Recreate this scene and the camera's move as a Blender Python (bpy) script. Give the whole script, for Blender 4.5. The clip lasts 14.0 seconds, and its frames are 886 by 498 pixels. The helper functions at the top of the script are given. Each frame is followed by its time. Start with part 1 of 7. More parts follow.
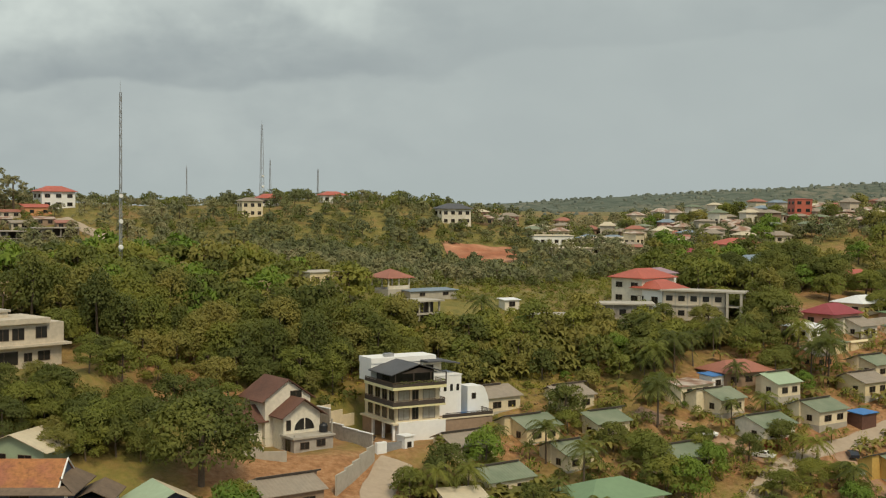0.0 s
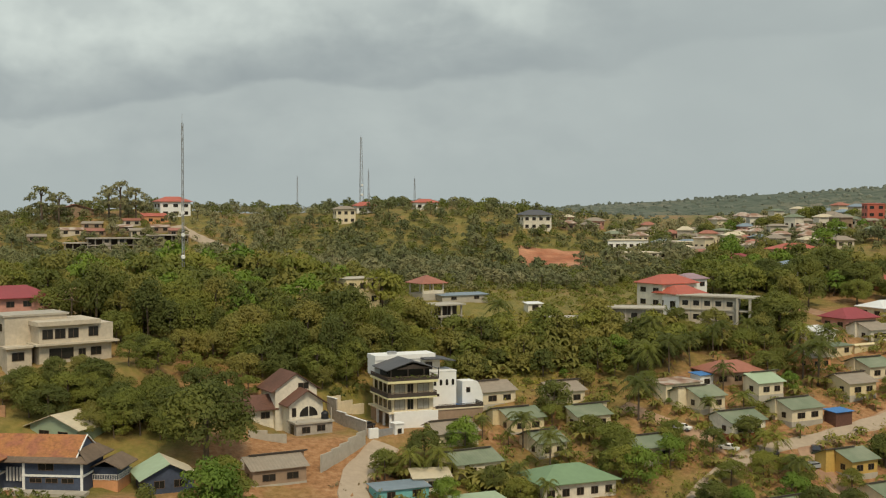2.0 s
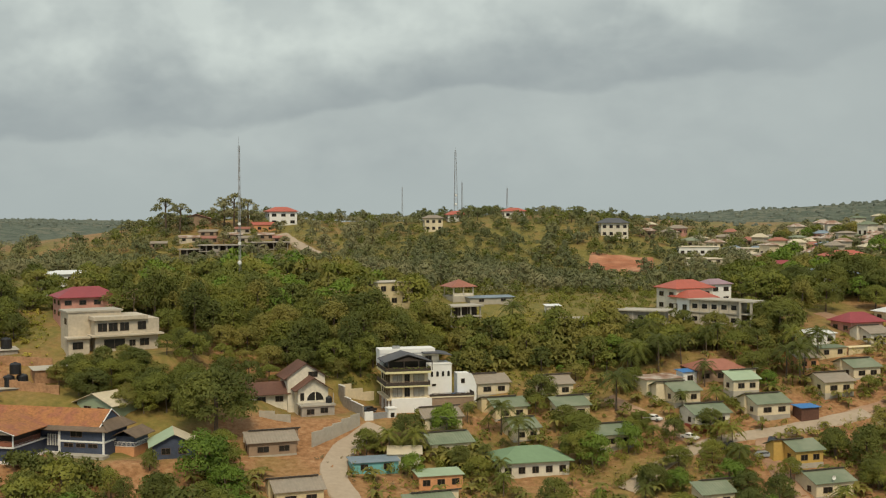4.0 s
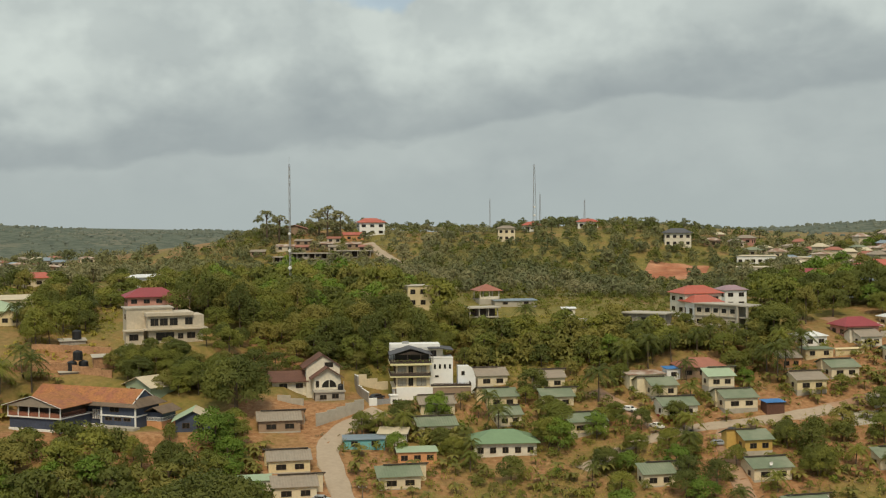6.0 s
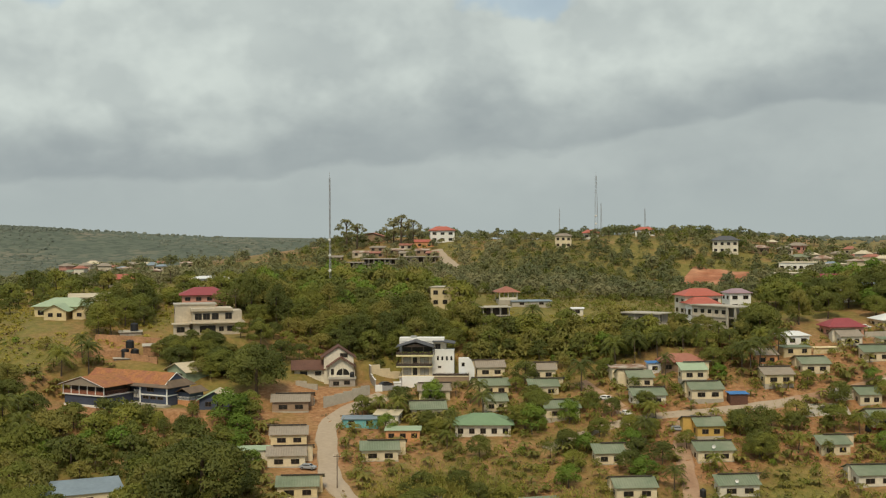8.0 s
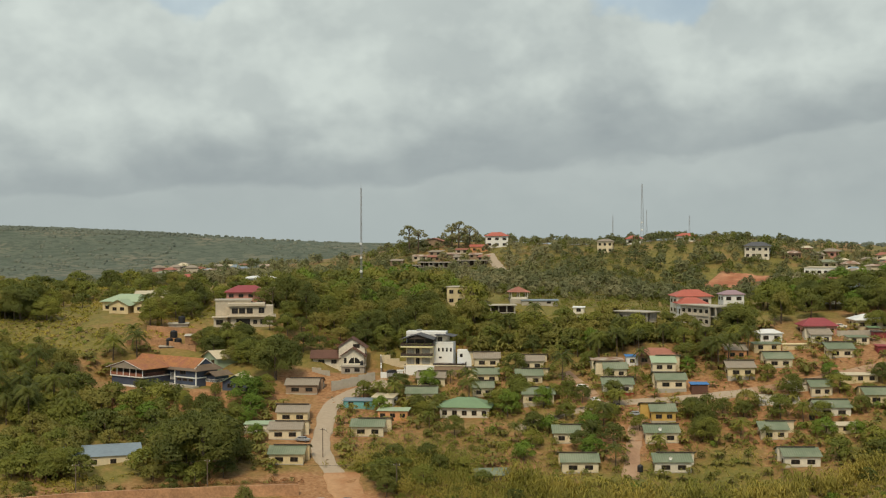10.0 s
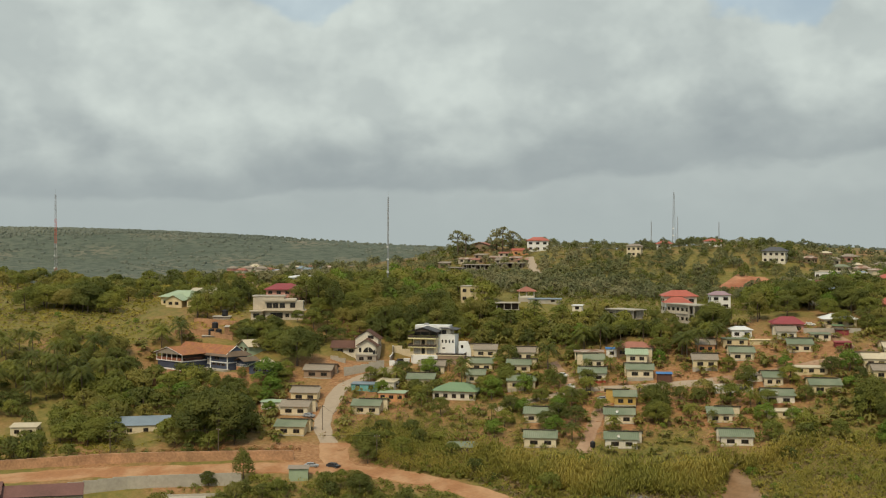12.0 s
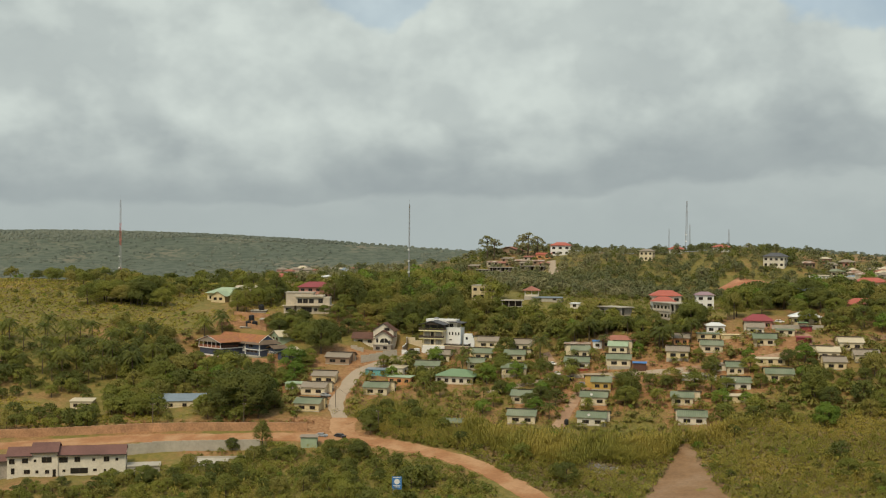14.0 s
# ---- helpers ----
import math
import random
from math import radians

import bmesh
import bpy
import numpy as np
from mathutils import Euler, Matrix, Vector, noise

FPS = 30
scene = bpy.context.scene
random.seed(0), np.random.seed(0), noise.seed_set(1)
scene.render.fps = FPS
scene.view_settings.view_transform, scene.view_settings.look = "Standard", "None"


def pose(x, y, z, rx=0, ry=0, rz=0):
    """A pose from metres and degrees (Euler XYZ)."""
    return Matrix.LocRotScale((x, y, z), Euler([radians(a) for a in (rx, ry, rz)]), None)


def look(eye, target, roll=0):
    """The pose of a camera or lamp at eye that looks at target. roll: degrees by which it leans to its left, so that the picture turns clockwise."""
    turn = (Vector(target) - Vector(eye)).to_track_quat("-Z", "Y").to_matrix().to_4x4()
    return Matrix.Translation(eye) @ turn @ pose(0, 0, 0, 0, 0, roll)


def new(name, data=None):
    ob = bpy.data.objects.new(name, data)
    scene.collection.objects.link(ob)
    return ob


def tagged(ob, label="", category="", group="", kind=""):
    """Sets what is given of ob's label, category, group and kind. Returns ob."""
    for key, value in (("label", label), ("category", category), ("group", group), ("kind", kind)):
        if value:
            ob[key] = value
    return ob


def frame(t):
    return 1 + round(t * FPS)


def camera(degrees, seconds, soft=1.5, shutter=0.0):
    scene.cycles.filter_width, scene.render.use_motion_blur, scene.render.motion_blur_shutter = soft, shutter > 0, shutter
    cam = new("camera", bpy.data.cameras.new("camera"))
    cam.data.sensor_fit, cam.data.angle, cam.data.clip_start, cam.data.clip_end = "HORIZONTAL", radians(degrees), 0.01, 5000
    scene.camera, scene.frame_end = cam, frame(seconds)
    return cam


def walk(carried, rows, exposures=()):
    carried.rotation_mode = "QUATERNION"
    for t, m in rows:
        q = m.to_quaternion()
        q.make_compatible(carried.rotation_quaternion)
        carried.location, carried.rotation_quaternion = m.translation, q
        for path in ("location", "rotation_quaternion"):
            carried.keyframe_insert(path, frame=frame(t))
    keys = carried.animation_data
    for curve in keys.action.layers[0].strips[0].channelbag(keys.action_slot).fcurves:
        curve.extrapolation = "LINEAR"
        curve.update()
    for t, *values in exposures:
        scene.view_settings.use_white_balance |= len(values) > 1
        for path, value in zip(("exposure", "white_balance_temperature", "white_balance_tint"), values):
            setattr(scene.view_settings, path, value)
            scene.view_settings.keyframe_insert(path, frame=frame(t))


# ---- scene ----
cam = camera(40.0, 14.0, soft=1.15)
PATH = [
    (0.0, (-12.73, -228.80, 41.62), (-0.93, -129.56, 38.14), 0.50),
    (0.5, (-6.15, -236.99, 42.97), (2.51, -137.43, 39.35), 0.38),
    (1.0, (2.01, -245.27, 44.19), (7.20, -145.48, 40.44), 0.28),
    (1.5, (11.42, -253.56, 45.26), (12.92, -153.65, 41.38), 0.18),
    (2.0, (21.79, -261.78, 46.18), (19.40, -161.88, 42.31), 0.09),
    (2.5, (32.91, -269.86, 46.93), (26.66, -170.13, 43.09), 0.01),
    (3.0, (44.58, -277.73, 47.53), (34.48, -178.32, 43.71), -0.06),
    (3.5, (56.69, -285.36, 47.96), (42.77, -186.40, 44.30), -0.12),
    (4.0, (69.12, -292.70, 48.26), (51.48, -194.33, 44.76), -0.18),
    (4.5, (81.80, -299.72, 48.42), (60.57, -202.05, 45.13), -0.22),
    (5.0, (94.69, -306.41, 48.47), (70.00, -209.55, 45.41), -0.26),
    (5.5, (107.79, -312.75, 48.43), (79.75, -216.81, 45.58), -0.29),
    (6.0, (121.07, -318.76, 48.31), (89.84, -223.79, 45.74), -0.30),
    (6.5, (134.57, -324.44, 48.14), (100.28, -230.53, 45.83), -0.32),
    (7.0, (148.29, -329.81, 47.94), (111.06, -237.02, 45.81), -0.32),
    (7.5, (162.27, -334.90, 47.72), (122.19, -243.31, 45.81), -0.31),
    (8.0, (176.54, -339.77, 47.51), (133.74, -249.41, 45.77), -0.30),
    (8.5, (191.11, -344.45, 47.32), (145.71, -255.36, 45.75), -0.28),
    (9.0, (205.99, -349.02, 47.16), (158.09, -261.25, 45.74), -0.25),
    (9.5, (221.17, -353.53, 47.05), (170.89, -267.11, 45.75), -0.21),
    (10.0, (236.65, -358.08, 46.97), (184.09, -273.02, 45.79), -0.16),
    (10.5, (252.36, -362.76, 46.94), (197.63, -279.07, 45.83), -0.11),
    (11.0, (268.23, -367.66, 46.94), (211.50, -285.31, 45.98), -0.05),
    (11.5, (284.15, -372.89, 46.96), (225.55, -291.87, 46.06), 0.02),
    (12.0, (299.98, -378.58, 46.97), (239.67, -298.82, 46.15), 0.09),
    (12.5, (315.52, -384.86, 46.93), (253.70, -306.26, 46.22), 0.18),
    (13.0, (330.53, -391.85, 46.82), (267.40, -314.30, 46.22), 0.27),
    (13.5, (344.73, -399.72, 46.57), (280.57, -323.02, 46.08), 0.36),
    (14.0, (357.76, -408.62, 46.12), (292.87, -332.53, 45.75), 0.47),
]
walk(cam, [(t, look(eye, target, roll)) for t, eye, target, roll in PATH], [(0, 0.07, 6720, 8), (14, 0.07, 6720, 8)])

# world, sun and exposure
SUN_EL, SUN_AZ = 52, 160
world = bpy.data.worlds.new("sky")
scene.world = world
world.use_nodes = True
wn, wl = world.node_tree.nodes, world.node_tree.links
wn.clear()


def wnode(kind, **kw):
    n = wn.new(kind)
    for k, v in kw.items():
        n.inputs[k.replace("_", " ")].default_value = v
    return n


wsky = wn.new("ShaderNodeTexSky")
wsky.sky_type = "NISHITA"
wsky.sun_disc = False
wsky.sun_elevation = radians(SUN_EL)
wsky.sun_rotation = radians(SUN_AZ)
wcoord = wn.new("ShaderNodeTexCoord")
wsep = wn.new("ShaderNodeSeparateXYZ")
wl.new(wcoord.outputs["Generated"], wsep.inputs[0])
# clouds: a grey base line that sinks towards the west, heaped clouds above it, thin pale air below
def wmath(op, a, b=None, c=None):
    n = wn.new("ShaderNodeMath")
    n.operation = op
    for k, v in enumerate((a, b, c)):
        if v is None:
            continue
        if isinstance(v, (int, float)):
            n.inputs[k].default_value = v
        else:
            wl.new(v, n.inputs[k])
    return n.outputs[0]


def wrange(src, a, b, c, d, smooth=True):
    n = wn.new("ShaderNodeMapRange")
    n.interpolation_type = "SMOOTHSTEP" if smooth else "LINEAR"
    for k, v in zip(("From Min", "From Max", "To Min", "To Max"), (a, b, c, d)):
        n.inputs[k].default_value = v
    wl.new(src, n.inputs[0])
    return n.outputs[0]


def wmoved(scale, shift=(0, 0, 0)):
    """The direction, stretched and shifted, to read a texture at."""
    n = wn.new("ShaderNodeVectorMath"); n.operation = "MULTIPLY_ADD"
    n.inputs[1].default_value, n.inputs[2].default_value = scale, shift
    wl.new(wcoord.outputs["Generated"], n.inputs[0])
    return n.outputs[0]


def wnoise(at, scale, detail, rough=0.5, twist=0.0):
    n = wnode("ShaderNodeTexNoise", Scale=scale, Detail=detail, Roughness=rough, Distortion=twist)
    wl.new(at, n.inputs["Vector"])
    return n.outputs[0]


def wpuffs(at, scale):
    """Rounded heads of many sizes: 0 at their middles."""
    n = wnode("ShaderNodeTexVoronoi", Scale=scale, Detail=3.0, Roughness=0.55, Lacunarity=2.3)
    n.feature, n.normalize = "F1", True
    wl.new(at, n.inputs["Vector"])
    return n.outputs["Distance"]


def wheap(shift):
    at = wmoved((1, 1, 1.25), shift)
    return wmath("MULTIPLY_ADD", wpuffs(at, 12.0), -0.5, wnoise(at, 7.0, 4.0, 0.5, 0.1))


wazim = wmath("MULTIPLY", wmath("ARCTAN2", wsep.outputs[0], wsep.outputs[1]), 57.296)
welev = wmath("MULTIPLY", wsep.outputs[2], 57.296)
wbroad = wnoise(wmoved((1, 1, 1.7)), 5.0, 4.0, 0.48)
wfine = wnoise(wmoved((1, 1, 2.0), (3, 1, 0)), 13.0, 6.0, 0.5, 0.2)
wdense = wheap((0, 0, 0))
wrelief = wmath("SUBTRACT", wdense, wheap((0.012, 0.004, 0.026)))
wbase = wmath("MAXIMUM", wmath("MULTIPLY_ADD", wsep.outputs[0], 5.6, 5.9), 2.0)
wover = wmath("SUBTRACT", welev, wbase)
wover = wmath("ADD", wover, wmath("MULTIPLY_ADD", wbroad, 3.4, -1.7))
wover = wmath("ADD", wover, wmath("MULTIPLY_ADD", wfine, 2.2, -1.1))
# the heaps fade into an even grey sheet towards the east
wfade = wrange(wazim, -2.0, 12.0, 1.0, 0.28)
wtone = wmath("MULTIPLY_ADD", wrange(wover, -0.2, 0.3, 0.0, 1.0), -0.085, 0.485)
wtone = wmath("ADD", wtone, wrange(wover, 0.3, 4.2, 0.0, 0.215))
wtone = wmath("ADD", wtone, wrange(welev, 12.0, 45.0, 0.0, 0.55))
wtone = wmath("ADD", wtone, wmath("MULTIPLY", wrange(wfine, 0.3, 0.7, -0.022, 0.022), 1.0))
wup = wrange(wover, 0.6, 3.2, 0.25, 1.0)
wtone = wmath("ADD", wtone, wmath("MULTIPLY", wup, wmath("MINIMUM", wmath("MAXIMUM", wmath("MULTIPLY", wrelief, 0.7), -0.045), 0.075)))
wtone = wmath("ADD", wtone, wmath("MULTIPLY", wup, wrange(wbroad, 0.36, 0.64, -0.03, 0.04)))
wtone = wmath("MULTIPLY_ADD", wmath("SUBTRACT", wtone, 0.48), wfade, 0.48)
wgrey = wn.new("ShaderNodeCombineColor")
wl.new(wmath("MULTIPLY", wtone, 0.89), wgrey.inputs[0]); wl.new(wmath("MULTIPLY_ADD", wtone, 0.95, 0.028), wgrey.inputs[1]); wl.new(wmath("MULTIPLY_ADD", wtone, 0.84, 0.092), wgrey.inputs[2])
# blue gaps between the heads of the heaps
wskyk = wn.new("ShaderNodeVectorMath"); wskyk.operation = "SCALE"; wskyk.inputs["Scale"].default_value = 0.115
wl.new(wsky.outputs[0], wskyk.inputs[0])


def wdip(middle, width, depth):
    u = wmath("DIVIDE", wmath("SUBTRACT", wazim, middle), width)
    return wmath("MULTIPLY", wmath("EXPONENT", wmath("MULTIPLY", wmath("MULTIPLY", u, u), -1.0)), depth)


wheads = wmath("SUBTRACT", wmath("SUBTRACT", 13.2, wdip(-43.5, 3.4, 4.6)), wdip(-22.5, 4.2, 4.2))
wheads = wmath("ADD", wheads, wmath("MULTIPLY_ADD", wdense, 9.0, -2.6))
wgap = wmath("MULTIPLY", wrange(wmath("SUBTRACT", welev, wheads), -0.3, 0.5, 0.0, 0.5), wrange(wbroad, 0.3, 0.6, 1.0, 0.75))
wcloud = wn.new("ShaderNodeMix"); wcloud.data_type = "RGBA"
wl.new(wgap, wcloud.inputs["Factor"]); wl.new(wskyk.outputs[0], wcloud.inputs["B"]); wl.new(wgrey.outputs[0], wcloud.inputs["A"])
# pale air low down
wlow = wn.new("ShaderNodeMix"); wlow.data_type = "RGBA"
wlow.inputs["B"].default_value = (0.415, 0.475, 0.485, 1)
wl.new(wrange(welev, 0.0, 3.0, 0.85, 0.0), wlow.inputs["Factor"]); wl.new(wcloud.outputs["Result"], wlow.inputs["A"])
wback = wn.new("ShaderNodeBackground")
wback.inputs["Strength"].default_value = 0.92
wl.new(wlow.outputs["Result"], wback.inputs["Color"])
wout = wn.new("ShaderNodeOutputWorld")
wl.new(wback.outputs[0], wout.inputs[0])

sun = new("sun", bpy.data.lights.new("sun", "SUN"))
sun.data.energy, sun.data.angle, sun.data.color = 2.1, radians(14), (1.0, 0.86, 0.63)
sun.rotation_euler = (radians(90 - SUN_EL), 0, radians(180 - SUN_AZ))

# ---- lie of the land ----
GX = (-300, -140, -70, -10, 40, 90, 140, 200, 320)
GY = (-260, -160, -110, -70, -35, 5, 50, 110, 190, 260, 330)
GZ = (
    (-9.0, -29, -36, -38, -40, -41, -42, -42, -40),
    (10.0, -7.6, -23, -27, -31, -34, -36, -35, -30),
    (18.9, 5.2, -13.2, -16.6, -22, -29, -33, -31, -25),
    (23, 12.3, -5.6, -11.4, -17.6, -23, -30, -28, -22),
    (24, 16.9, 7.4, -4.7, -11.8, -13.1, -21, -21, -19.3),
    (23, 16.0, 19.8, 3.4, -4.5, -2.5, -12.3, -13.9, -15.2),
    (18.9, 25, 23, 23, 17.3, 12.7, 7.3, -0.4, -7.8),
    (10.5, 26, 26, 24, 20, 18.1, 22, 8.9, 6.5),
    (20, 19.1, 25, 27, 17.8, 23, 27, 40, 28),
    (25, 45, 42, 43, 43, 26, 33, 42, 37),
    (20, 43, 36, 46, 44, 40, 40, 40, 36),
)
STEP, X0, Y0, NX, NY = 5.0, -700.0, -700.0, 321, 301


def smooth_land():
    xs, ys = X0 + STEP * np.arange(NX), Y0 + STEP * np.arange(NY)
    rows = np.array([np.interp(xs, GX, r) for r in GZ])
    h = np.array([np.interp(ys, GY, rows[:, i]) for i in range(NX)]).T
    for _ in range(3):
        for axis in (0, 1):
            p = np.pad(h, [(3, 3) if a == axis else (0, 0) for a in (0, 1)], mode="edge")
            c = np.cumsum(np.insert(p, 0, 0, axis), axis)
            h = (np.take(c, range(7, c.shape[axis]), axis) - np.take(c, range(0, c.shape[axis] - 7), axis)) / 7
    return h


LAND = smooth_land()
# levelled building plots: centre, radius, level
PADS = ((6, -4, 10, -1.4), (15, -1, 8, -1.4), (-58, -12, 11, 13.0), (-11, -15, 7, -0.8), (-70, -62, 13, -3.6), (-57, -57, 12, -3.4), (-45, -56, 11, -3.2), (-31, -52, 6, -3.8), (4, -184, 14, -30.8), (17, -170, 8, -30.8))


def bump(x, y, cx, cy, along, across, turn):
    """A long low hill."""
    c, s = np.cos(np.radians(turn)), np.sin(np.radians(turn))
    u, v = (x - cx) * c + (y - cy) * s, -(x - cx) * s + (y - cy) * c
    return np.exp(-(u / along) ** 2 - (v / across) ** 2)


def plots(x, y, h):
    for cx, cy, r, z in PADS:
        w = np.minimum(np.maximum((r + 7 - np.hypot(x - cx, y - cy)) / 7, 0), 1)
        w = w * w * (3 - 2 * w)
        h = h * (1 - w) + z * w
    return h


def height(x, y):
    x, y = np.asarray(x, float), np.asarray(y, float)
    u, v = np.clip((x - X0) / STEP, 0, NX - 1.001), np.clip((y - Y0) / STEP, 0, NY - 1.001)
    i, j = u.astype(int), v.astype(int)
    u, v = u - i, v - j
    h = LAND[j, i] * (1 - u) * (1 - v) + LAND[j, i + 1] * u * (1 - v) + LAND[j + 1, i] * (1 - u) * v + LAND[j + 1, i + 1] * u * v
    d = np.maximum(np.maximum(-320 - x, x - 340), np.maximum(y - 340, -300 - y))
    if (d <= 0).all():
        return plots(x, y, h)
    out = np.clip(d / 260, 0, 1)
    out = out * out * (3 - 2 * out)
    far = 2 + 62 * bump(x, y, -1500, 760, 900, 260, 32) + 40 * bump(x, y, -2300, 1500, 1600, 400, 25) + 66 * bump(x, y, 800, 1150, 900, 260, -12) + 60 * bump(x, y, 1500, 900, 700, 300, -35) + 20 * bump(x, y, 200, 700, 500, 200, 5)
    return plots(x, y, h * (1 - out) + far * out)


# ---- materials ----
def material(name, colour, rough=0.8, var=0.25, grain=3.0, big=0.15, relief=0.0, metal=0.0, tint=None, island=0.0, wave=0.0, through_light=0.0):
    """Procedural surface: colour with fine grain, large stains and relief, all at real size."""
    m = bpy.data.materials.new(name)
    m.use_nodes = True
    nt = m.node_tree
    bs = nt.nodes["Principled BSDF"]
    bs.inputs["Roughness"].default_value, bs.inputs["Metallic"].default_value = rough, metal
    tc = nt.nodes.new("ShaderNodeNewGeometry")
    fine, large = nt.nodes.new("ShaderNodeTexNoise"), nt.nodes.new("ShaderNodeTexNoise")
    fine.inputs["Scale"].default_value, fine.inputs["Detail"].default_value, fine.inputs["Roughness"].default_value = grain, 5, 0.65
    large.inputs["Scale"].default_value, large.inputs["Detail"].default_value = big, 4
    for n in (fine, large):
        nt.links.new(tc.outputs["Position"], n.inputs["Vector"])
    add = nt.nodes.new("ShaderNodeMath"); add.operation = "ADD"
    nt.links.new(fine.outputs[0], add.inputs[0]); nt.links.new(large.outputs[0], add.inputs[1])
    half = nt.nodes.new("ShaderNodeMapRange")
    half.inputs["From Min"].default_value, half.inputs["From Max"].default_value = 0.65, 1.35
    half.inputs["To Min"].default_value, half.inputs["To Max"].default_value = 1 - var, 1 + var
    nt.links.new(add.outputs[0], half.inputs[0])
    value = half.outputs[0]
    if island:
        info = nt.nodes.new("ShaderNodeObjectInfo")
        rnd = nt.nodes.new("ShaderNodeMath"); rnd.operation = "ADD"
        nt.links.new(info.outputs["Random"], rnd.inputs[0]); nt.links.new(tc.outputs["Random Per Island"], rnd.inputs[1])
        spread = nt.nodes.new("ShaderNodeMapRange")
        spread.inputs["From Max"].default_value = 2.0
        spread.inputs["To Min"].default_value, spread.inputs["To Max"].default_value = 1 - island, 1 + island
        nt.links.new(rnd.outputs[0], spread.inputs[0])
        mul = nt.nodes.new("ShaderNodeMath"); mul.operation = "MULTIPLY"
        nt.links.new(value, mul.inputs[0]); nt.links.new(spread.outputs[0], mul.inputs[1])
        value = mul.outputs[0]
    base = nt.nodes.new("ShaderNodeMix"); base.data_type = "RGBA"
    base.inputs["A"].default_value, base.inputs["B"].default_value = (*colour, 1), (*(tint or colour), 1)
    pick = nt.nodes.new("ShaderNodeMapRange")
    pick.inputs["From Min"].default_value, pick.inputs["From Max"].default_value = 0.42, 0.62
    nt.links.new(large.outputs[0], pick.inputs[0]); nt.links.new(pick.outputs[0], base.inputs["Factor"])
    sc = nt.nodes.new("ShaderNodeVectorMath"); sc.operation = "SCALE"
    nt.links.new(base.outputs["Result"], sc.inputs[0]); nt.links.new(value, sc.inputs["Scale"])
    nt.links.new(sc.outputs[0], bs.inputs["Base Color"])
    if relief:
        bp = nt.nodes.new("ShaderNodeBump")
        bp.inputs["Distance"].default_value, bp.inputs["Strength"].default_value = relief, 1.0
        nt.links.new(fine.outputs[0], bp.inputs["Height"]); nt.links.new(bp.outputs[0], bs.inputs["Normal"])
    if through_light:
        tr = nt.nodes.new("ShaderNodeBsdfTranslucent")
        nt.links.new(sc.outputs[0], tr.inputs["Color"])
        mx = nt.nodes.new("ShaderNodeMixShader"); mx.inputs[0].default_value = through_light
        nt.links.new(bs.outputs[0], mx.inputs[1]); nt.links.new(tr.outputs[0], mx.inputs[2])
        nt.links.new(mx.outputs[0], nt.nodes["Material Output"].inputs["Surface"])
    return m


SLAB_EDGE = material("pale lemon paint", (0.70, 0.64, 0.36), 0.85, 0.1, 1.4, 0.3)
CREAM = material("cream render", (0.68, 0.58, 0.40), 0.9, 0.16, 1.6, 0.3)
YELLOW = material("yellow render", (0.66, 0.54, 0.32), 0.9, 0.16, 1.6, 0.3)
WEATHERED = material("weathered beige render", (0.52, 0.45, 0.345), 0.92, 0.22, 1.2, 0.25)
OCHRE = material("ochre render", (0.55, 0.36, 0.10), 0.9, 0.16, 1.6, 0.3)
WHITE = material("white paint", (0.78, 0.77, 0.73), 0.75, 0.07, 1.2, 0.25)
OFFWHITE = material("weathered white render", (0.67, 0.615, 0.50), 0.9, 0.16, 1.4, 0.35)
ORANGE = material("orange render", (0.62, 0.30, 0.14), 0.9, 0.16, 1.6, 0.3)
PINK = material("salmon render", (0.56, 0.28, 0.22), 0.9, 0.16, 1.6, 0.3)
GREY_BLOCK = material("bare grey block", (0.34, 0.30, 0.25), 0.95, 0.3, 1.2, 0.3, 0.03)
BROWN_WALL = material("brown render", (0.30, 0.21, 0.14), 0.9, 0.2, 1.4, 0.3)
TEAL = material("teal paint", (0.16, 0.42, 0.42), 0.8, 0.12, 1.5, 0.4)
NAVY = material("navy slate cladding", (0.055, 0.07, 0.11), 0.7, 0.3, 2.0, 0.3)
GREEN_ROOF = material("grey-green roofing sheet", (0.165, 0.20, 0.125), 0.78, 0.18, 0.9, 0.12, 0.02, 0.0, (0.205, 0.225, 0.15))
MINT_ROOF = material("pale green roofing sheet", (0.33, 0.41, 0.27), 0.72, 0.12, 0.9, 0.12, 0.02)
HIP_GREEN = material("green roofing sheet", (0.165, 0.25, 0.135), 0.72, 0.12, 0.9, 0.12, 0.02)
TAN_ROOF = material("dusty brown roofing sheet", (0.30, 0.245, 0.185), 0.8, 0.2, 0.9, 0.12, 0.02, 0.0, (0.26, 0.22, 0.17))
PALE_ROOF = material("bleached cream roofing sheet", (0.55, 0.47, 0.33), 0.75, 0.15, 0.9, 0.15, 0.02)
RED_ROOF = material("red roofing sheet", (0.43, 0.105, 0.065), 0.6, 0.16, 0.9, 0.15, 0.02)
MAUVE_ROOF = material("faded mauve roofing sheet", (0.30, 0.20, 0.22), 0.7, 0.16, 0.9, 0.15, 0.02)
MAROON_ROOF = material("dark red roofing sheet", (0.27, 0.045, 0.05), 0.6, 0.16, 0.9, 0.15, 0.02)
BRICK_ROOF = material("red-brown roofing sheet", (0.33, 0.13, 0.085), 0.7, 0.18, 0.9, 0.15, 0.02)
BROWN_ROOF = material("dark brown roof tile", (0.125, 0.056, 0.036), 0.75, 0.4, 2.5, 0.2, 0.03)
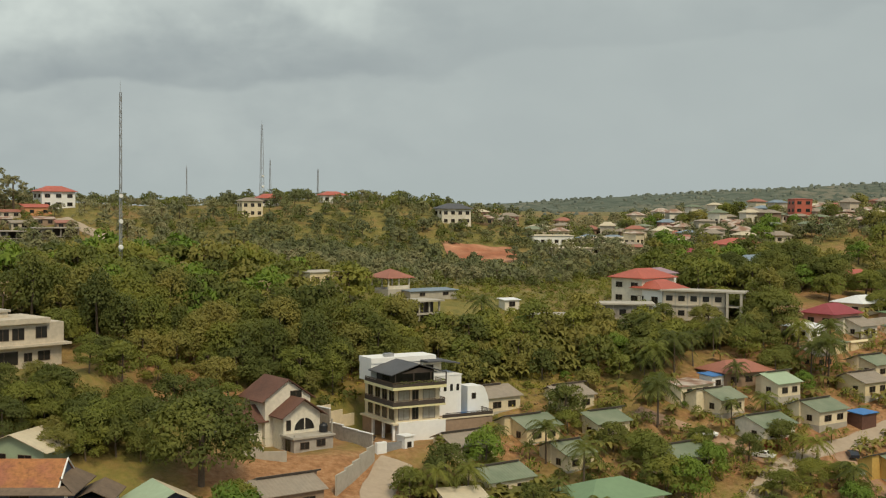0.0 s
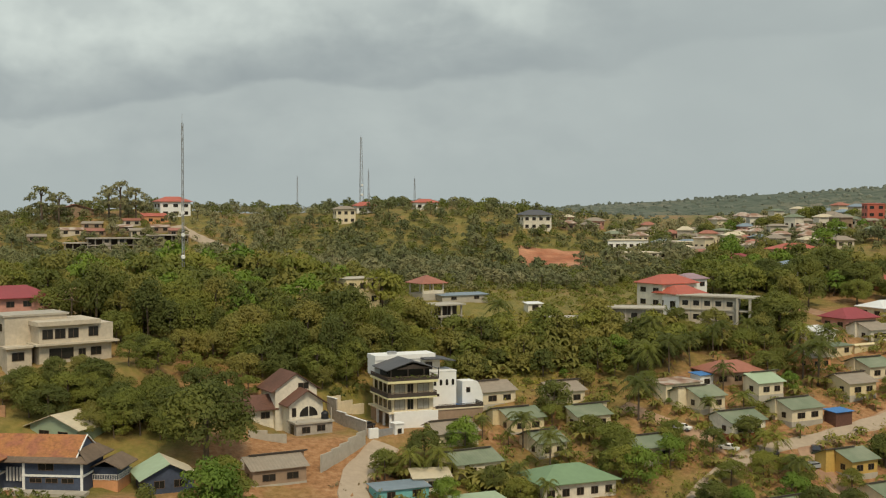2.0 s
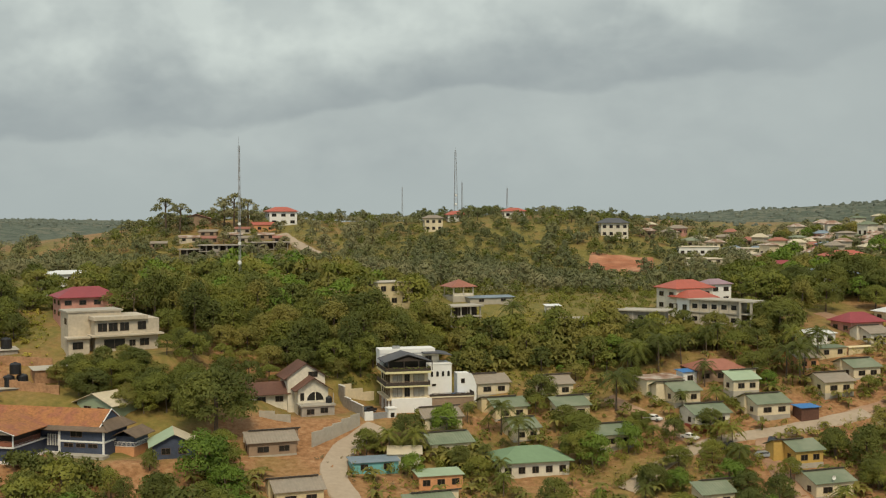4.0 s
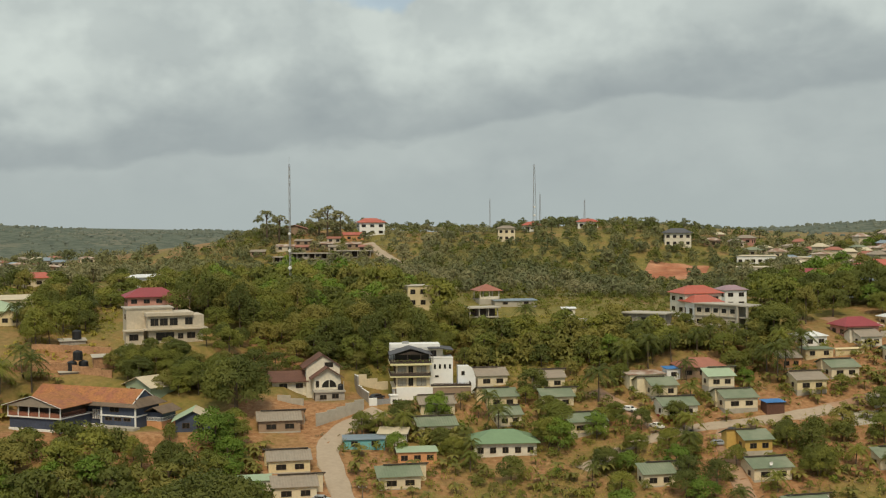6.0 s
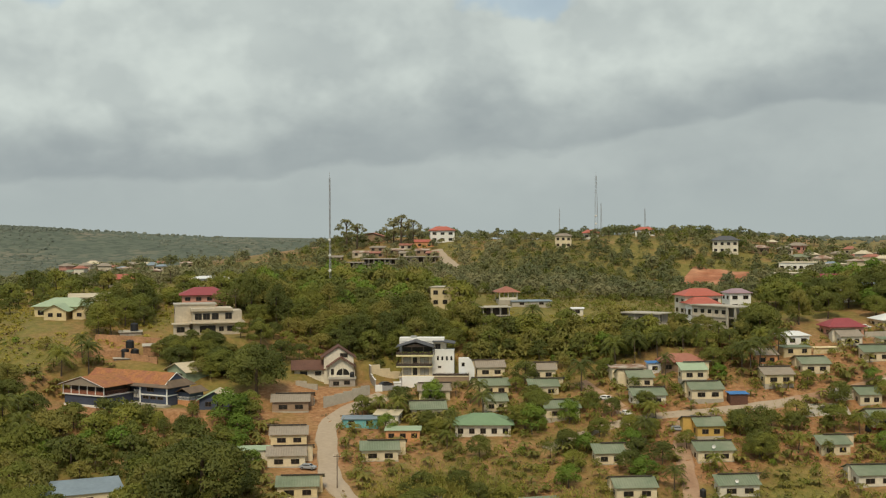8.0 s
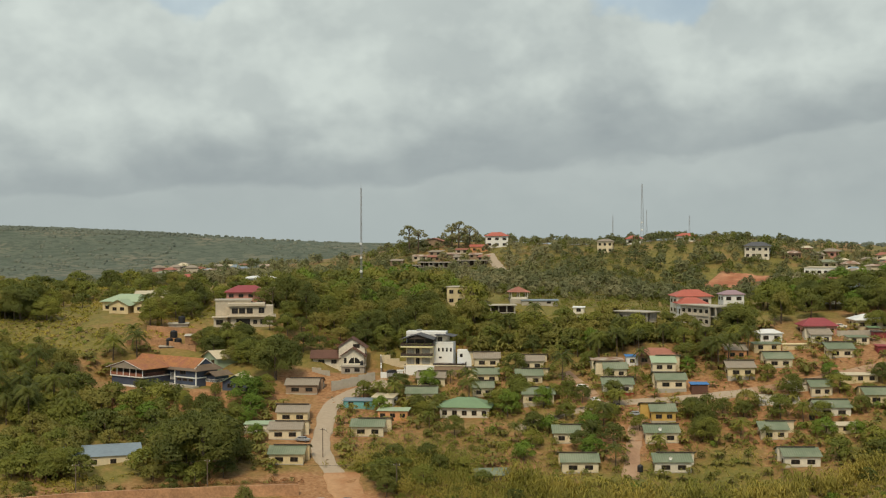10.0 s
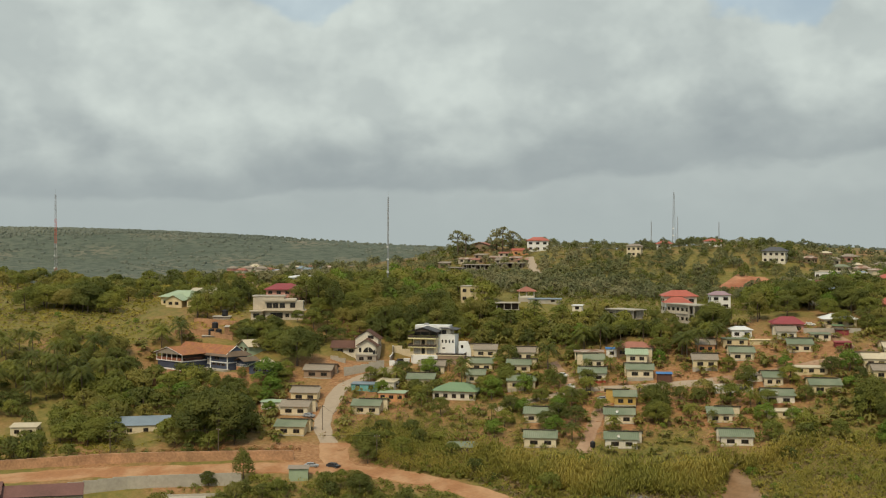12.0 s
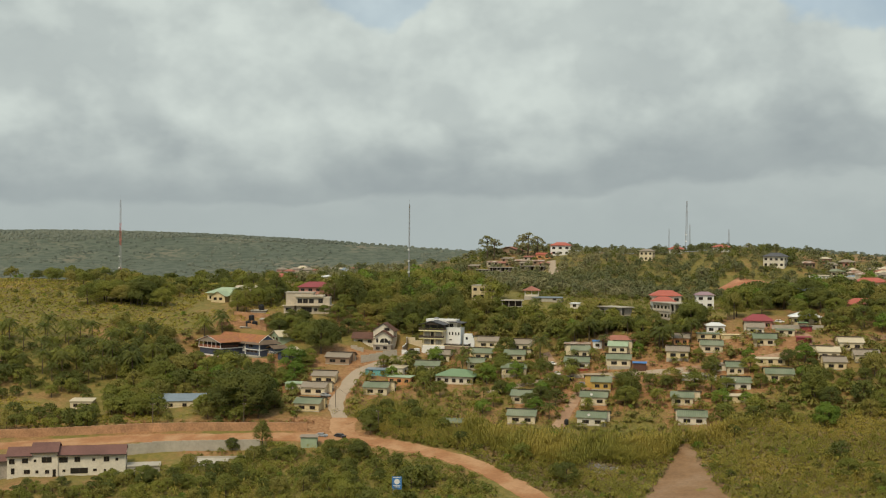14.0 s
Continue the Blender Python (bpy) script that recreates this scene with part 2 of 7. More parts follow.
TILE_ROOF = material("orange clay tile", (0.40, 0.165, 0.055), 0.8, 0.55, 1.6, 0.35, 0.05, 0.0, (0.24, 0.09, 0.045))
SKIRT_ROOF = material("weathered grey-brown roof tile", (0.15, 0.105, 0.07), 0.85, 0.35, 1.6, 0.3, 0.04)
RUST_ROOF = material("rusty roofing sheet", (0.30, 0.17, 0.11), 0.85, 0.4, 1.0, 0.35, 0.02, 0.0, (0.42, 0.36, 0.30))
BLUE_ROOF = material("blue sheeting", (0.06, 0.20, 0.47), 0.5, 0.15, 1.2, 0.3)
STEEL_ROOF = material("blue-grey roofing sheet", (0.20, 0.25, 0.29), 0.5, 0.2, 0.9, 0.15, 0.02)
WHITE_ROOF = material("white roofing sheet", (0.72, 0.72, 0.70), 0.6, 0.1, 0.9, 0.15)
SLATE_ROOF = material("dark grey roof tile", (0.085, 0.085, 0.09), 0.7, 0.2, 2.2, 0.2, 0.02)
FASCIA = material("dark timber fascia", (0.06, 0.045, 0.035), 0.85, 0.25, 2.0, 0.4)
GLASS = material("dark window glass", (0.022, 0.02, 0.018), 0.25, 0.3, 0.7, 0.3)
CURTAIN = material("pale curtain behind glass", (0.36, 0.33, 0.27), 0.4, 0.25, 1.5, 0.6)
FRAME = material("brown window frame", (0.13, 0.085, 0.055), 0.7, 0.2, 2.0, 0.4)
PLINTH = material("red painted plinth", (0.34, 0.075, 0.045), 0.9, 0.2, 1.5, 0.4)
EARTH_PAVE = material("terracotta paving", (0.29, 0.115, 0.07), 0.85, 0.15, 1.5, 0.3)
CONCRETE = material("weathered concrete", (0.42, 0.38, 0.31), 0.95, 0.2, 0.8, 0.12, 0.03)
STONE = material("brown rubble stone", (0.42, 0.235, 0.125), 0.95, 0.45, 1.4, 0.2, 0.15)
BLACK = material("black plastic", (0.016, 0.016, 0.018), 0.5, 0.2)
STEEL = material("galvanised steel", (0.42, 0.42, 0.42), 0.5, 0.15, 2.0, 0.5, 0.0, 0.6)
RED_PAINT = material("red mast paint", (0.48, 0.10, 0.07), 0.7, 0.2)
WOOD = material("grey timber", (0.16, 0.12, 0.085), 0.9, 0.3, 2.0, 0.4)
BARK = material("grey-brown bark", (0.12, 0.088, 0.06), 0.95, 0.35, 2.5, 0.4, 0.05)
LEAF = {
    "deep": material("deep green foliage", (0.122, 0.142, 0.028), 0.75, 0.22, 0.35, 0.07, 0, 0, (0.172, 0.182, 0.034), 0.13, 0, 0.42),
    "mid": material("green foliage", (0.190, 0.212, 0.036), 0.75, 0.22, 0.35, 0.07, 0, 0, (0.252, 0.250, 0.042), 0.13, 0, 0.42),
    "olive": material("olive foliage", (0.235, 0.226, 0.048), 0.75, 0.22, 0.6, 0.07, 0, 0, (0.290, 0.252, 0.058), 0.14, 0, 0.42),
    "bright": material("fresh green foliage", (0.150, 0.235, 0.026), 0.75, 0.2, 0.35, 0.07, 0, 0, (0.190, 0.260, 0.032), 0.14, 0, 0.38),
    "straw": material("yellow-green foliage", (0.262, 0.245, 0.036), 0.8, 0.25, 0.6, 0.05, 0, 0, (0.345, 0.275, 0.050), 0.24, 0, 0.32),
    "dry": material("dry brown foliage", (0.26, 0.19, 0.095), 0.85, 0.3, 0.7, 0.05, 0, 0, (0.31, 0.215, 0.11), 0.3, 0, 0.15),
    # far, hill and horizon: leaf colours lifted and greyed, aerial haze painted in
    "far": material("haze-tinted hillside woodland", (0.215, 0.222, 0.088), 0.9, 0.25, 0.10, 0.012, 0, 0, (0.270, 0.252, 0.128), 0.14, 0, 0.40),
    "hill": material("dark haze-tinted hillside woodland", (0.160, 0.178, 0.074), 0.9, 0.25, 0.10, 0.012, 0, 0, (0.200, 0.205, 0.102), 0.14, 0, 0.40),
    "horizon": material("haze-tinted distant woodland", (0.122, 0.142, 0.112), 0.95, 0.2, 0.05, 0.006, 0, 0, (0.145, 0.160, 0.122), 0.12),
}


def ground_material():
    """Bare earth, dry grass and scrub, mixed in patches; distant land goes to woodland green with haze painted in."""
    m = bpy.data.materials.new("earth and scrub")
    m.use_nodes = True
    nt = m.node_tree
    bs = nt.nodes["Principled BSDF"]
    bs.inputs["Roughness"].default_value = 0.95
    g = nt.nodes.new("ShaderNodeNewGeometry")

    def tex(scale, detail=5, rough=0.6):
        n = nt.nodes.new("ShaderNodeTexNoise")
        n.inputs["Scale"].default_value, n.inputs["Detail"].default_value, n.inputs["Roughness"].default_value = scale, detail, rough
        nt.links.new(g.outputs["Position"], n.inputs["Vector"])
        return n.outputs[0]

    def ramp(src, stops):
        r = nt.nodes.new("ShaderNodeValToRGB")
        nt.links.new(src, r.inputs[0])
        while len(r.color_ramp.elements) < len(stops):
            r.color_ramp.elements.new(0.5)
        for e, (p, c) in zip(r.color_ramp.elements, stops):
            e.position, e.color = p, (*c, 1)
        return r.outputs[0]

    def mix(f, a, b):
        x = nt.nodes.new("ShaderNodeMix"); x.data_type = "RGBA"
        nt.links.new(f, x.inputs["Factor"]); nt.links.new(a, x.inputs["A"]); nt.links.new(b, x.inputs["B"])
        return x.outputs["Result"]

    green = ramp(tex(0.5), ((0.3, (0.120, 0.116, 0.022)), (0.5, (0.182, 0.154, 0.032)), (0.72, (0.260, 0.190, 0.052))))
    earth = ramp(tex(0.8), ((0.3, (0.21, 0.098, 0.038)), (0.5, (0.33, 0.165, 0.070)), (0.75, (0.44, 0.262, 0.135))))
    patch = ramp(tex(0.045, 6, 0.68), ((0.44, (0, 0, 0)), (0.6, (1, 1, 1))))
    att = nt.nodes.new("ShaderNodeAttribute"); att.attribute_name = "bare"
    sm = nt.nodes.new("ShaderNodeMath"); sm.operation = "MULTIPLY_ADD"; sm.inputs[1].default_value = 0.75
    nt.links.new(patch, sm.inputs[0]); nt.links.new(att.outputs["Fac"], sm.inputs[2])
    cl = nt.nodes.new("ShaderNodeClamp")
    nt.links.new(sm.outputs[0], cl.inputs[0])
    # far woods and fields, greyed so that distance haze sits in the base colour
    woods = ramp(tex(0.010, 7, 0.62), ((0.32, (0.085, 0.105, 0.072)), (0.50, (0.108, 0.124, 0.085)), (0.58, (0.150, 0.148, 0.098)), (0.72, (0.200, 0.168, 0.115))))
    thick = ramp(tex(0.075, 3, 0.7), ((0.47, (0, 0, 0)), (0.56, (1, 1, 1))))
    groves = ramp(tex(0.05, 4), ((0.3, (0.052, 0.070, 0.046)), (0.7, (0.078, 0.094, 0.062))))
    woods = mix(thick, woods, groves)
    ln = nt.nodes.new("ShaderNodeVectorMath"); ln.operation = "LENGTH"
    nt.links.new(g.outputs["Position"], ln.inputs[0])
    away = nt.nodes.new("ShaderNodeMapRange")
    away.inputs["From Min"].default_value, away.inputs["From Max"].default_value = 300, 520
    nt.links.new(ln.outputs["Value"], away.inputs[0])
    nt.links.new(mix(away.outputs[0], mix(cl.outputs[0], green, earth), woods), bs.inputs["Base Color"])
    bp = nt.nodes.new("ShaderNodeBump"); bp.inputs["Distance"].default_value = 0.25
    nt.links.new(tex(1.6, 6), bp.inputs["Height"]); nt.links.new(bp.outputs[0], bs.inputs["Normal"])
    return m


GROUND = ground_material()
DIRT = material("orange laterite road", (0.37, 0.175, 0.075), 0.95, 0.22, 0.9, 0.12, 0.05, 0, (0.41, 0.235, 0.12))
ROAD = material("pale concrete road", (0.41, 0.325, 0.235), 0.95, 0.16, 0.9, 0.15, 0.02, 0, (0.37, 0.29, 0.21))
TRACK = material("brown earth track", (0.34, 0.20, 0.12), 0.95, 0.25, 0.7, 0.1, 0.05, 0, (0.38, 0.25, 0.16))
SOIL = material("brown ploughed soil", (0.25, 0.142, 0.068), 0.95, 0.25, 0.7, 0.1, 0.08, 0, (0.26, 0.165, 0.095))
REDCUT = material("red earth cutting", (0.36, 0.13, 0.06), 0.95, 0.4, 0.25, 0.05, 0.3, 0, (0.44, 0.23, 0.13))


# ---- builders ----
def solid(bm, lo, hi, m=None, taper=0.0):
    """A box from corner to corner, in its own frame m."""
    x0, y0, z0 = lo
    x1, y1, z1 = hi
    m = m or Matrix()
    v = [bm.verts.new(m @ Vector(p)) for p in ((x0, y0, z0), (x1, y0, z0), (x1, y1, z0), (x0, y1, z0), (x0 + taper, y0 + taper, z1), (x1 - taper, y0 + taper, z1), (x1 - taper, y1 - taper, z1), (x0 + taper, y1 - taper, z1))]
    for f in ((0, 3, 2, 1), (4, 5, 6, 7), (0, 1, 5, 4), (1, 2, 6, 5), (2, 3, 7, 6), (3, 0, 4, 7)):
        bm.faces.new([v[i] for i in f])


def slab(bm, pts, thick):
    """A sheet through the points, with thickness downwards."""
    top = [bm.verts.new(p) for p in pts]
    low = [bm.verts.new((p[0], p[1], p[2] - thick)) for p in pts]
    bm.faces.new(top)
    bm.faces.new(low[::-1])
    for i in range(len(pts)):
        j = (i + 1) % len(pts)
        bm.faces.new((top[j], top[i], low[i], low[j]))


def tube(bm, a, b, r0, r1=None, sides=8):
    a, b = Vector(a), Vector(b)
    r1 = r0 if r1 is None else r1
    q = (b - a).to_track_quat("Z", "Y").to_matrix()
    rings = []
    for p, r in ((a, r0), (b, r1)):
        rings.append([bm.verts.new(p + q @ Vector((r * math.cos(6.2832 * k / sides), r * math.sin(6.2832 * k / sides), 0))) for k in range(sides)])
    for k in range(sides):
        j = (k + 1) % sides
        bm.faces.new((rings[0][k], rings[0][j], rings[1][j], rings[1][k]))
    bm.faces.new(rings[0][::-1])
    bm.faces.new(rings[1])


def quick_mesh(name, v, tri, normals=None):
    """A mesh of triangles straight from arrays."""
    me = bpy.data.meshes.new(name)
    me.vertices.add(len(v))
    me.vertices.foreach_set("co", np.ascontiguousarray(v, np.float32).ravel())
    me.loops.add(len(tri) * 3)
    me.loops.foreach_set("vertex_index", np.ascontiguousarray(tri, np.int32).ravel())
    me.polygons.add(len(tri))
    me.polygons.foreach_set("loop_start", np.arange(0, len(tri) * 3, 3, dtype=np.int32))
    me.update(calc_edges=True)
    if normals is not None:
        me.polygons.foreach_set("use_smooth", np.ones(len(tri), bool))
        me.normals_split_custom_set_from_vertices(normals.astype(np.float32))
    return me


def leaf_cards(rng, lobes, count, size, squash=0.8, up=0.34):
    """Many small bent leaf sprays over a few round masses."""
    vs, ns = [], []
    heart = np.array(lobes)[:, :3].mean(0) - (0, 0, 0.6 * max(b[3] for b in lobes))
    for cx, cy, cz, r in lobes:
        n = max(8, int(count * r * r))
        o = rng.normal(size=(n, 3))
        o /= np.linalg.norm(o, axis=1)[:, None]
        o[:, 2] = np.where(o[:, 2] < -0.35, -o[:, 2], o[:, 2])
        q = np.array([cx, cy, cz]) + o * (r * rng.uniform(0.62, 1.08, n))[:, None] * np.array([1, 1, squash])
        s = (size * rng.uniform(0.55, 1.35, n))[:, None]
        a = rng.normal(size=(n, 3))
        u = np.cross(o + a * 0.5, rng.normal(size=(n, 3)))
        u /= np.linalg.norm(u, axis=1)[:, None] + 1e-6
        w = np.cross(o + a * 0.4, u)
        w /= np.linalg.norm(w, axis=1)[:, None] + 1e-6
        dip = o * s * 0.3
        a, b, c = q + u * s * 1.15, q - u * s * 0.55 + w * s * 0.62 + dip, q - u * s * 0.55 - w * s * 0.62
        g = np.cross(b - a, c - a)
        g /= np.linalg.norm(g, axis=1)[:, None] + 1e-9
        turn = ((g * o).sum(1) < 0)[:, None]
        b, c, g = np.where(turn, c, b), np.where(turn, b, c), np.where(turn, -g, g)
        vs.append(np.stack([a, b, c], 1).reshape(-1, 3))
        whole = q - heart
        whole /= np.linalg.norm(whole, axis=1)[:, None] + 1e-6
        ns.append(np.repeat(o * 0.42 + whole * 0.6 + g * 0.16 + (0, 0, up), 3, 0))
    vs, ns = np.concatenate(vs), np.concatenate(ns)
    ns /= np.linalg.norm(ns, axis=1)[:, None]
    return vs, np.arange(0, len(vs), 3)[:, None] + (0, 1, 2), ns


def part(name, bm, mat, parent=None, label=""):
    bmesh.ops.recalc_face_normals(bm, faces=bm.faces)
    me = bpy.data.meshes.new(name)
    bm.to_mesh(me)
    bm.free()
    me.materials.append(mat)
    ob = new(name, me)
    if parent is not None:
        ob.parent = parent
    if label:
        ob["label"] = label
    return ob


def box_part(name, lo, hi, mat, parent, label="", m=None):
    bm = bmesh.new()
    solid(bm, lo, hi, m)
    return part(name, bm, mat, parent, label)


def thing(name, x, y, turn, label, category, group="", z=None):
    e = new(name)
    e.matrix_world = pose(x, y, float(height(x, y)) if z is None else z, 0, 0, turn)
    return tagged(e, label, category, group)


# ---- ground ----
def land():
    def axis(lo, hi, a, b, fine, n):
        core = np.arange(a, b + 0.1, fine)
        left = a - np.cumsum(np.geomspace(fine, (a - lo) / n * 2.6, n))
        right = b + np.cumsum(np.geomspace(fine, (hi - b) / n * 2.6, n))
        return np.concatenate([left[::-1], core, right])
    xs, ys = axis(-4200, 3600, -180, 260, 3.0, 70), axis(-1600, 4200, -190, 320, 3.0, 70)
    gx, gy = np.meshgrid(xs, ys)
    z = height(gx, gy)
    rng = np.random.default_rng(4)
    z = z + np.where((np.abs(gx - 40) < 230) & (np.abs(gy - 60) < 260), rng.normal(0, 0.10, z.shape), 0)
    nx, ny = len(xs), len(ys)
    co = np.stack([gx, gy, z], -1).reshape(-1, 3)
    k = (np.arange(ny - 1)[:, None] * nx + np.arange(nx - 1)[None, :]).ravel()
    quads = np.stack([k, k + 1, k + nx + 1, k + nx], 1)
    me = bpy.data.meshes.new("ground")
    me.from_pydata(co.tolist(), [], quads.tolist())
    me.polygons.foreach_set("use_smooth", [True] * len(me.polygons))
    bare = np.zeros(len(co))
    for cx, cy, rx, ry, w in BARE:
        bare += w * np.clip(1.6 - np.hypot((co[:, 0] - cx) / rx, (co[:, 1] - cy) / ry) * 1.2, 0, 1)
    at = me.attributes.new("bare", "FLOAT", "POINT")
    at.data.foreach_set("value", bare.astype(np.float32))
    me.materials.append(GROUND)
    return tagged(new("ground", me), "dry reddish earth with patches of scrub grass", "ground", kind="structure")


BARE = ((60, -20, 70, 45, 0.30), (125, 28, 65, 50, 0.38), (150, 70, 60, 40, 0.2), (-15, -31, 13, 8, 1.2), (10, -140, 40, 8, 0.4), (-2, -30, 9, 12, 1.0), (-125, -84, 16, 8, 0.9), (40, -104, 30, 9, 0.6), (155, -52, 14, 12, 0.9), (0, -62, 24, 34, 0.75), (-62, -74, 14, 8, 0.7), (-80, -35, 14, 10, 0.5), (-170, -60, 80, 60, -0.6), (-60, 60, 90, 60, -0.6), (-80, -110, 60, 30, -0.5), (170, -60, 60, 40, -0.7), (-75, -70, 24, 14, 0.6), (-20, -135, 40, 10, 0.1), (185, 15, 40, 40, -0.5), (80, -140, 60, 30, -0.5), (40, 60, 40, 30, -0.45), (0, 180, 160, 90, -0.5), (-28, -4, 16, 8, 0.9), (-38, 10, 12, 8, 0.8), (-36, -70, 8, 11, 0.9), (95, -20, 18, 26, 0.4), (125, 30, 40, 30, 0.35), (40, -100, 22, 10, 0.7))
land()


def ribbon(name, line, width, mat, label, category, lift=0.12, edge=0.0):
    """A road laid along a line of plan points, following the land."""
    pts = []
    for a, b in zip(line[:-1], line[1:]):
        n = max(2, int(math.dist(a, b) / 2.5))
        pts += [(a[0] + (b[0] - a[0]) * k / n, a[1] + (b[1] - a[1]) * k / n) for k in range(n)]
    pts.append(line[-1])
    p = np.array(pts)
    for _ in range(6):
        p[1:-1] = (p[:-2] + 2 * p[1:-1] + p[2:]) / 4
    d = np.gradient(p, axis=0)
    d /= np.linalg.norm(d, axis=1)[:, None]
    nrm = np.stack([-d[:, 1], d[:, 0]], 1)
    bm = bmesh.new()
    rows = []
    for k in range(len(p)):
        w = width * (1 + 0.08 * math.sin(k * 1.7) + 0.05 * math.sin(k * 0.6 + 1))
        row = []
        for u in (-0.5, -0.25, 0, 0.25, 0.5):
            q = p[k] + nrm[k] * w * u
            row.append(bm.verts.new((q[0], q[1], float(height(*q)) + lift + 0.06 * (0.25 - u * u))))
        for u in (0.5, -0.5):
            q = p[k] + nrm[k] * (w + 0.8) * u
            row.append(bm.verts.new((q[0], q[1], float(height(*q)) - 0.3)))
        rows.append([row[6]] + row[:5] + [row[5]])
    for a, b in zip(rows[:-1], rows[1:]):
        for i in range(6):
            bm.faces.new((a[i], a[i + 1], b[i + 1], b[i]))
    ob = part(name, bm, mat)
    return tagged(ob, label, category, kind="structure")


# ---- houses ----
def window(parent, x, z, w, h, y, mat=None, face=0):
    """A glazed window with frame and sill on a wall that faces -y (face 0), -x (1), +x (2)."""
    m = (Matrix(), pose(0, 0, 0, 0, 0, -90), pose(0, 0, 0, 0, 0, 90))[face]
    bm = bmesh.new()
    solid(bm, (x - w / 2, y - 0.05, z), (x + w / 2, y + 0.03, z + h), m)
    win = part("window", bm, mat or GLASS, parent)
    bm = bmesh.new()
    t = 0.07
    solid(bm, (x - w / 2 - t, y - 0.09, z - t), (x + w / 2 + t, y, z), m)
    solid(bm, (x - w / 2 - t, y - 0.09, z + h), (x + w / 2 + t, y, z + h + t), m)
    solid(bm, (x - w / 2 - t, y - 0.09, z), (x - w / 2, y, z + h), m)
    solid(bm, (x + w / 2, y - 0.09, z), (x + w / 2 + t, y, z + h), m)
    if w > 1.0:
        solid(bm, (x - 0.035, y - 0.08, z), (x + 0.035, y, z + h), m)
    part("frame", bm, FRAME, win)
    return win


def bungalow(x, y, w=8.6, d=4.4, turn=30, wall=None, roof=None, side=1, back=1.0, label="", plinth=False, z=None, high=3.15, tank=False, dish=False, raise_=0.0):
    """Estate house: a front room range under a lean-to sheet roof, and a taller range behind it, set off to one side."""
    wall, roof = wall or CREAM, roof or GREEN_ROOF
    h = thing("bungalow", x, y, turn, label or "cream rendered bungalow with grey-green sheet roof", "house", "estate bungalows", z)
    b = d * 0.7
    rise = 1.55
    s = side * w * 0.16 * back
    bm = bmesh.new()
    solid(bm, (-w / 2, 0, -1.6), (w / 2, d, high))
    v = [bm.verts.new(p) for p in ((-w / 2, 0.02, high), (w / 2, 0.02, high), (w / 2, d, high), (-w / 2, d, high), (-w / 2, d, high + rise), (w / 2, d, high + rise))]
    for f in ((0, 3, 4), (1, 5, 2), (0, 4, 5, 1), (2, 5, 4, 3)):
        bm.faces.new([v[i] for i in f])
    part("wall", bm, wall, h)
    bm = bmesh.new()
    solid(bm, (-w / 2 + s, d, -1.4), (w / 2 + s, d + b, high + 0.35))
    v = [bm.verts.new(p) for p in ((-w / 2 + s, d, high + .35), (w / 2 + s, d, high + .35), (w / 2 + s, d + b, high + .35), (-w / 2 + s, d + b, high + .35), (-w / 2 + s, d, high + rise + 0.25), (w / 2 + s, d, high + rise + 0.25))]
    for f in ((0, 4, 3), (1, 2, 5), (0, 1, 5, 4), (3, 4, 5, 2)):
        bm.faces.new([v[i] for i in f])
    part("back_wall", bm, wall, h)
    o = 0.55
    k = rise / d
    bm = bmesh.new()
    n = int((w + 2 * o) / 0.32)
    lines = []
    for i in range(n + 1):
        px = -w / 2 - o + (w + 2 * o) * i / n
        up = 0.13 if i % 2 else 0.08
        lines.append([bm.verts.new((px, -o, high - o * k + up)), bm.verts.new((px, d + 0.1, high + rise + up + 0.02)), bm.verts.new((px, d + 0.1, high + rise)), bm.verts.new((px, -o, high - o * k))])
    for a_, b_ in zip(lines[:-1], lines[1:]):
        for e_ in range(4):
            bm.faces.new((a_[e_], b_[e_], b_[(e_ + 1) % 4], a_[(e_ + 1) % 4]))
    bm.faces.new(lines[0])
    bm.faces.new(lines[-1][::-1])
    part("front_roof", bm, roof, h)
    bm = bmesh.new()
    slab(bm, [(-w / 2 + s - o, d - 0.35, high + rise + 0.50), (w / 2 + s + o, d - 0.35, high + rise + 0.50), (w / 2 + s + o, d + b + o, high + 0.45), (-w / 2 + s - o, d + b + o, high + 0.45)], 0.10)
    part("back_roof", bm, roof, h)
    box_part("fascia", (-w / 2 + s - o, d - 0.40, high + rise + 0.20), (w / 2 + s + o, d - 0.35, high + rise + 0.46), FASCIA, h, "dark timber fascia under the raised ridge")
    window(h, -w * 0.20, 0.95, w * 0.23, 1.15, 0)
    window(h, w * 0.24, 0.95, w * 0.21, 1.15, 0)
    window(h, -d * 0.55, 1.0, 1.1, 1.1, -w / 2, face=1)
    window(h, d + b * 0.5, 1.0, 1.3, 1.15, -(w / 2 + s), face=2)
    if plinth:
        box_part("plinth", (-w / 2 - 0.06, -0.06, -1.5), (w / 2 + 0.06, d, 0.42), PLINTH, h, "red painted plinth")
    else:
        box_part("plinth", (-w / 2 - 0.05, -0.05, -1.5), (w / 2 + 0.05, d, 0.25), CONCRETE, h)
    if dish:
        satellite_dish(h, -w * 0.08, -0.3, high + 0.25)
    return h


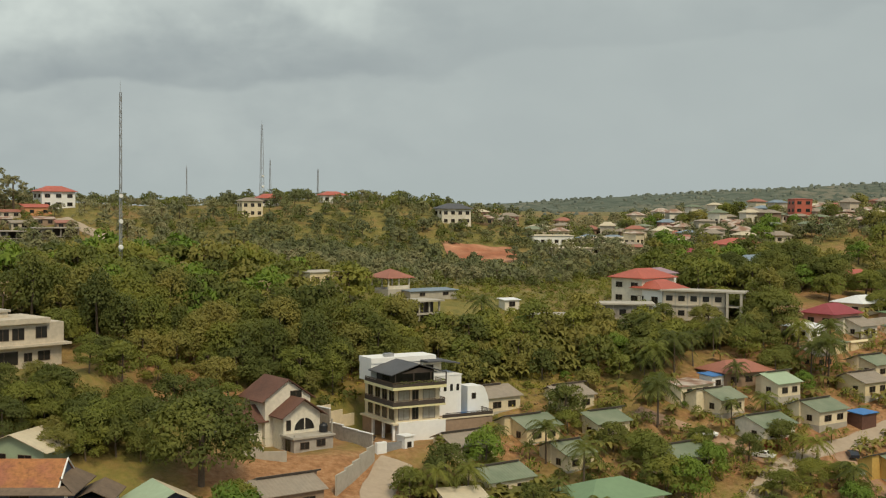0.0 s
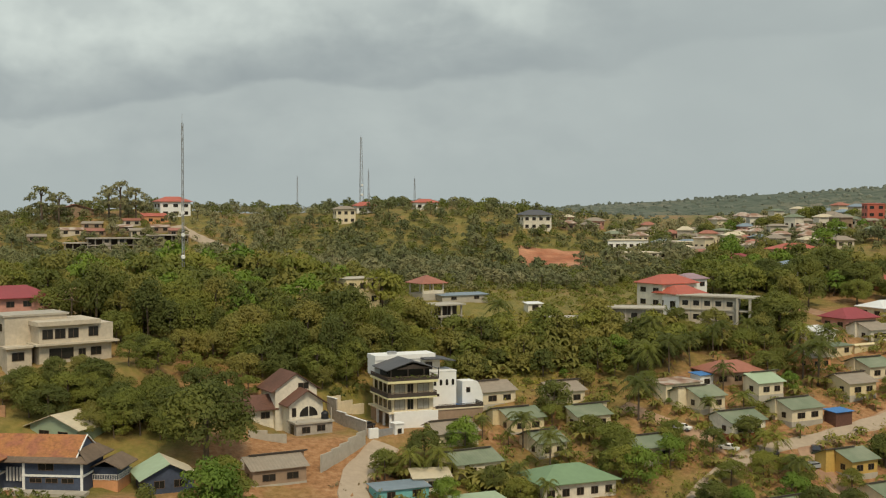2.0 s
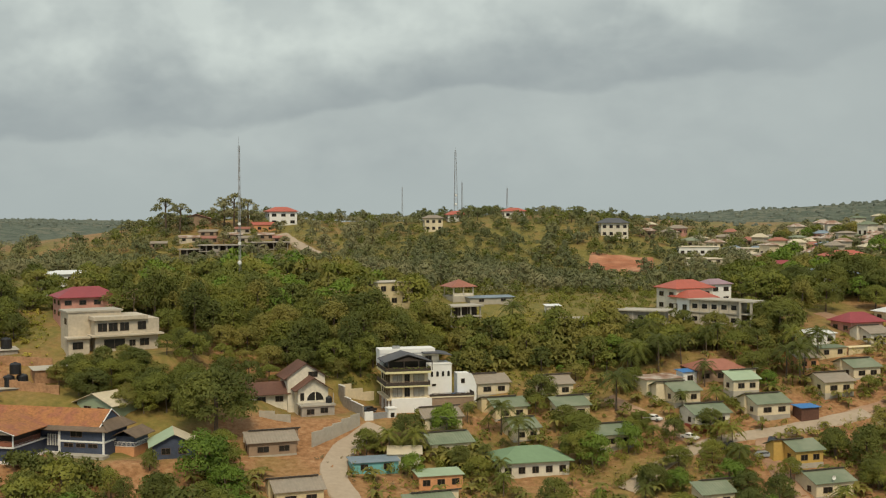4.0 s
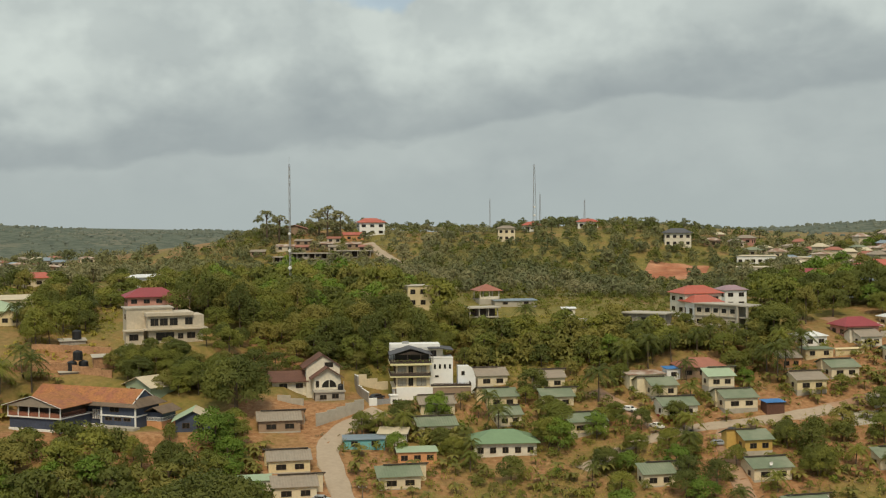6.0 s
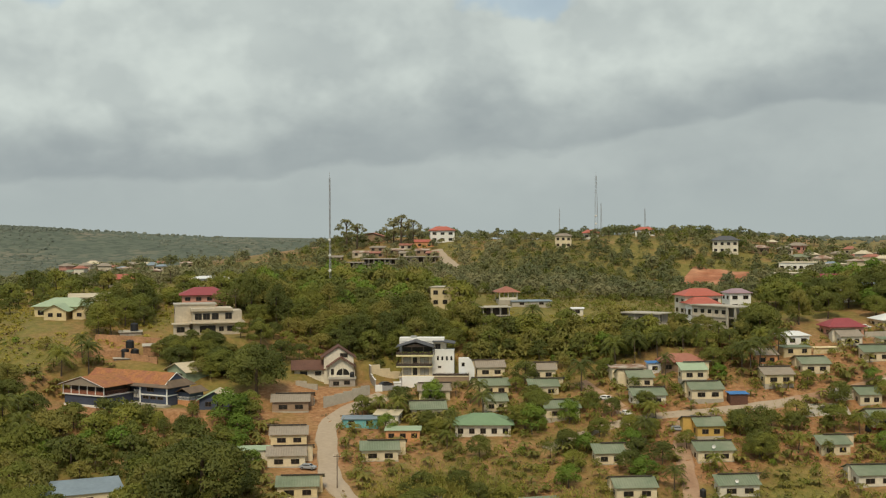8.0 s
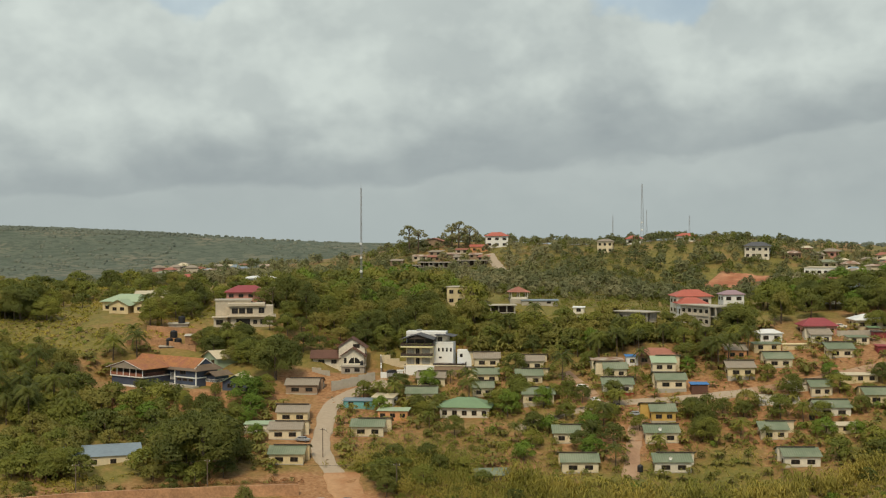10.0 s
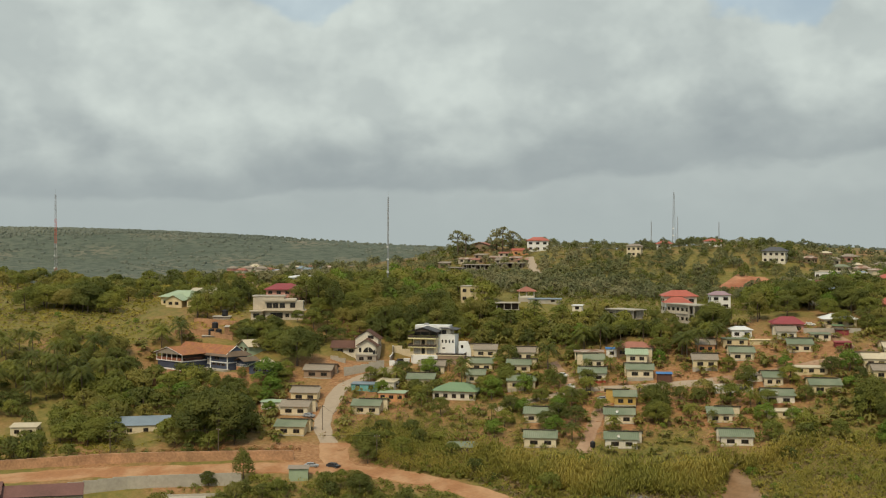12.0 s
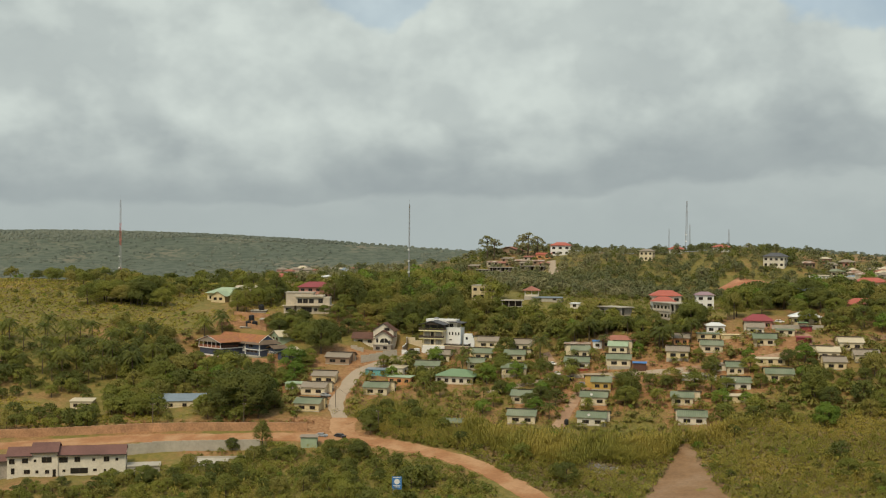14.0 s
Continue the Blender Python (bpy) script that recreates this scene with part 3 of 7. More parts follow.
def satellite_dish(parent, x, y, z):
    bm = bmesh.new()
    ring = []
    for r, dy in ((0.0, 0.18), (0.28, 0.12), (0.5, 0.0)):
        ring.append([bm.verts.new((x + r * math.cos(6.2832 * k / 12), y - 0.25 + dy, z + 0.75 + r * math.sin(6.2832 * k / 12))) for k in range(12 if r else 1)])
    for k in range(12):
        bm.faces.new((ring[0][0], ring[1][k], ring[1][(k + 1) % 12]))
        bm.faces.new((ring[1][k], ring[2][k], ring[2][(k + 1) % 12], ring[1][(k + 1) % 12]))
    dsh = part("satellite_dish", bm, WHITE, parent, "white satellite dish")
    bm = bmesh.new()
    tube(bm, (x, y, z - 0.3), (x, y, z + 0.75), 0.04)
    part("pole", bm, STEEL, dsh)


def flat_house(x, y, w, d, turn, high, wall, roof, label, windows=2, z=None, tilt=0.3, name="house", group=""):
    """A plain block under a low lean-to roof."""
    h = thing(name, x, y, turn, label, "house", group, z)
    bm = bmesh.new()
    solid(bm, (-w / 2, 0, -1.6), (w / 2, d, high))
    part("wall", bm, wall, h)
    bm = bmesh.new()
    slab(bm, [(-w / 2 - .4, -.4, high + 0.12), (w / 2 + .4, -.4, high + 0.12), (w / 2 + .4, d + .4, high + 0.12 + tilt), (-w / 2 - .4, d + .4, high + 0.12 + tilt)], 0.12)
    part("roof", bm, roof, h)
    for i in range(windows):
        window(h, -w / 2 + w * (i + 0.5) / windows, 0.95, min(1.5, w / windows * 0.5), min(1.15, high - 1.3), 0)
    if d > 3:
        window(h, d * 0.5, 1.0, 1.2, 1.1, -w / 2, face=2)
    return h


def hip_house(x, y, w, d, turn, high, wall, roof, label, rise=2.0, over=0.7, storeys=1, per=3, z=None, name="house", ridge=0.45):
    h = thing(name, x, y, turn, label, "house", "", z)
    bm = bmesh.new()
    solid(bm, (-w / 2, 0, -2), (w / 2, d, high))
    part("wall", bm, wall, h)
    bm = bmesh.new()
    e = [(-w / 2 - over, -over), (w / 2 + over, -over), (w / 2 + over, d + over), (-w / 2 - over, d + over)]
    r = w * ridge / 2
    low = [bm.verts.new((*p, high)) for p in e]
    mid = [bm.verts.new((*p, high + 0.15)) for p in e]
    top = [bm.verts.new((-r, d / 2, high + rise)), bm.verts.new((r, d / 2, high + rise))]
    bm.faces.new(low[::-1])
    for i in range(4):
        bm.faces.new((low[i], low[(i + 1) % 4], mid[(i + 1) % 4], mid[i]))
    bm.faces.new((mid[0], mid[1], top[1], top[0])); bm.faces.new((mid[1], mid[2], top[1]))
    bm.faces.new((mid[2], mid[3], top[0], top[1])); bm.faces.new((mid[3], mid[0], top[0]))
    part("roof", bm, roof, h)
    fh = high / storeys
    for s in range(storeys):
        for i in range(per):
            window(h, -w / 2 + w * (i + 0.5) / per, s * fh + 0.95, w / per * 0.45, fh * 0.40, 0)
        for i in range(2):
            window(h, d * (i + 0.5) / 2, s * fh + 0.95, d * 0.2, fh * 0.38, -w / 2, face=2)
            window(h, -d * (i + 0.5) / 2, s * fh + 0.95, d * 0.2, fh * 0.38, -w / 2, face=1)
    return h


# ---- the estate ----
E_ = bungalow
E_(92.6, -53.2, 10.0, side=-1, label="cream bungalow with grey-green sheet roof beside banana scrub", back=0.4)
E_(81.0, -37.7, 7.6, side=1, back=2.2, label="cream bungalow with white rear wing above another house")
E_(114.9, -41.0, 10.0, side=1, back=0.9, dish=True, label="white-washed bungalow with satellite dish and green sheet roof", wall=OFFWHITE)
E_(105.7, -25.6, 9.6, side=1, back=0.1, dish=True, label="cream bungalow with satellite dish on its roof edge")
E_(59.6, -14.1, 9.8, side=-1, back=0.5, label="cream bungalow with green roof half hidden by a tree", z=-6.8)
E_(43.8, 11.3, 8.4, side=1, back=1.0, roof=TAN_ROOF, label="cream bungalow with dusty brown sheet roof")
E_(48.4, 1.0, 8.6, side=1, back=1.6, label="bungalow with grey-green roof and pale blue side wing")
E_(33.8, -2.5, 8.4, side=-1, back=1.4, wall=YELLOW, label="yellow bungalow with grey-green sheet roof")
E_(27.9, 8.5, 8.6, side=-1, back=1.7, roof=TAN_ROOF, label="cream bungalow with dusty brown roof and side block")
E_(81.2, -1.0, 9.5, side=1, back=0.2, plinth=True, dish=True, wall=OFFWHITE, label="white bungalow with red plinth and green sheet roof", z=-3.7)
E_(75.6, 9.9, 7.2, side=-1, back=2.2, label="cream bungalow with green roof behind a white neighbour", z=-0.1)
E_(95.9, 7.2, 9.2, side=-1, back=0.5, label="cream bungalow with smooth green sheet roof", z=-2.2)
E_(90.0, 15.8, 7.4, side=1, back=1.7, roof=MINT_ROOF, label="cream bungalow with pale mint green roof", z=2.2)
flat_house(70.1, 15.9, 10.5, 6.5, 33, 2.7, CREAM, RUST_ROOF, "low cream house with patched rusty sheet roof", 2, z=2.2)
hip_house(84.3, 24.0, 12.5, 9, 22, 3.0, BROWN_WALL, BRICK_ROOF, "brown house with red-brown hipped sheet roof", 2.3, 0.8, 1, 3)
E_(101.7, -14.4, 7.2, side=-1, back=2.4, wall=OCHRE, label="ochre yellow bungalow with green roof by the track", z=-9.1)
E_(113.2, 23.4, 8.6, side=1, back=0.2, roof=TAN_ROOF, wall=YELLOW, label="pale yellow bungalow with brown sheet roof", z=1.1)
E_(107.2, 36.7, 6.6, side=1, back=0.2, roof=TAN_ROOF, wall=ORANGE, label="small orange bungalow with brown sheet roof")
E_(121.8, 36.0, 8.4, side=-1, back=0.5, label="cream bungalow with grey-green roof on bare earth")
flat_house(114.7, 46.2, 9.0, 4.5, 33, 2.6, YELLOW, GREEN_ROOF, "long pale yellow bungalow with low green roof", 2)
hip_house(113.5, 54.8, 7.5, 8, 33, 3.0, WHITE, WHITE_ROOF, "white outbuilding with white sheet roof", 1.3, 0.5, 1, 2)
flat_house(123.3, 51.6, 10.0, 0.4, 33, 1.7, YELLOW, YELLOW, "pale yellow yard wall", 0)
E_(129.1, 59.9, 6.8, side=-1, back=1.0, roof=TAN_ROOF, wall=OFFWHITE, label="white bungalow with brown sheet roof")
E_(137.9, 50.3, 8.6, side=1, back=0.6, label="cream bungalow with green roof by the bend")
flat_house(140.6, 63.7, 7.0, 5.0, 33, 2.4, CREAM, GREEN_ROOF, "cream bungalow with low green roof", 2)
flat_house(150.3, 59.9, 5.6, 3.4, 33, 2.2, MAROON_ROOF, MAROON_ROOF, "dark red timber kiosk with flat roof", 0, name="kiosk")
flat_house(145.7, 72.4, 4.2, 3.0, 33, 2.2, MAROON_ROOF, FASCIA, "dark red shop kiosk by the track", 0, name="kiosk")
flat_house(131.8, 23.4, 5.6, 4.5, 33, 2.6, OFFWHITE, TAN_ROOF, "white shop with maroon front and thin roof", 1)
E_(138.7, 23.2, 6.4, side=-1, back=0.6, label="small bungalow with grey-green roof")
E_(145.0, 12.1, 10.2, side=-1, back=0.2, plinth=True, dish=True, wall=OFFWHITE, label="white bungalow with red plinth and satellite dish")
flat_house(150.6, 3.6, 11.5, 5.0, 33, 2.3, YELLOW, PALE_ROOF, "low yellow house with bleached cream roof", 3)
E_(133.2, -8.1, 7.8, side=1, back=2.2, label="cream bungalow with white rear wing among bananas")
E_(145.0, -21.7, 9.8, side=-1, back=0.6, wall=OFFWHITE, label="white bungalow with grey-green roof at the field edge")
flat_house(147.5, 35.2, 11.0, 5.0, 33, 2.5, YELLOW, PALE_ROOF, "yellow house with bleached cream sheet roof", 3)
E_(156.6, 24.3, 10.0, side=-1, back=0.5, label="yellow-cream bungalow with green roof", wall=YELLOW)
E_(165.2, 49.1, 8.0, side=-1, back=1.8, roof=PALE_ROOF, wall=CREAM, label="cream bungalow with pale yellowed roof")
E_(171.1, 41.3, 8.0, side=-1, back=0.6, roof=TAN_ROOF, wall=YELLOW, label="yellow bungalow with brown sheet roof")
E_(168.8, 62.4, 9.0, side=-1, back=0.6, roof=PALE_ROOF, label="cream bungalow with pale yellowed roof by the track")
E_(178.9, 52.8, 9.0, side=-1, back=0.4, roof=TAN_ROOF, label="cream bungalow with dusty brown roof")
E_(19.2, -14.0, 9.2, side=1, back=0.3, roof=TAN_ROOF, label="cream bungalow with dusty brown roof below the white villa")
E_(23.4, -26.6, 9.8, side=-1, back=0.3, label="cream bungalow with green roof behind banana plants")
hip_house(42.5, -31.5, 15.5, 11, 24, 3.3, OFFWHITE, HIP_GREEN, "white house with large green hipped sheet roof", 2.6, 0.9, 1, 5, ridge=0.35)
E_(38.6, -13.0, 6.6, side=-1, back=0.2, label="small cream bungalow with green roof")
flat_house(9.5, -42.0, 10.0, 5.0, 25, 2.5, TEAL, STEEL_ROOF, "low house with teal wall and grey sheet roof", 2)
flat_house(14.5, -36.0, 7.0, 4.5, 12, 2.7, OFFWHITE, PALE_ROOF, "pale house with bleached cream lean-to roof", 1, tilt=0.9)
flat_house(24.0, -44.1, 9.4, 5.5, 25, 2.9, ORANGE, MINT_ROOF, "salmon orange house with pale green sheet roof", 3)
E_(25.2, -59.5, 9.6, side=1, back=1.4, label="cream bungalow with grey-green roof among bananas")
E_(-13.1, -42.7, 10.4, side=1, back=0.8, roof=TAN_ROOF, label="grey bungalow with pale sheet roof by the road", wall=BROWN_WALL)
E_(-1.0, -62.6, 9.6, side=-1, back=0.4, roof=TAN_ROOF, wall=YELLOW, label="pale yellow bungalow with dusty brown roof by the road")
E_(6.4, -75.4, 9.6, side=1, back=1.2, roof=TAN_ROOF, label="cream bungalow with dusty brown roof by the road")
E_(19.5, -91.0, 9.6, side=1, back=0.8, wall=YELLOW, label="yellow bungalow with grey-green roof by the junction")

# ---- roads ----
ribbon("road", [(4.5, -18.5), (2.6, -23), (0.2, -30), (-1.0, -38), (0.2, -45), (3.4, -51.5), (8, -57), (12, -64), (18, -74), (26, -82), (36, -89)], 5.4, ROAD, "pale worn concrete lane downhill", "road", 0.16)

ribbon("dirt_road", [(-120, -245), (-70, -203), (-43, -180.8), (-33, -169), (-10.4, -149), (18.6, -129), (33.8, -115.9), (50.5, -104.5), (64.8, -96.5), (82.8, -92.5), (102, -91.5), (120.4, -96.9), (137.5, -105), (165, -122), (200, -150)], 8.0, DIRT, "wide orange laterite road", "road", 0.22)
ribbon("junction_track", [(36, -87), (44, -97), (54, -103)], 9.0, DIRT, "worn dirt mouth of the lane", "road", 0.19)
ribbon("track", [(106, -50), (99, -31), (94, -16), (91, -2.5), (97, 1.5), (108.8, 10.1), (119, 18.5), (131.8, 29.2), (152.5, 50.8), (165.7, 72.3), (186.0, 106.5)], 4.2, TRACK, "brown earth track through the estate", "road", 0.15)
ribbon("lane", [(62, -34), (66, -27), (69.5, -19.1), (76, -12.1), (81.5, -6.2), (88.2, -3), (97, 1.5), (108.8, 10.1), (119, 18)], 3.8, ROAD, "pale worn concrete lane past the bungalows", "road", 0.22)
ribbon("track", [(77.3, -8), (74, -3.6), (69.7, 2.3), (61.3, 6.8), (56, 12)], 4.0, TRACK, "rutted earth path up the slope", "road", 0.14)
ribbon("track", [(152.5, 50.8), (150.6, 67.8), (125.1, 73.7), (115.9, 86.3)], 4.5, TRACK, "brown earth track between houses", "road", 0.14)
ribbon("hill_track", [(-100, 236), (-94, 228), (-70, 198), (-45, 165), (-30, 146)], 5.0, ROAD, "pale unpaved road up the far hillside", "road", 0.3)
def soil_patch():
    """A wedge of cleared soil that widens downhill."""
    bm = bmesh.new()
    rows = []
    for k in range(14):
        u = k / 13
        half = 1.4 + 18 * u + 0.9 * math.sin(k * 2.1)
        c = (151.5 + 37 * u, -38 - 62 * u)
        rows.append([bm.verts.new((c[0] + half * w, c[1] + half * w * 0.35, float(height(c[0] + half * w, c[1] + half * w * 0.35)) + (0.16 if abs(w) < 1 else -0.3))) for w in (-1, -0.9, -0.45, 0, 0.45, 0.9, 1)])
    for a, b in zip(rows[:-1], rows[1:]):
        for i in range(6):
            bm.faces.new((a[i], a[i + 1], b[i + 1], b[i]))
    return tagged(part("bare_field", bm, SOIL), "cleared wedge of brown bare soil", "ground", kind="structure")


soil_patch()
ribbon("cutting", [(40, 206), (52, 206), (66, 206)], 26.0, REDCUT, "raw red earth cutting in the hillside", "ground", 0.3)


ribbon("paved_yard", [(121, 13), (127, 16.5), (133, 19)], 6.0, CONCRETE, "pale concrete yard between bungalows", "pavement", 0.18)

# ---- landmark houses ----
def frame_of(name, x, y, z, turn, label, category="house"):
    return thing(name, x, y, turn, label, category, "", z)


def rail(parent, name, pts, z, high, mat, gap=0.55):
    """A balustrade: top rail, foot rail and uprights along a line."""
    bm = bmesh.new()
    for (x0, y0), (x1, y1) in zip(pts[:-1], pts[1:]):
        tube(bm, (x0, y0, z + high), (x1, y1, z + high), 0.05, None, 6)
        tube(bm, (x0, y0, z + 0.12), (x1, y1, z + 0.12), 0.04, None, 6)
        n = max(2, int(math.dist((x0, y0), (x1, y1)) / gap))
        for k in range(n + 1):
            q = (x0 + (x1 - x0) * k / n, y0 + (y1 - y0) * k / n)
            tube(bm, (*q, z), (*q, z + high), 0.035, None, 4)
    return part(name, bm, mat, parent)


def gable_roof(parent, x0, x1, y0, y1, eave, apex, mat, along="y", thick=0.16, name="roof", label=""):
    """Two slopes; the ridge runs along y or along x."""
    bm = bmesh.new()
    if along == "y":
        c = (x0 + x1) / 2
        slab(bm, [(x0, y0, eave), (c, y0, apex), (c, y1, apex), (x0, y1, eave)], thick)
        slab(bm, [(c, y0, apex), (x1, y0, eave), (x1, y1, eave), (c, y1, apex)], thick)
    else:
        c = (y0 + y1) / 2
        slab(bm, [(x0, y0, eave), (x1, y0, eave), (x1, c, apex), (x0, c, apex)], thick)
        slab(bm, [(x0, c, apex), (x1, c, apex), (x1, y1, eave), (x0, y1, eave)], thick)
    return part(name, bm, mat, parent, label)


def gable_wall(parent, x0, x1, y0, y1, z0, eave, apex, mat, name="wall", along="y"):
    bm = bmesh.new()
    if along == "y":
        c = (x0 + x1) / 2
        ring = [(x0, z0), (x1, z0), (x1, eave), (c, apex), (x0, eave)]
        a = [bm.verts.new((p, y0, z)) for p, z in ring]
        b = [bm.verts.new((p, y1, z)) for p, z in ring]
    else:
        c = (y0 + y1) / 2
        ring = [(y0, z0), (y1, z0), (y1, eave), (c, apex), (y0, eave)]
        a = [bm.verts.new((x0, p, z)) for p, z in ring]
        b = [bm.verts.new((x1, p, z)) for p, z in ring]
    bm.faces.new(a)
    bm.faces.new(b[::-1])
    for i in range(5):
        j = (i + 1) % 5
        bm.faces.new((a[i], b[i], b[j], a[j]))
    return part(name, bm, mat, parent)


def arch_panel(parent, cx, y, z, r, mat, name="arched_window", stretch=0.0):
    """A half-round window, with an upright part of height stretch below it."""
    bm = bmesh.new()
    ring = [(cx - r, z), (cx + r, z)] + [(cx + r * math.cos(math.pi * k / 14), z + stretch + r * math.sin(math.pi * k / 14)) for k in range(15)]
    a = [bm.verts.new((px, y - 0.06, pz)) for px, pz in ring]
    b = [bm.verts.new((px, y + 0.05, pz)) for px, pz in ring]
    bm.faces.new(a)
    bm.faces.new(b[::-1])
    for i in range(len(ring)):
        j = (i + 1) % len(ring)
        bm.faces.new((a[i], b[i], b[j], a[j]))
    return part(name, bm, GLASS, parent)


def white_villa():
    v = frame_of("villa", 4.6, -9.0, -1.3, 23.5, "white three-storey villa with wrap-round balconies and dark slate roof")
    # ground floor: open carport on the side, white front wall
    box_part("front_wall", (1.0, -0.2, -1.0), (10.9, 1.2, 3.3), WHITE, v, "plain white lower front wall")
    box_part("ground_floor", (4.2, 1.2, -1.0), (10.6, 13.4, 3.0), OFFWHITE, v)
    box_part("rear_wall", (0.4, 9.0, -1.0), (4.2, 13.4, 3.0), BROWN_WALL, v)
    for y in (0.6, 4.6, 8.8):
        box_part("pillar", (0.25, y, -1.0), (0.70, y + 0.45, 3.0), WHITE, v)
    box_part("floor_slab", (-0.1, -0.1, 3.0), (10.8, 13.6, 3.28), CREAM, v)
    box_part("first_floor", (0.9, 0.9, 3.28), (10.2, 13.4, 6.2), CREAM, v)
    box_part("balcony_slab", (-0.7, -1.0, 6.2), (10.4, 10.6, 6.52), SLAB_EDGE, v, "pale yellow balcony slab")
    box_part("second_floor", (0.9, 0.9, 6.52), (10.2, 13.4, 9.5), CREAM, v)
    box_part("terrace_slab", (-0.7, -1.0, 9.5), (10.6, 10.6, 10.0), SLAB_EDGE, v, "pale yellow terrace slab")
    for z in (3.7, 6.9):
        for x, w in ((2.6, 2.2), (5.0, 1.2), (7.9, 2.5)):
            window(v, x, z, w, 2.1, 0.9, CURTAIN if w > 2 else GLASS)
        for y in (2.4, 5.2, 8.0, 11.0):
            window(v, -y, z, 1.7, 2.1, 0.9, face=1)
    rail(v, "balcony_rail", [(-0.6, 10.4), (-0.6, -0.9), (10.3, -0.9), (10.3, 0.9)], 6.52, 1.05, FRAME, 0.22)
    rail(v, "terrace_rail", [(-0.6, 10.4), (-0.6, -0.9), (10.5, -0.9), (10.5, 3.0)], 10.0, 0.9, FRAME, 0.22)
    for z, x1, h in ((6.52, 10.3, 0.85), (10.0, 10.5, 0.62)):
        box_part("rail_panel", (-0.62, -0.94, z + 0.08), (x1, -0.88, z + h), FASCIA, v, "dark slatted balcony panel")
        box_part("rail_panel", (-0.64, -0.86, z + 0.08), (-0.58, 10.4, z + h), FASCIA, v, "dark slatted balcony panel")
    box_part("planter", (0.3, -0.82, 10.0), (10.2, -0.4, 10.45), FASCIA, v)
    me = quick_mesh("planting", *leaf_cards(np.random.default_rng(12), [(0.6 + 0.85 * k, -0.75, 10.55 + 0.12 * (k % 3), 0.34 + 0.1 * (k % 2)) for k in range(12)], 160, 0.13))
    me.materials.append(LEAF["bright"])
    new("planting", me).parent = v
    # roof terrace
    box_part("terrace_room", (0.9, 3.2, 10.0), (10.2, 9.0, 12.4), GLASS, v, "dark glazed terrace room")
    for x in (0.2, 4.0, 7.6, 10.9):
        box_part("post", (x, -0.2, 10.0), (x + 0.18, 0.0, 12.4), FASCIA, v)
    gable_roof(v, -0.9, 10.8, -0.7, 8.6, 12.3, 14.1, SLATE_ROOF, label="dark slate tile roof over the terrace")
    gable_wall(v, 1.6, 9.0, -0.2, -0.1, 12.35, 12.40, 13.4, FASCIA, "gable_infill")
    box_part("upper_block", (-0.3, 8.6, 10.0), (10.4, 13.4, 13.3), WHITE, v)
    box_part("parapet", (-0.3, 8.4, 13.3), (13.7, 13.7, 14.3), WHITE, v)
    bm = bmesh.new()
    slab(bm, [(10.2, 5.2, 13.55), (13.2, 5.2, 13.55), (17.2, 5.2, 12.95), (17.2, 13.6, 12.95), (13.2, 13.6, 13.55), (10.2, 13.6, 13.55)], 0.25)
    part("roof_wing", bm, SLATE_ROOF, v, "dark slate roof wing")
    box_part("wing_wall", (10.4, 7.6, 10.0), (14.4, 13.3, 13.0), OFFWHITE, v)
    window(v, 11.8, 11.0, 1.5, 1.5, 7.6)
    box_part("roof_tank", (3.2, 9.4, 14.3), (5.0, 10.6, 14.95), STEEL, v, "small grey roof unit")
    # stair tower
    box_part("stair_tower", (10.2, 4.2, -1.0), (16.9, 10.4, 10.75), WHITE, v, "plain white stair tower")
    box_part("tower_coping", (10.1, 4.1, 10.75), (17.0, 10.5, 10.95), WHITE, v)
    for x in (11.9, 13.3, 14.7, 16.1):
        arch_panel(v, x, 4.2, 7.8, 0.30, GLASS, "arched_window", 1.0)
    window(v, 12.4, 5.5, 0.9, 0.45, 4.2)
    # pool terrace
    box_part("pool_terrace", (9.9, 0.2, -3.0), (21.5, 9.0, 3.2), BROWN_WALL, v)
    box_part("pool", (16.4, 1.5, 3.2), (20.5, 6.5, 3.26), BLUE_ROOF, v, "blue pool water")
    box_part("pool_deck", (9.9, 0.0, 3.2), (21.7, 1.4, 3.5), CREAM, v)
    box_part("pool_screen", (10.4, 0.08, 3.5), (21.5, 0.14, 4.1), FASCIA, v, "dark slatted pool screen")
    rail(v, "pool_rail", [(11.0, 0.1), (21.5, 0.1), (21.5, 8.0)], 3.3, 1.0, FASCIA, 0.2)
    return v


white_villa()


def stair_hut():
    v = frame_of("pool_house", 21.2, 2.8, 2.5, 24, "small white pool house with curved stair wall", "pool house")
    box_part("wall", (-1.6, 0, -3), (1.6, 3.4, 4.6), WHITE, v)
    window(v, -0.2, 2.2, 0.8, 1.0, 0)
    bm = bmesh.new()
    top = [(1.6 + 1.7 * k / 8, 4.6 - 0.05 * k * k) for k in range(9)]
    front = [bm.verts.new((x, 0, z)) for x, z in top] + [bm.verts.new((3.3, 0, -3)), bm.verts.new((1.6, 0, -3))]
    rear = [bm.verts.new((p.co.x, 0.3, p.co.z)) for p in front]
    bm.faces.new(front)
    bm.faces.new(rear[::-1])
    for k in range(len(front)):
        bm.faces.new((front[k], rear[k], rear[(k + 1) % len(front)], front[(k + 1) % len(front)]))
    part("stair_wall", bm, WHITE, v, "curved white stair parapet")
    return v


stair_hut()


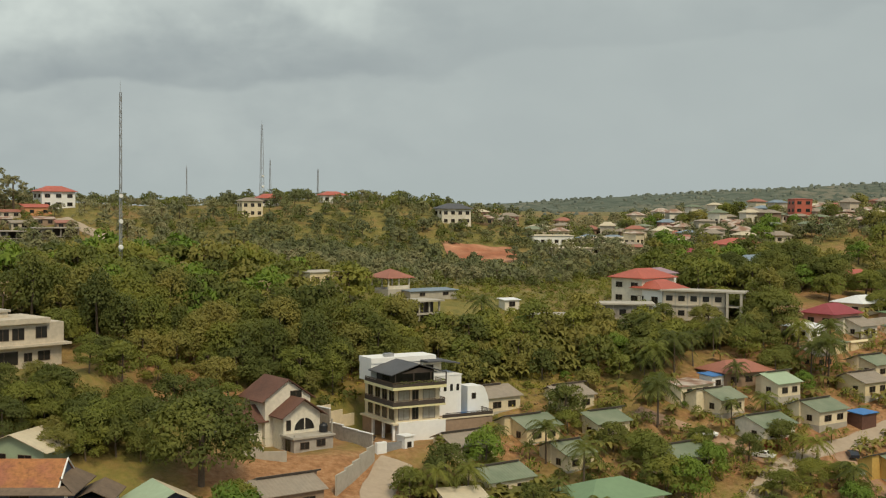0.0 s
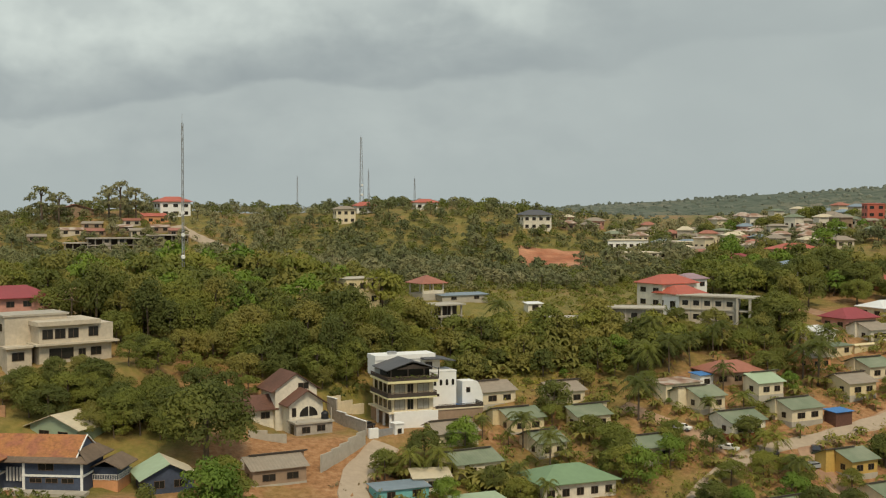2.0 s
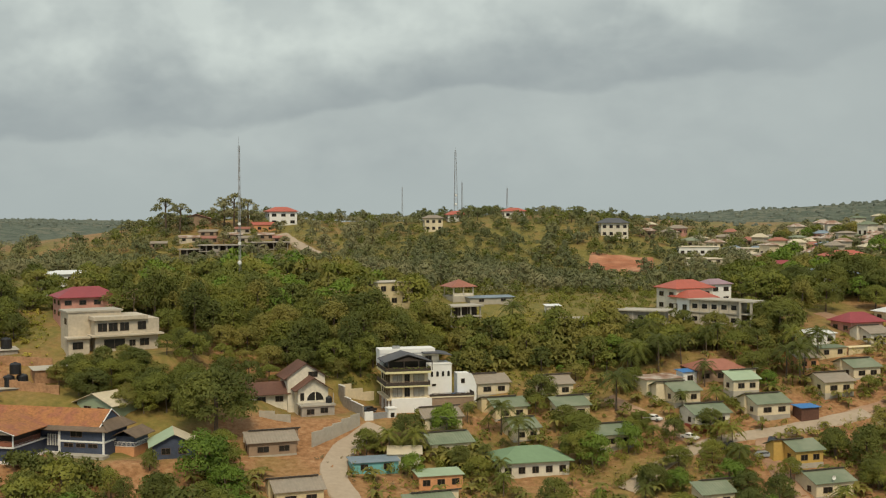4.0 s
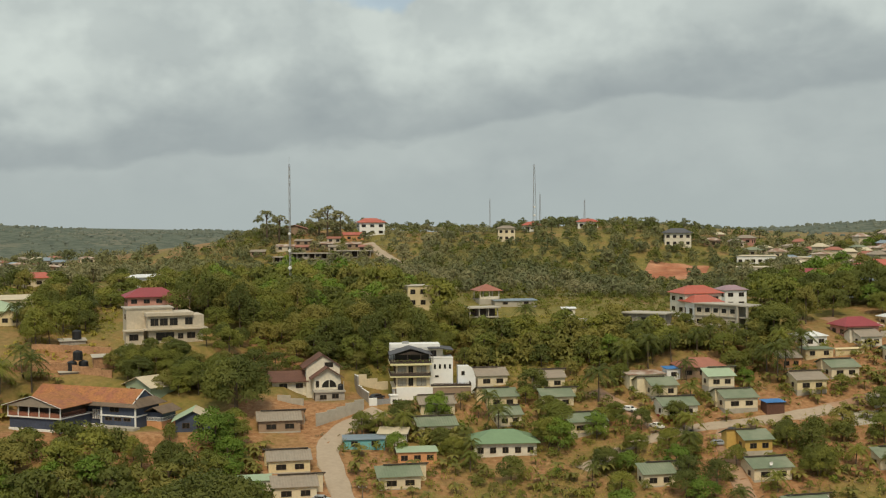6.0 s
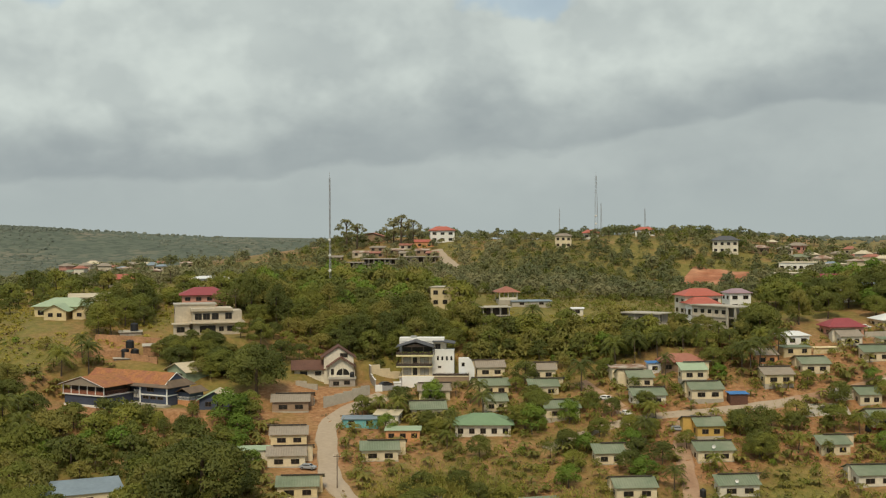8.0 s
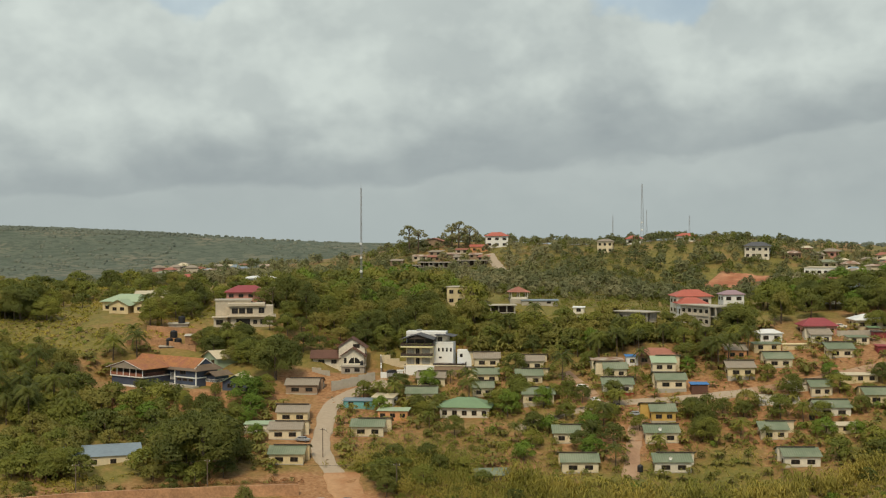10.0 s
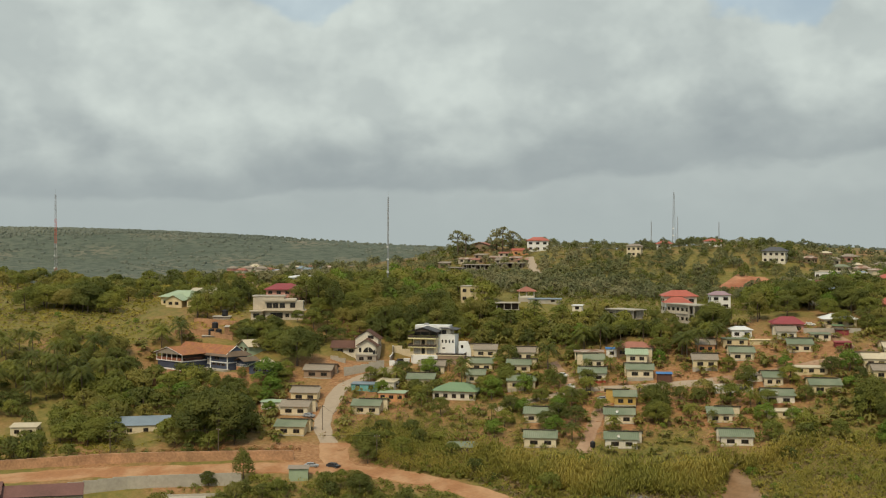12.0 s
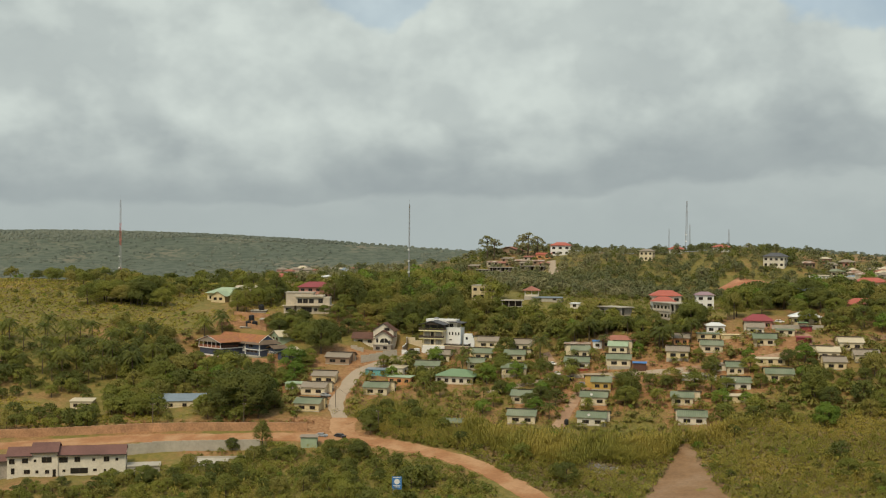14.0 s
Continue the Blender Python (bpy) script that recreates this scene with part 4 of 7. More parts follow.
def compound_wall(name, line, high, thick, mat, label, cope=None):
    """A yard wall that follows the land, in level lengths."""
    w = new(name)
    w.matrix_world = pose(line[0][0], line[0][1], float(height(*line[0])))
    tagged(w, label, "wall")
    inv = w.matrix_world.inverted()
    for a, b in zip(line[:-1], line[1:]):
        n = max(1, int(math.dist(a, b) / 3.0))
        for k in range(n):
            p = [a[i] + (b[i] - a[i]) * k / n for i in (0, 1)]
            q = [a[i] + (b[i] - a[i]) * (k + 1) / n for i in (0, 1)]
            ln, ang = math.dist(p, q), math.degrees(math.atan2(q[1] - p[1], q[0] - p[0]))
            z = float(max(height(*p), height(*q)))
            bm = bmesh.new()
            solid(bm, (0, -thick / 2, -2.5), (ln - 0.004, thick / 2, high), inv @ pose(p[0], p[1], z, 0, 0, ang))
            panel = part("panel", bm, mat, w)
            if cope:
                bm = bmesh.new()
                solid(bm, (-0.05, -thick / 2 - 0.06, high), (ln, thick / 2 + 0.06, high + 0.14), inv @ pose(p[0], p[1], z, 0, 0, ang))
                part("coping", bm, cope, panel)
    return w


compound_wall("compound_wall", [(-9.1, -2.7), (-4.5, -9.0), (0.4, -16.2)], 2.4, 0.3, GREY_BLOCK, "stepped grey block wall with white coping beside the drive", WHITE)
compound_wall("compound_wall", [(-9.0, -2.4), (-2, 4.5)], 2.2, 0.3, CREAM, "cream wall behind the villa drive")
compound_wall("compound_wall", [(-6.6, -35), (-5.0, -31.5), (0.4, -19.8)], 2.9, 0.3, CONCRETE, "pale concrete wall along the lane")
compound_wall("yard_wall", [(-21, -39.2), (-15, -37), (-9.9, -34.6)], 1.9, 0.3, CONCRETE, "low broken concrete yard wall")
compound_wall("yard_wall", [(-22, -25.5), (-14.5, -25.3)], 1.3, 0.3, CONCRETE, "low grey wall by the earth bank")


def gate():
    g = frame_of("gate", 1.0, -17.2, -2.5, 33, "white gate posts with grey metal gate", "gate")
    box_part("post", (-0.1, -0.4, -1.0), (2.0, 0.4, 2.7), WHITE, g)
    box_part("gate_leaf", (2.0, -0.1, -0.6), (5.6, 0.1, 2.4), STEEL, g, "grey sheet metal gate")
    box_part("post", (5.6, -0.9, -1.0), (7.6, 1.2, 3.2), WHITE, g)
    box_part("cap", (5.4, -1.1, 3.2), (7.8, 1.4, 3.4), WHITE, g)
    window(g, 6.6, 1.3, 0.8, 0.9, -0.9)
    return g


gate()


def arch_house():
    v = frame_of("villa", -13.3, -20.4, -1.0, 31, "unfinished white two-storey house with arched window and brown roofs")
    # raw concrete porch
    box_part("porch", (0.0, 0.0, -1.2), (7.9, 4.2, 2.5), GREY_BLOCK, v, "bare concrete ground floor porch")
    box_part("porch_roof", (-0.35, -0.35, 2.5), (8.2, 4.2, 2.85), CONCRETE, v)
    window(v, 2.1, 0.7, 1.7, 1.15, 0)
    window(v, 5.4, 0.9, 1.7, 1.15, 0)
    window(v, -2.0, 0.2, 1.6, 2.0, 0.0, face=1)
    for x in (0.15, 7.7):
        box_part("column", (x - 0.1, 0.05, 2.85), (x + 0.1, 0.25, 5.4 if x > 5 else 3.3), CONCRETE, v)
    # front gable
    gable_wall(v, 0.0, 7.4, 3.6, 10.0, -1.2, 6.2, 8.7, OFFWHITE)
    gable_roof(v, -0.9, 8.3, 2.5, 10.2, 5.85, 8.95, BROWN_ROOF, label="dark brown tiled gable roof")
    arch_panel(v, 4.2, 3.6, 3.4, 2.0, GLASS, "arched_window")
    box_part("mullion", (4.1, 3.46, 3.4), (4.3, 3.53, 5.4), OFFWHITE, v)
    window(v, 1.0, 3.5, 0.8, 1.7, 3.6)
    # higher rear gable
    gable_wall(v, -1.6, 7.6, 7.2, 15.0, -1.0, 8.6, 11.6, OFFWHITE, "rear_wall")
    gable_roof(v, -2.6, 8.4, 6.6, 15.4, 8.3, 11.95, BROWN_ROOF, name="rear_roof", label="dark brown tiled rear roof")
    window(v, 4.6, 8.5, 2.2, 1.2, 7.2)
    # side wing
    box_part("wing", (-10.8, 8.2, -1.2), (-1.6, 13.6, 4.9), OFFWHITE, v)
    gable_roof(v, -11.8, -0.9, 7.0, 14.6, 4.8, 7.4, BROWN_ROOF, "x", name="wing_roof", label="dark brown tiled wing roof")
    window(v, -7.8, 2.9, 2.1, 1.2, 8.2)
    window(v, -3.4, 2.9, 1.8, 1.2, 8.2)
    box_part("wing_porch", (-11.6, 5.4, 1.0), (-8.6, 8.2, 1.4), CONCRETE, v)
    return v


arch_house()


def block_flats():
    v = frame_of("apartment_block", -65.9, -18.6, 13.2, 40, "cream two-storey concrete house with flat roofs", "house")
    box_part("lower_floor", (0.6, 1.0, -3), (16.0, 10, 3.6), WEATHERED, v)
    box_part("floor_slab", (-0.6, -0.4, 3.6), (17.2, 10.4, 4.0), WEATHERED, v, "projecting pale floor slab")
    box_part("upper_floor", (0.4, 0.6, 4.0), (16.2, 10, 7.6), WEATHERED, v)
    box_part("roof_band", (-0.2, -0.3, 7.6), (13.2, 10.2, 8.5), WEATHERED, v, "deep pale roof band")
    box_part("roof_block", (-5.0, 5.0, -3), (8.0, 13.0, 9.4), WEATHERED, v)
    box_part("roof_slab", (-5.4, 4.7, 9.4), (8.4, 13.3, 9.8), CONCRETE, v)
    box_part("side_slab", (-6.2, 1.0, 3.3), (-0.6, 5.0, 3.7), WEATHERED, v)
    box_part("side_room", (-5.6, 2.0, -3), (-0.6, 5.0, 3.3), WEATHERED, v)
    for x in (2.2, 4.8, 7.6):
        window(v, x, 4.9, 2.1, 1.9, 0.6)
    window(v, 11.9, 5.0, 2.0, 1.9, 0.6)
    window(v, 5.2, 0.6, 5.0, 2.2, 1.0)
    window(v, 9.6, 1.0, 1.4, 1.4, 1.0)
    window(v, 12.6, 1.0, 2.2, 1.6, 1.0)
    window(v, -7.5, 6.5, 2.0, 1.4, -5.0, face=1)
    window(v, -3.4, 0.8, 2.4, 1.6, 2.0)
    return v


block_flats()


def navy_house():
    v = frame_of("bungalow", -76.0, -68.0, -3.2, -4, "long navy blue house with mottled orange clay tile roofs")
    # pavilion wing: closed navy base, open veranda above it, front gable
    box_part("base", (1.2, 0.8, -1.5), (16.8, 13.0, 3.0), NAVY, v, "navy blue lower wall")
    box_part("plinth", (1.0, 0.6, -1.5), (17.0, 13.0, 0.35), WHITE, v, "white painted plinth")
    box_part("veranda_floor", (0.8, 0.3, 3.0), (17.2, 13.0, 3.3), WHITE, v, "white veranda edge")
    # inner wall and added ceiling take a dark colour to paint the veranda's shade
    box_part("inner_room", (2.2, 2.6, 3.3), (15.8, 13.0, 5.9), FASCIA, v, "veranda wall coloured dark as its shade")
    box_part("shade_ceiling", (0.9, 0.3, 5.72), (17.3, 12.0, 5.85), FASCIA, v)
    rail(v, "veranda_rail", [(1.0, 12.0), (1.0, 0.5), (17.0, 0.5), (17.0, 10.0)], 3.3, 1.1, EARTH_PAVE, 0.25)
    box_part("rail_panel", (1.0, 0.52, 3.4), (17.0, 0.60, 4.2), EARTH_PAVE, v, "red-brown veranda panel")
    for x in (1.0, 4.2, 7.4, 10.6, 13.8, 17.0):
        box_part("post", (x - 0.12, 0.4, 3.3), (x + 0.12, 0.64, 6.0), WHITE, v)
    gable_roof(v, 0.0, 18.2, -0.6, 16.2, 5.9, 8.5, TILE_ROOF, "y", name="pavilion_roof", label="orange clay tile gable roof")
    gable_wall(v, 1.0, 17.2, -0.35, -0.1, 5.85, 5.9, 8.1, TAN_ROOF, "gable_board")
    bm = bmesh.new()
    for x0, x1, z0, z1 in ((-0.05, 9.1, 5.85, 8.5), (9.1, 18.25, 8.5, 5.85)):
        tube(bm, (x0, -0.66, z0), (x1, -0.66, z1), 0.07, None, 6)
    part("verge", bm, WHITE, v, "white verge board")
    # long range
    box_part("long_wall", (0.4, 12.4, -1.5), (30.0, 20.6, 5.9), NAVY, v, "navy blue clad wall")
    box_part("long_plinth", (16.8, 12.2, -1.5), (30.2, 20.8, 0.35), WHITE, v, "white painted plinth")
    gable_roof(v, -1.6, 30.2, 11.4, 21.0, 6.0, 9.0, TILE_ROOF, "x", name="long_roof", label="mottled orange clay tile roof")
    gable_wall(v, 29.9, 30.05, 12.4, 20.6, 5.8, 6.0, 8.6, NAVY, "gable", "x")
    bm = bmesh.new()
    tube(bm, (30.2, 11.3, 5.95), (30.2, 16.2, 9.05), 0.13, None, 6)
    tube(bm, (30.2, 16.2, 9.05), (30.2, 21.1, 5.95), 0.13, None, 6)
    part("verge", bm, WHITE, v, "white verge board")
    bm = bmesh.new()
    slab(bm, [(16.8, 10.0, 5.3), (32.6, 10.0, 5.3), (31.0, 11.7, 6.15), (16.8, 11.7, 6.15)], 0.14)
    slab(bm, [(32.6, 10.0, 5.3), (32.8, 22.0, 5.3), (30.0, 20.0, 7.1), (30.0, 12.4, 7.1)], 0.14)
    part("skirt_roof", bm, SKIRT_ROOF, v, "weathered grey-brown tile skirt roof")
    box_part("bay", (21.0, 10.9, -1.5), (31.4, 13.0, 5.3), NAVY, v, "navy blue clad bay")
    window(v, 25.0, 3.9, 2.6, 1.25, 10.9)
    for x in (21.1, 31.3):
        box_part("trim", (x - 0.22, 10.72, 0.2), (x + 0.22, 10.9, 5.4), WHITE, v)
    box_part("trim", (20.8, 10.7, 2.75), (31.6, 10.9, 3.1), WHITE, v)
    box_part("trim", (31.4, 10.7, 2.75), (31.62, 20.0, 3.1), WHITE, v)
    for x in (23.2, 26.0, 28.8):
        window(v, x, 1.75, 2.0, 0.7, 10.9)
    box_part("side_wall", (31.0, 13.0, -1.5), (31.4, 20.4, 5.3), NAVY, v)
    for k in range(6):
        box_part("louvre", (17.4 + k * 0.6, 12.1, 1.6), (17.7 + k * 0.6, 12.3, 4.0), WHITE, v)
    box_part("terrace", (20.0, 8.2, -2.0), (32.6, 10.9, 0.5), CONCRETE, v, "pale raised terrace")
    # end porch
    box_part("porch", (31.6, 15.0, -1.5), (36.0, 21.5, 1.4), ORANGE, v, "orange lower porch wall")
    box_part("porch_room", (31.6, 15.3, 1.4), (35.8, 21.3, 3.6), NAVY, v)
    rail(v, "porch_rail", [(31.6, 14.9), (36.1, 14.9), (36.1, 21.4)], 1.4, 1.0, WHITE, 0.3)
    gable_roof(v, 31.0, 37.0, 14.0, 22.4, 3.6, 5.0, SKIRT_ROOF, "y", name="porch_roof", label="grey-brown tile porch roof")
    return v


navy_house()


def tan_gable(x, y, w, d, turn, high, rise, wall, label, z=None, left=None, right=None):
    v = thing("house", x, y, turn, label, "house", "", z)
    gable_wall(v, -w / 2, w / 2, 0, d, -2, high, high + rise, wall)
    bm = bmesh.new()
    slab(bm, [(-w / 2 - 1, -0.8, high - 0.3), (0, -0.8, high + rise + 0.15), (0, d + .8, high + rise + 0.15), (-w / 2 - 1, d + .8, high - 0.3)], 0.12)
    part("roof_slope", bm, left or PALE_ROOF, v)
    bm = bmesh.new()
    slab(bm, [(0, -0.8, high + rise + 0.15), (w / 2 + 1, -0.8, high - 0.3), (w / 2 + 1, d + .8, high - 0.3), (0, d + .8, high + rise + 0.15)], 0.12)
    part("roof_slope", bm, right or PALE_ROOF, v)
    window(v, -w * 0.2, 1.0, w * 0.2, 1.2, 0)
    window(v, w * 0.2, 1.0, w * 0.2, 1.2, 0)
    return v


tan_gable(-55.5, -40.0, 11.0, 10.0, -22, 3.2, 2.0, MINT_ROOF, "house with bleached cream gable roof behind the navy house")
tan_gable(-30.0, -56.0, 8.5, 8.5, 25, 2.9, 2.2, NAVY, "open-fronted shed with pale green and cream roof", left=MINT_ROOF, right=PALE_ROOF)
# red-roofed house and others behind the cream block
hip_house(-79, 6, 15, 11, 38, 5.6, PINK, MAROON_ROOF, "salmon two-storey house with dark red hipped roof", 2.6, 1.0, 2, 4, z=19.0)
hip_house(-103, 42, 14, 10, 35, 6.0, WHITE, WHITE_ROOF, "white two-storey house behind the red roofs", 1.0, 0.6, 2, 5)
hip_house(-131, -8, 19, 11, 20, 3.8, YELLOW, MINT_ROOF, "yellow villa with pale green hipped roof", 3.0, 1.0, 1, 4, z=16.4)
tan_gable(-127.5, -14.5, 8.0, 8, 20, 3.2, 2.0, YELLOW, "gabled entrance wing of the yellow villa", left=MINT_ROOF, right=MINT_ROOF, z=16.2)
tan_gable(-119, -9.5, 8.0, 10, 20, 3.0, 1.9, YELLOW, "yellow gabled villa wing with pale green roof", left=MINT_ROOF, right=MINT_ROOF, z=16.2)
flat_house(-137, 14, 15, 10, 42, 3.4, CREAM, PALE_ROOF, "long cream shed with pale sheet roof", 4, tilt=1.0)
hip_house(-160, 60, 12, 9, 42, 3.2, CREAM, RED_ROOF, "cream house with red roof among trees", 2.0, 0.8, 1, 3)


def water_tank(x, y, z, r=1.3, h=2.6):
    e = frame_of("water_tank", x, y, z, 0, "black plastic water tank", "water tank")
    bm = bmesh.new()
    prof = ((0, r), (0.1, r * 1.02), (0.5, r), (0.9, r * 1.02), (h - 0.4, r), (h - 0.1, r * 0.75), (h, r * 0.3))
    rings = [[bm.verts.new((q * math.cos(a * 0.4488), q * math.sin(a * 0.4488), w)) for a in range(14)] for w, q in prof]
    for lo, hi in zip(rings[:-1], rings[1:]):
        for a in range(14):
            bm.faces.new((lo[a], lo[(a + 1) % 14], hi[(a + 1) % 14], hi[a]))
    bm.faces.new(rings[0][::-1])
    bm.faces.new(rings[-1])
    part("body", bm, BLACK, e)
    bm = bmesh.new()
    tube(bm, (0, 0, h), (0, 0, h + 0.12), r * 0.32, r * 0.3, 12)
    part("lid", bm, BLACK, e)
    return e


flat_house(-88, -22, 7, 5, 40, 3.6, GREY_BLOCK, CONCRETE, "bare concrete tank stand", 0, z=10.0)
water_tank(-88.5, -19.5, 13.95)
flat_house(-77, -38.5, 6, 4, 40, 2.0, GREY_BLOCK, CONCRETE, "low bare block tank stand", 0, z=5.0)
for dx, dz in ((-1.5, 0), (1.5, 0), (0.0, 2.75)):
    water_tank(-77 + dx * 0.77, -35.6 + dx * 0.64, 7.3 + dz)
flat_house(-70, -31.5, 8, 5.5, 38, 5.2, STONE, CONCRETE, "unfinished brown block house with red door", 2, z=5.4)
compound_wall("yard_wall", [(-92, -44), (-82, -38), (-66, -36)], 1.8, 0.4, STONE, "rough brown block yard wall")
compound_wall("yard_wall", [(-96, -30), (-86, -27), (-74, -24)], 2.0, 0.4, STONE, "rough brown block retaining wall")
# tanks standing in the yards
water_tank(-8.2, -15.2, 1.95, 0.75, 1.5)
for x, y, r, h in ((83.6, -10.6, 0.8, 1.7), (84.9, -9.8, 0.8, 1.7), (93.6, 12.6, 0.9, 2.0), (106.8, -44.8, 0.8, 1.9), (139.5, 8.5, 0.8, 1.8)):
    water_tank(x, y, float(height(x, y)) + 0.1, r, h)

# ---- middle ground: red-roofed house, shells ----
hip_house(78.9, 73.9, 13, 10, 35, 6.6, OFFWHITE, RED_ROOF, "white two-storey house with bright red hipped roof", 2.4, 0.8, 2, 3, z=17.2)
hip_house(81.1, 67.8, 9.5, 9, 35, 4.6, WHITE, RED_ROOF, "white wing with bright red hipped roof", 2.2, 0.8, 1, 2, z=16.8)
hip_house(87.4, 93.9, 8, 7, 35, 6.0, WHITE, MAUVE_ROOF, "small white house with mauve hipped roof", 1.6, 0.6, 2, 2, z=17.8)


def concrete_shell(x, y, w, d, turn, storeys, label, z=None, bays=4, open_=0.5, fh=3.2, mat=None, top=None):
    """A raw building: slabs, columns, some infilled bays with dark openings."""
    v = thing("building_shell", x, y, turn, label, "building", "", z)
    mat = mat or GREY_BLOCK
    CAST = GREY_BLOCK if y > 150 else CONCRETE
    r = np.random.default_rng(int(abs(x * 7 + y)))
    for s in range(storeys):
        box_part("floor_slab", (-w / 2 - .3, -.3, s * fh - 0.2), (w / 2 + .3, d + .3, s * fh + 0.12), CAST, v)
        box_part("core", (-w / 2 + .4, d * 0.35, s * fh + 0.12), (w / 2 - .4, d, (s + 1) * fh - 0.2), mat, v)
        for k in range(bays + 1):
            px = -w / 2 + w * k / bays
            box_part("column", (px - 0.18, 0, s * fh + 0.12 - (3 if s == 0 else 0)), (px + 0.18, 0.36, (s + 1) * fh - 0.2), CAST, v)
            if k < bays and r.random() > open_:
                q0, q1 = px + 0.18, px + w / bays - 0.18
                m = (q0 + q1) / 2
                box_part("infill", (q0, 0.05, s * fh + 0.12 - (3 if s == 0 else 0)), (q1, 0.3, (s + 1) * fh - 0.2), mat, v)
                box_part("opening", (m - 0.8, 0.0, s * fh + 1.0), (m + 0.8, 0.12, s * fh + 2.3), GLASS, v)
            elif k < bays:
                # dark sheet before the core paints the shade inside an open bay
                box_part("bay_shade", (px + 0.18, d * 0.33, s * fh + 0.12), (px + w / bays - 0.18, d * 0.35, (s + 1) * fh - 0.2), FASCIA, v)
    box_part("roof_slab", (-w / 2 - .8, -.8, storeys * fh - 0.2), (w / 2 + .8, d + .6, storeys * fh + 0.15), top or CAST, v)
    return v


shell = concrete_shell(84, 61, 15, 6.5, -28, 2, "unfinished two-storey concrete house with flat roof", z=14.2, bays=5, open_=0.0, fh=3.6, mat=WEATHERED, top=CONCRETE)
box_part("portico_roof", (8.3, -1.2, 6.9), (12.4, 6.5, 7.3), CONCRETE, shell, "flat concrete portico roof")
box_part("portico_floor", (7.9, -0.6, 3.4), (12.0, 6.3, 3.7), CONCRETE, shell)
for px, py in ((11.6, -0.8), (11.6, 5.9), (8.3, -0.8)):
    box_part("portico_column", (px - 0.3, py - 0.3, -3.0), (px + 0.3, py + 0.3, 6.9), CONCRETE, shell)
concrete_shell(63.5, 51.2, 13.5, 7, -12, 1, "single-storey grey concrete shell", z=15.4, bays=3, open_=0.3, fh=3.6)
concrete_shell(47, 48.5, 10, 6, 10, 1, "low broken concrete shell on the slope", bays=3, open_=0.5, fh=3.0)
concrete_shell(15.5, 42.5, 9, 6, 35, 2, "small open concrete frame with dark bays", bays=3, open_=1.0, z=14.6, fh=2.9)


def garden_pavilion(x, y, z):
    v = thing("pavilion", x, y, 35, "open garden pavilion with red-brown hipped roof on posts", "pavilion", "", z)
    box_part("floor", (-3.6, -3.6, -2.0), (3.6, 3.6, 0.5), CONCRETE, v)
    for px in (-3.2, 0, 3.2):
        for py in (-3.2, 3.2):
            box_part("post", (px - 0.15, py - 0.15, 0.5), (px + 0.15, py + 0.15, 3.1), OFFWHITE, v)
    box_part("parapet", (-3.3, -3.35, 0.5), (3.3, -3.15, 1.3), OFFWHITE, v)
    bm = bmesh.new()
    low = [bm.verts.new((a * 4.3, b * 4.3, 3.1)) for a, b in ((-1, -1), (1, -1), (1, 1), (-1, 1))]
    lip = [bm.verts.new((a * 4.3, b * 4.3, 3.25)) for a, b in ((-1, -1), (1, -1), (1, 1), (-1, 1))]
    top = bm.verts.new((0, 0, 5.3))
    bm.faces.new(low[::-1])
    for k in range(4):
        bm.faces.new((low[k], low[(k + 1) % 4], lip[(k + 1) % 4], lip[k]))
        bm.faces.new((lip[k], lip[(k + 1) % 4], top))
    part("roof", bm, BRICK_ROOF, v)
    return v


garden_pavilion(9.5, 66, 21.2)
flat_house(38.5, 60, 4, 3, 20, 2.4, OFFWHITE, WHITE_ROOF, "small pale hut on the slope", 1)
hip_house(-6, 47, 10, 8, 35, 6.8, YELLOW, CONCRETE, "pale yellow two-storey house with flat roof", 0.4, 0.3, 2, 3, z=19.8)
flat_house(20, 64, 14, 5, 30, 2.0, CONCRETE, STEEL_ROOF, "row of low grey sheet-roofed sheds", 2)
hip_house(126.7, 67.7, 11, 9, 30, 3.2, PINK, MAROON_ROOF, "house with dark red hipped roof and brown walls", 2.6, 0.9, 1, 3)
hip_house(141.5, 81.7, 12, 9, 30, 3.0, CREAM, WHITE_ROOF, "cream house with pale grey hipped roof", 2.0, 0.9, 1, 3)
hip_house(125.2, 117.7, 16, 10, 30, 5.5, WHITE, STEEL_ROOF, "white two-storey house with blue-grey hipped roofs", 2.2, 0.8, 2, 4)
hip_house(153.8, 111.2, 13, 10, 30, 3.4, PINK, RED_ROOF, "house with faded red hipped roof", 2.6, 1.0, 1, 3)
hip_house(112, 146, 16, 10, 25, 4.5, OCHRE, MAROON_ROOF, "ochre house with dark red roof among trees", 2.4, 0.8, 1, 3)
hip_house(137, 165, 16, 10, 25, 4.5, CREAM, RED_ROOF, "long house with red sheet roof", 2.2, 0.8, 1, 4)
compound_wall("yard_wall", [(131.9, 68.9), (150.4, 78.6)], 1.8, 0.3, CONCRETE, "pale yard wall by the van")
flat_house(142.8, 75.7, 3.6, 2.6, 30, 2.3, BROWN_WALL, HIP_GREEN, "small kiosk with bright green roof", 0, name="kiosk")

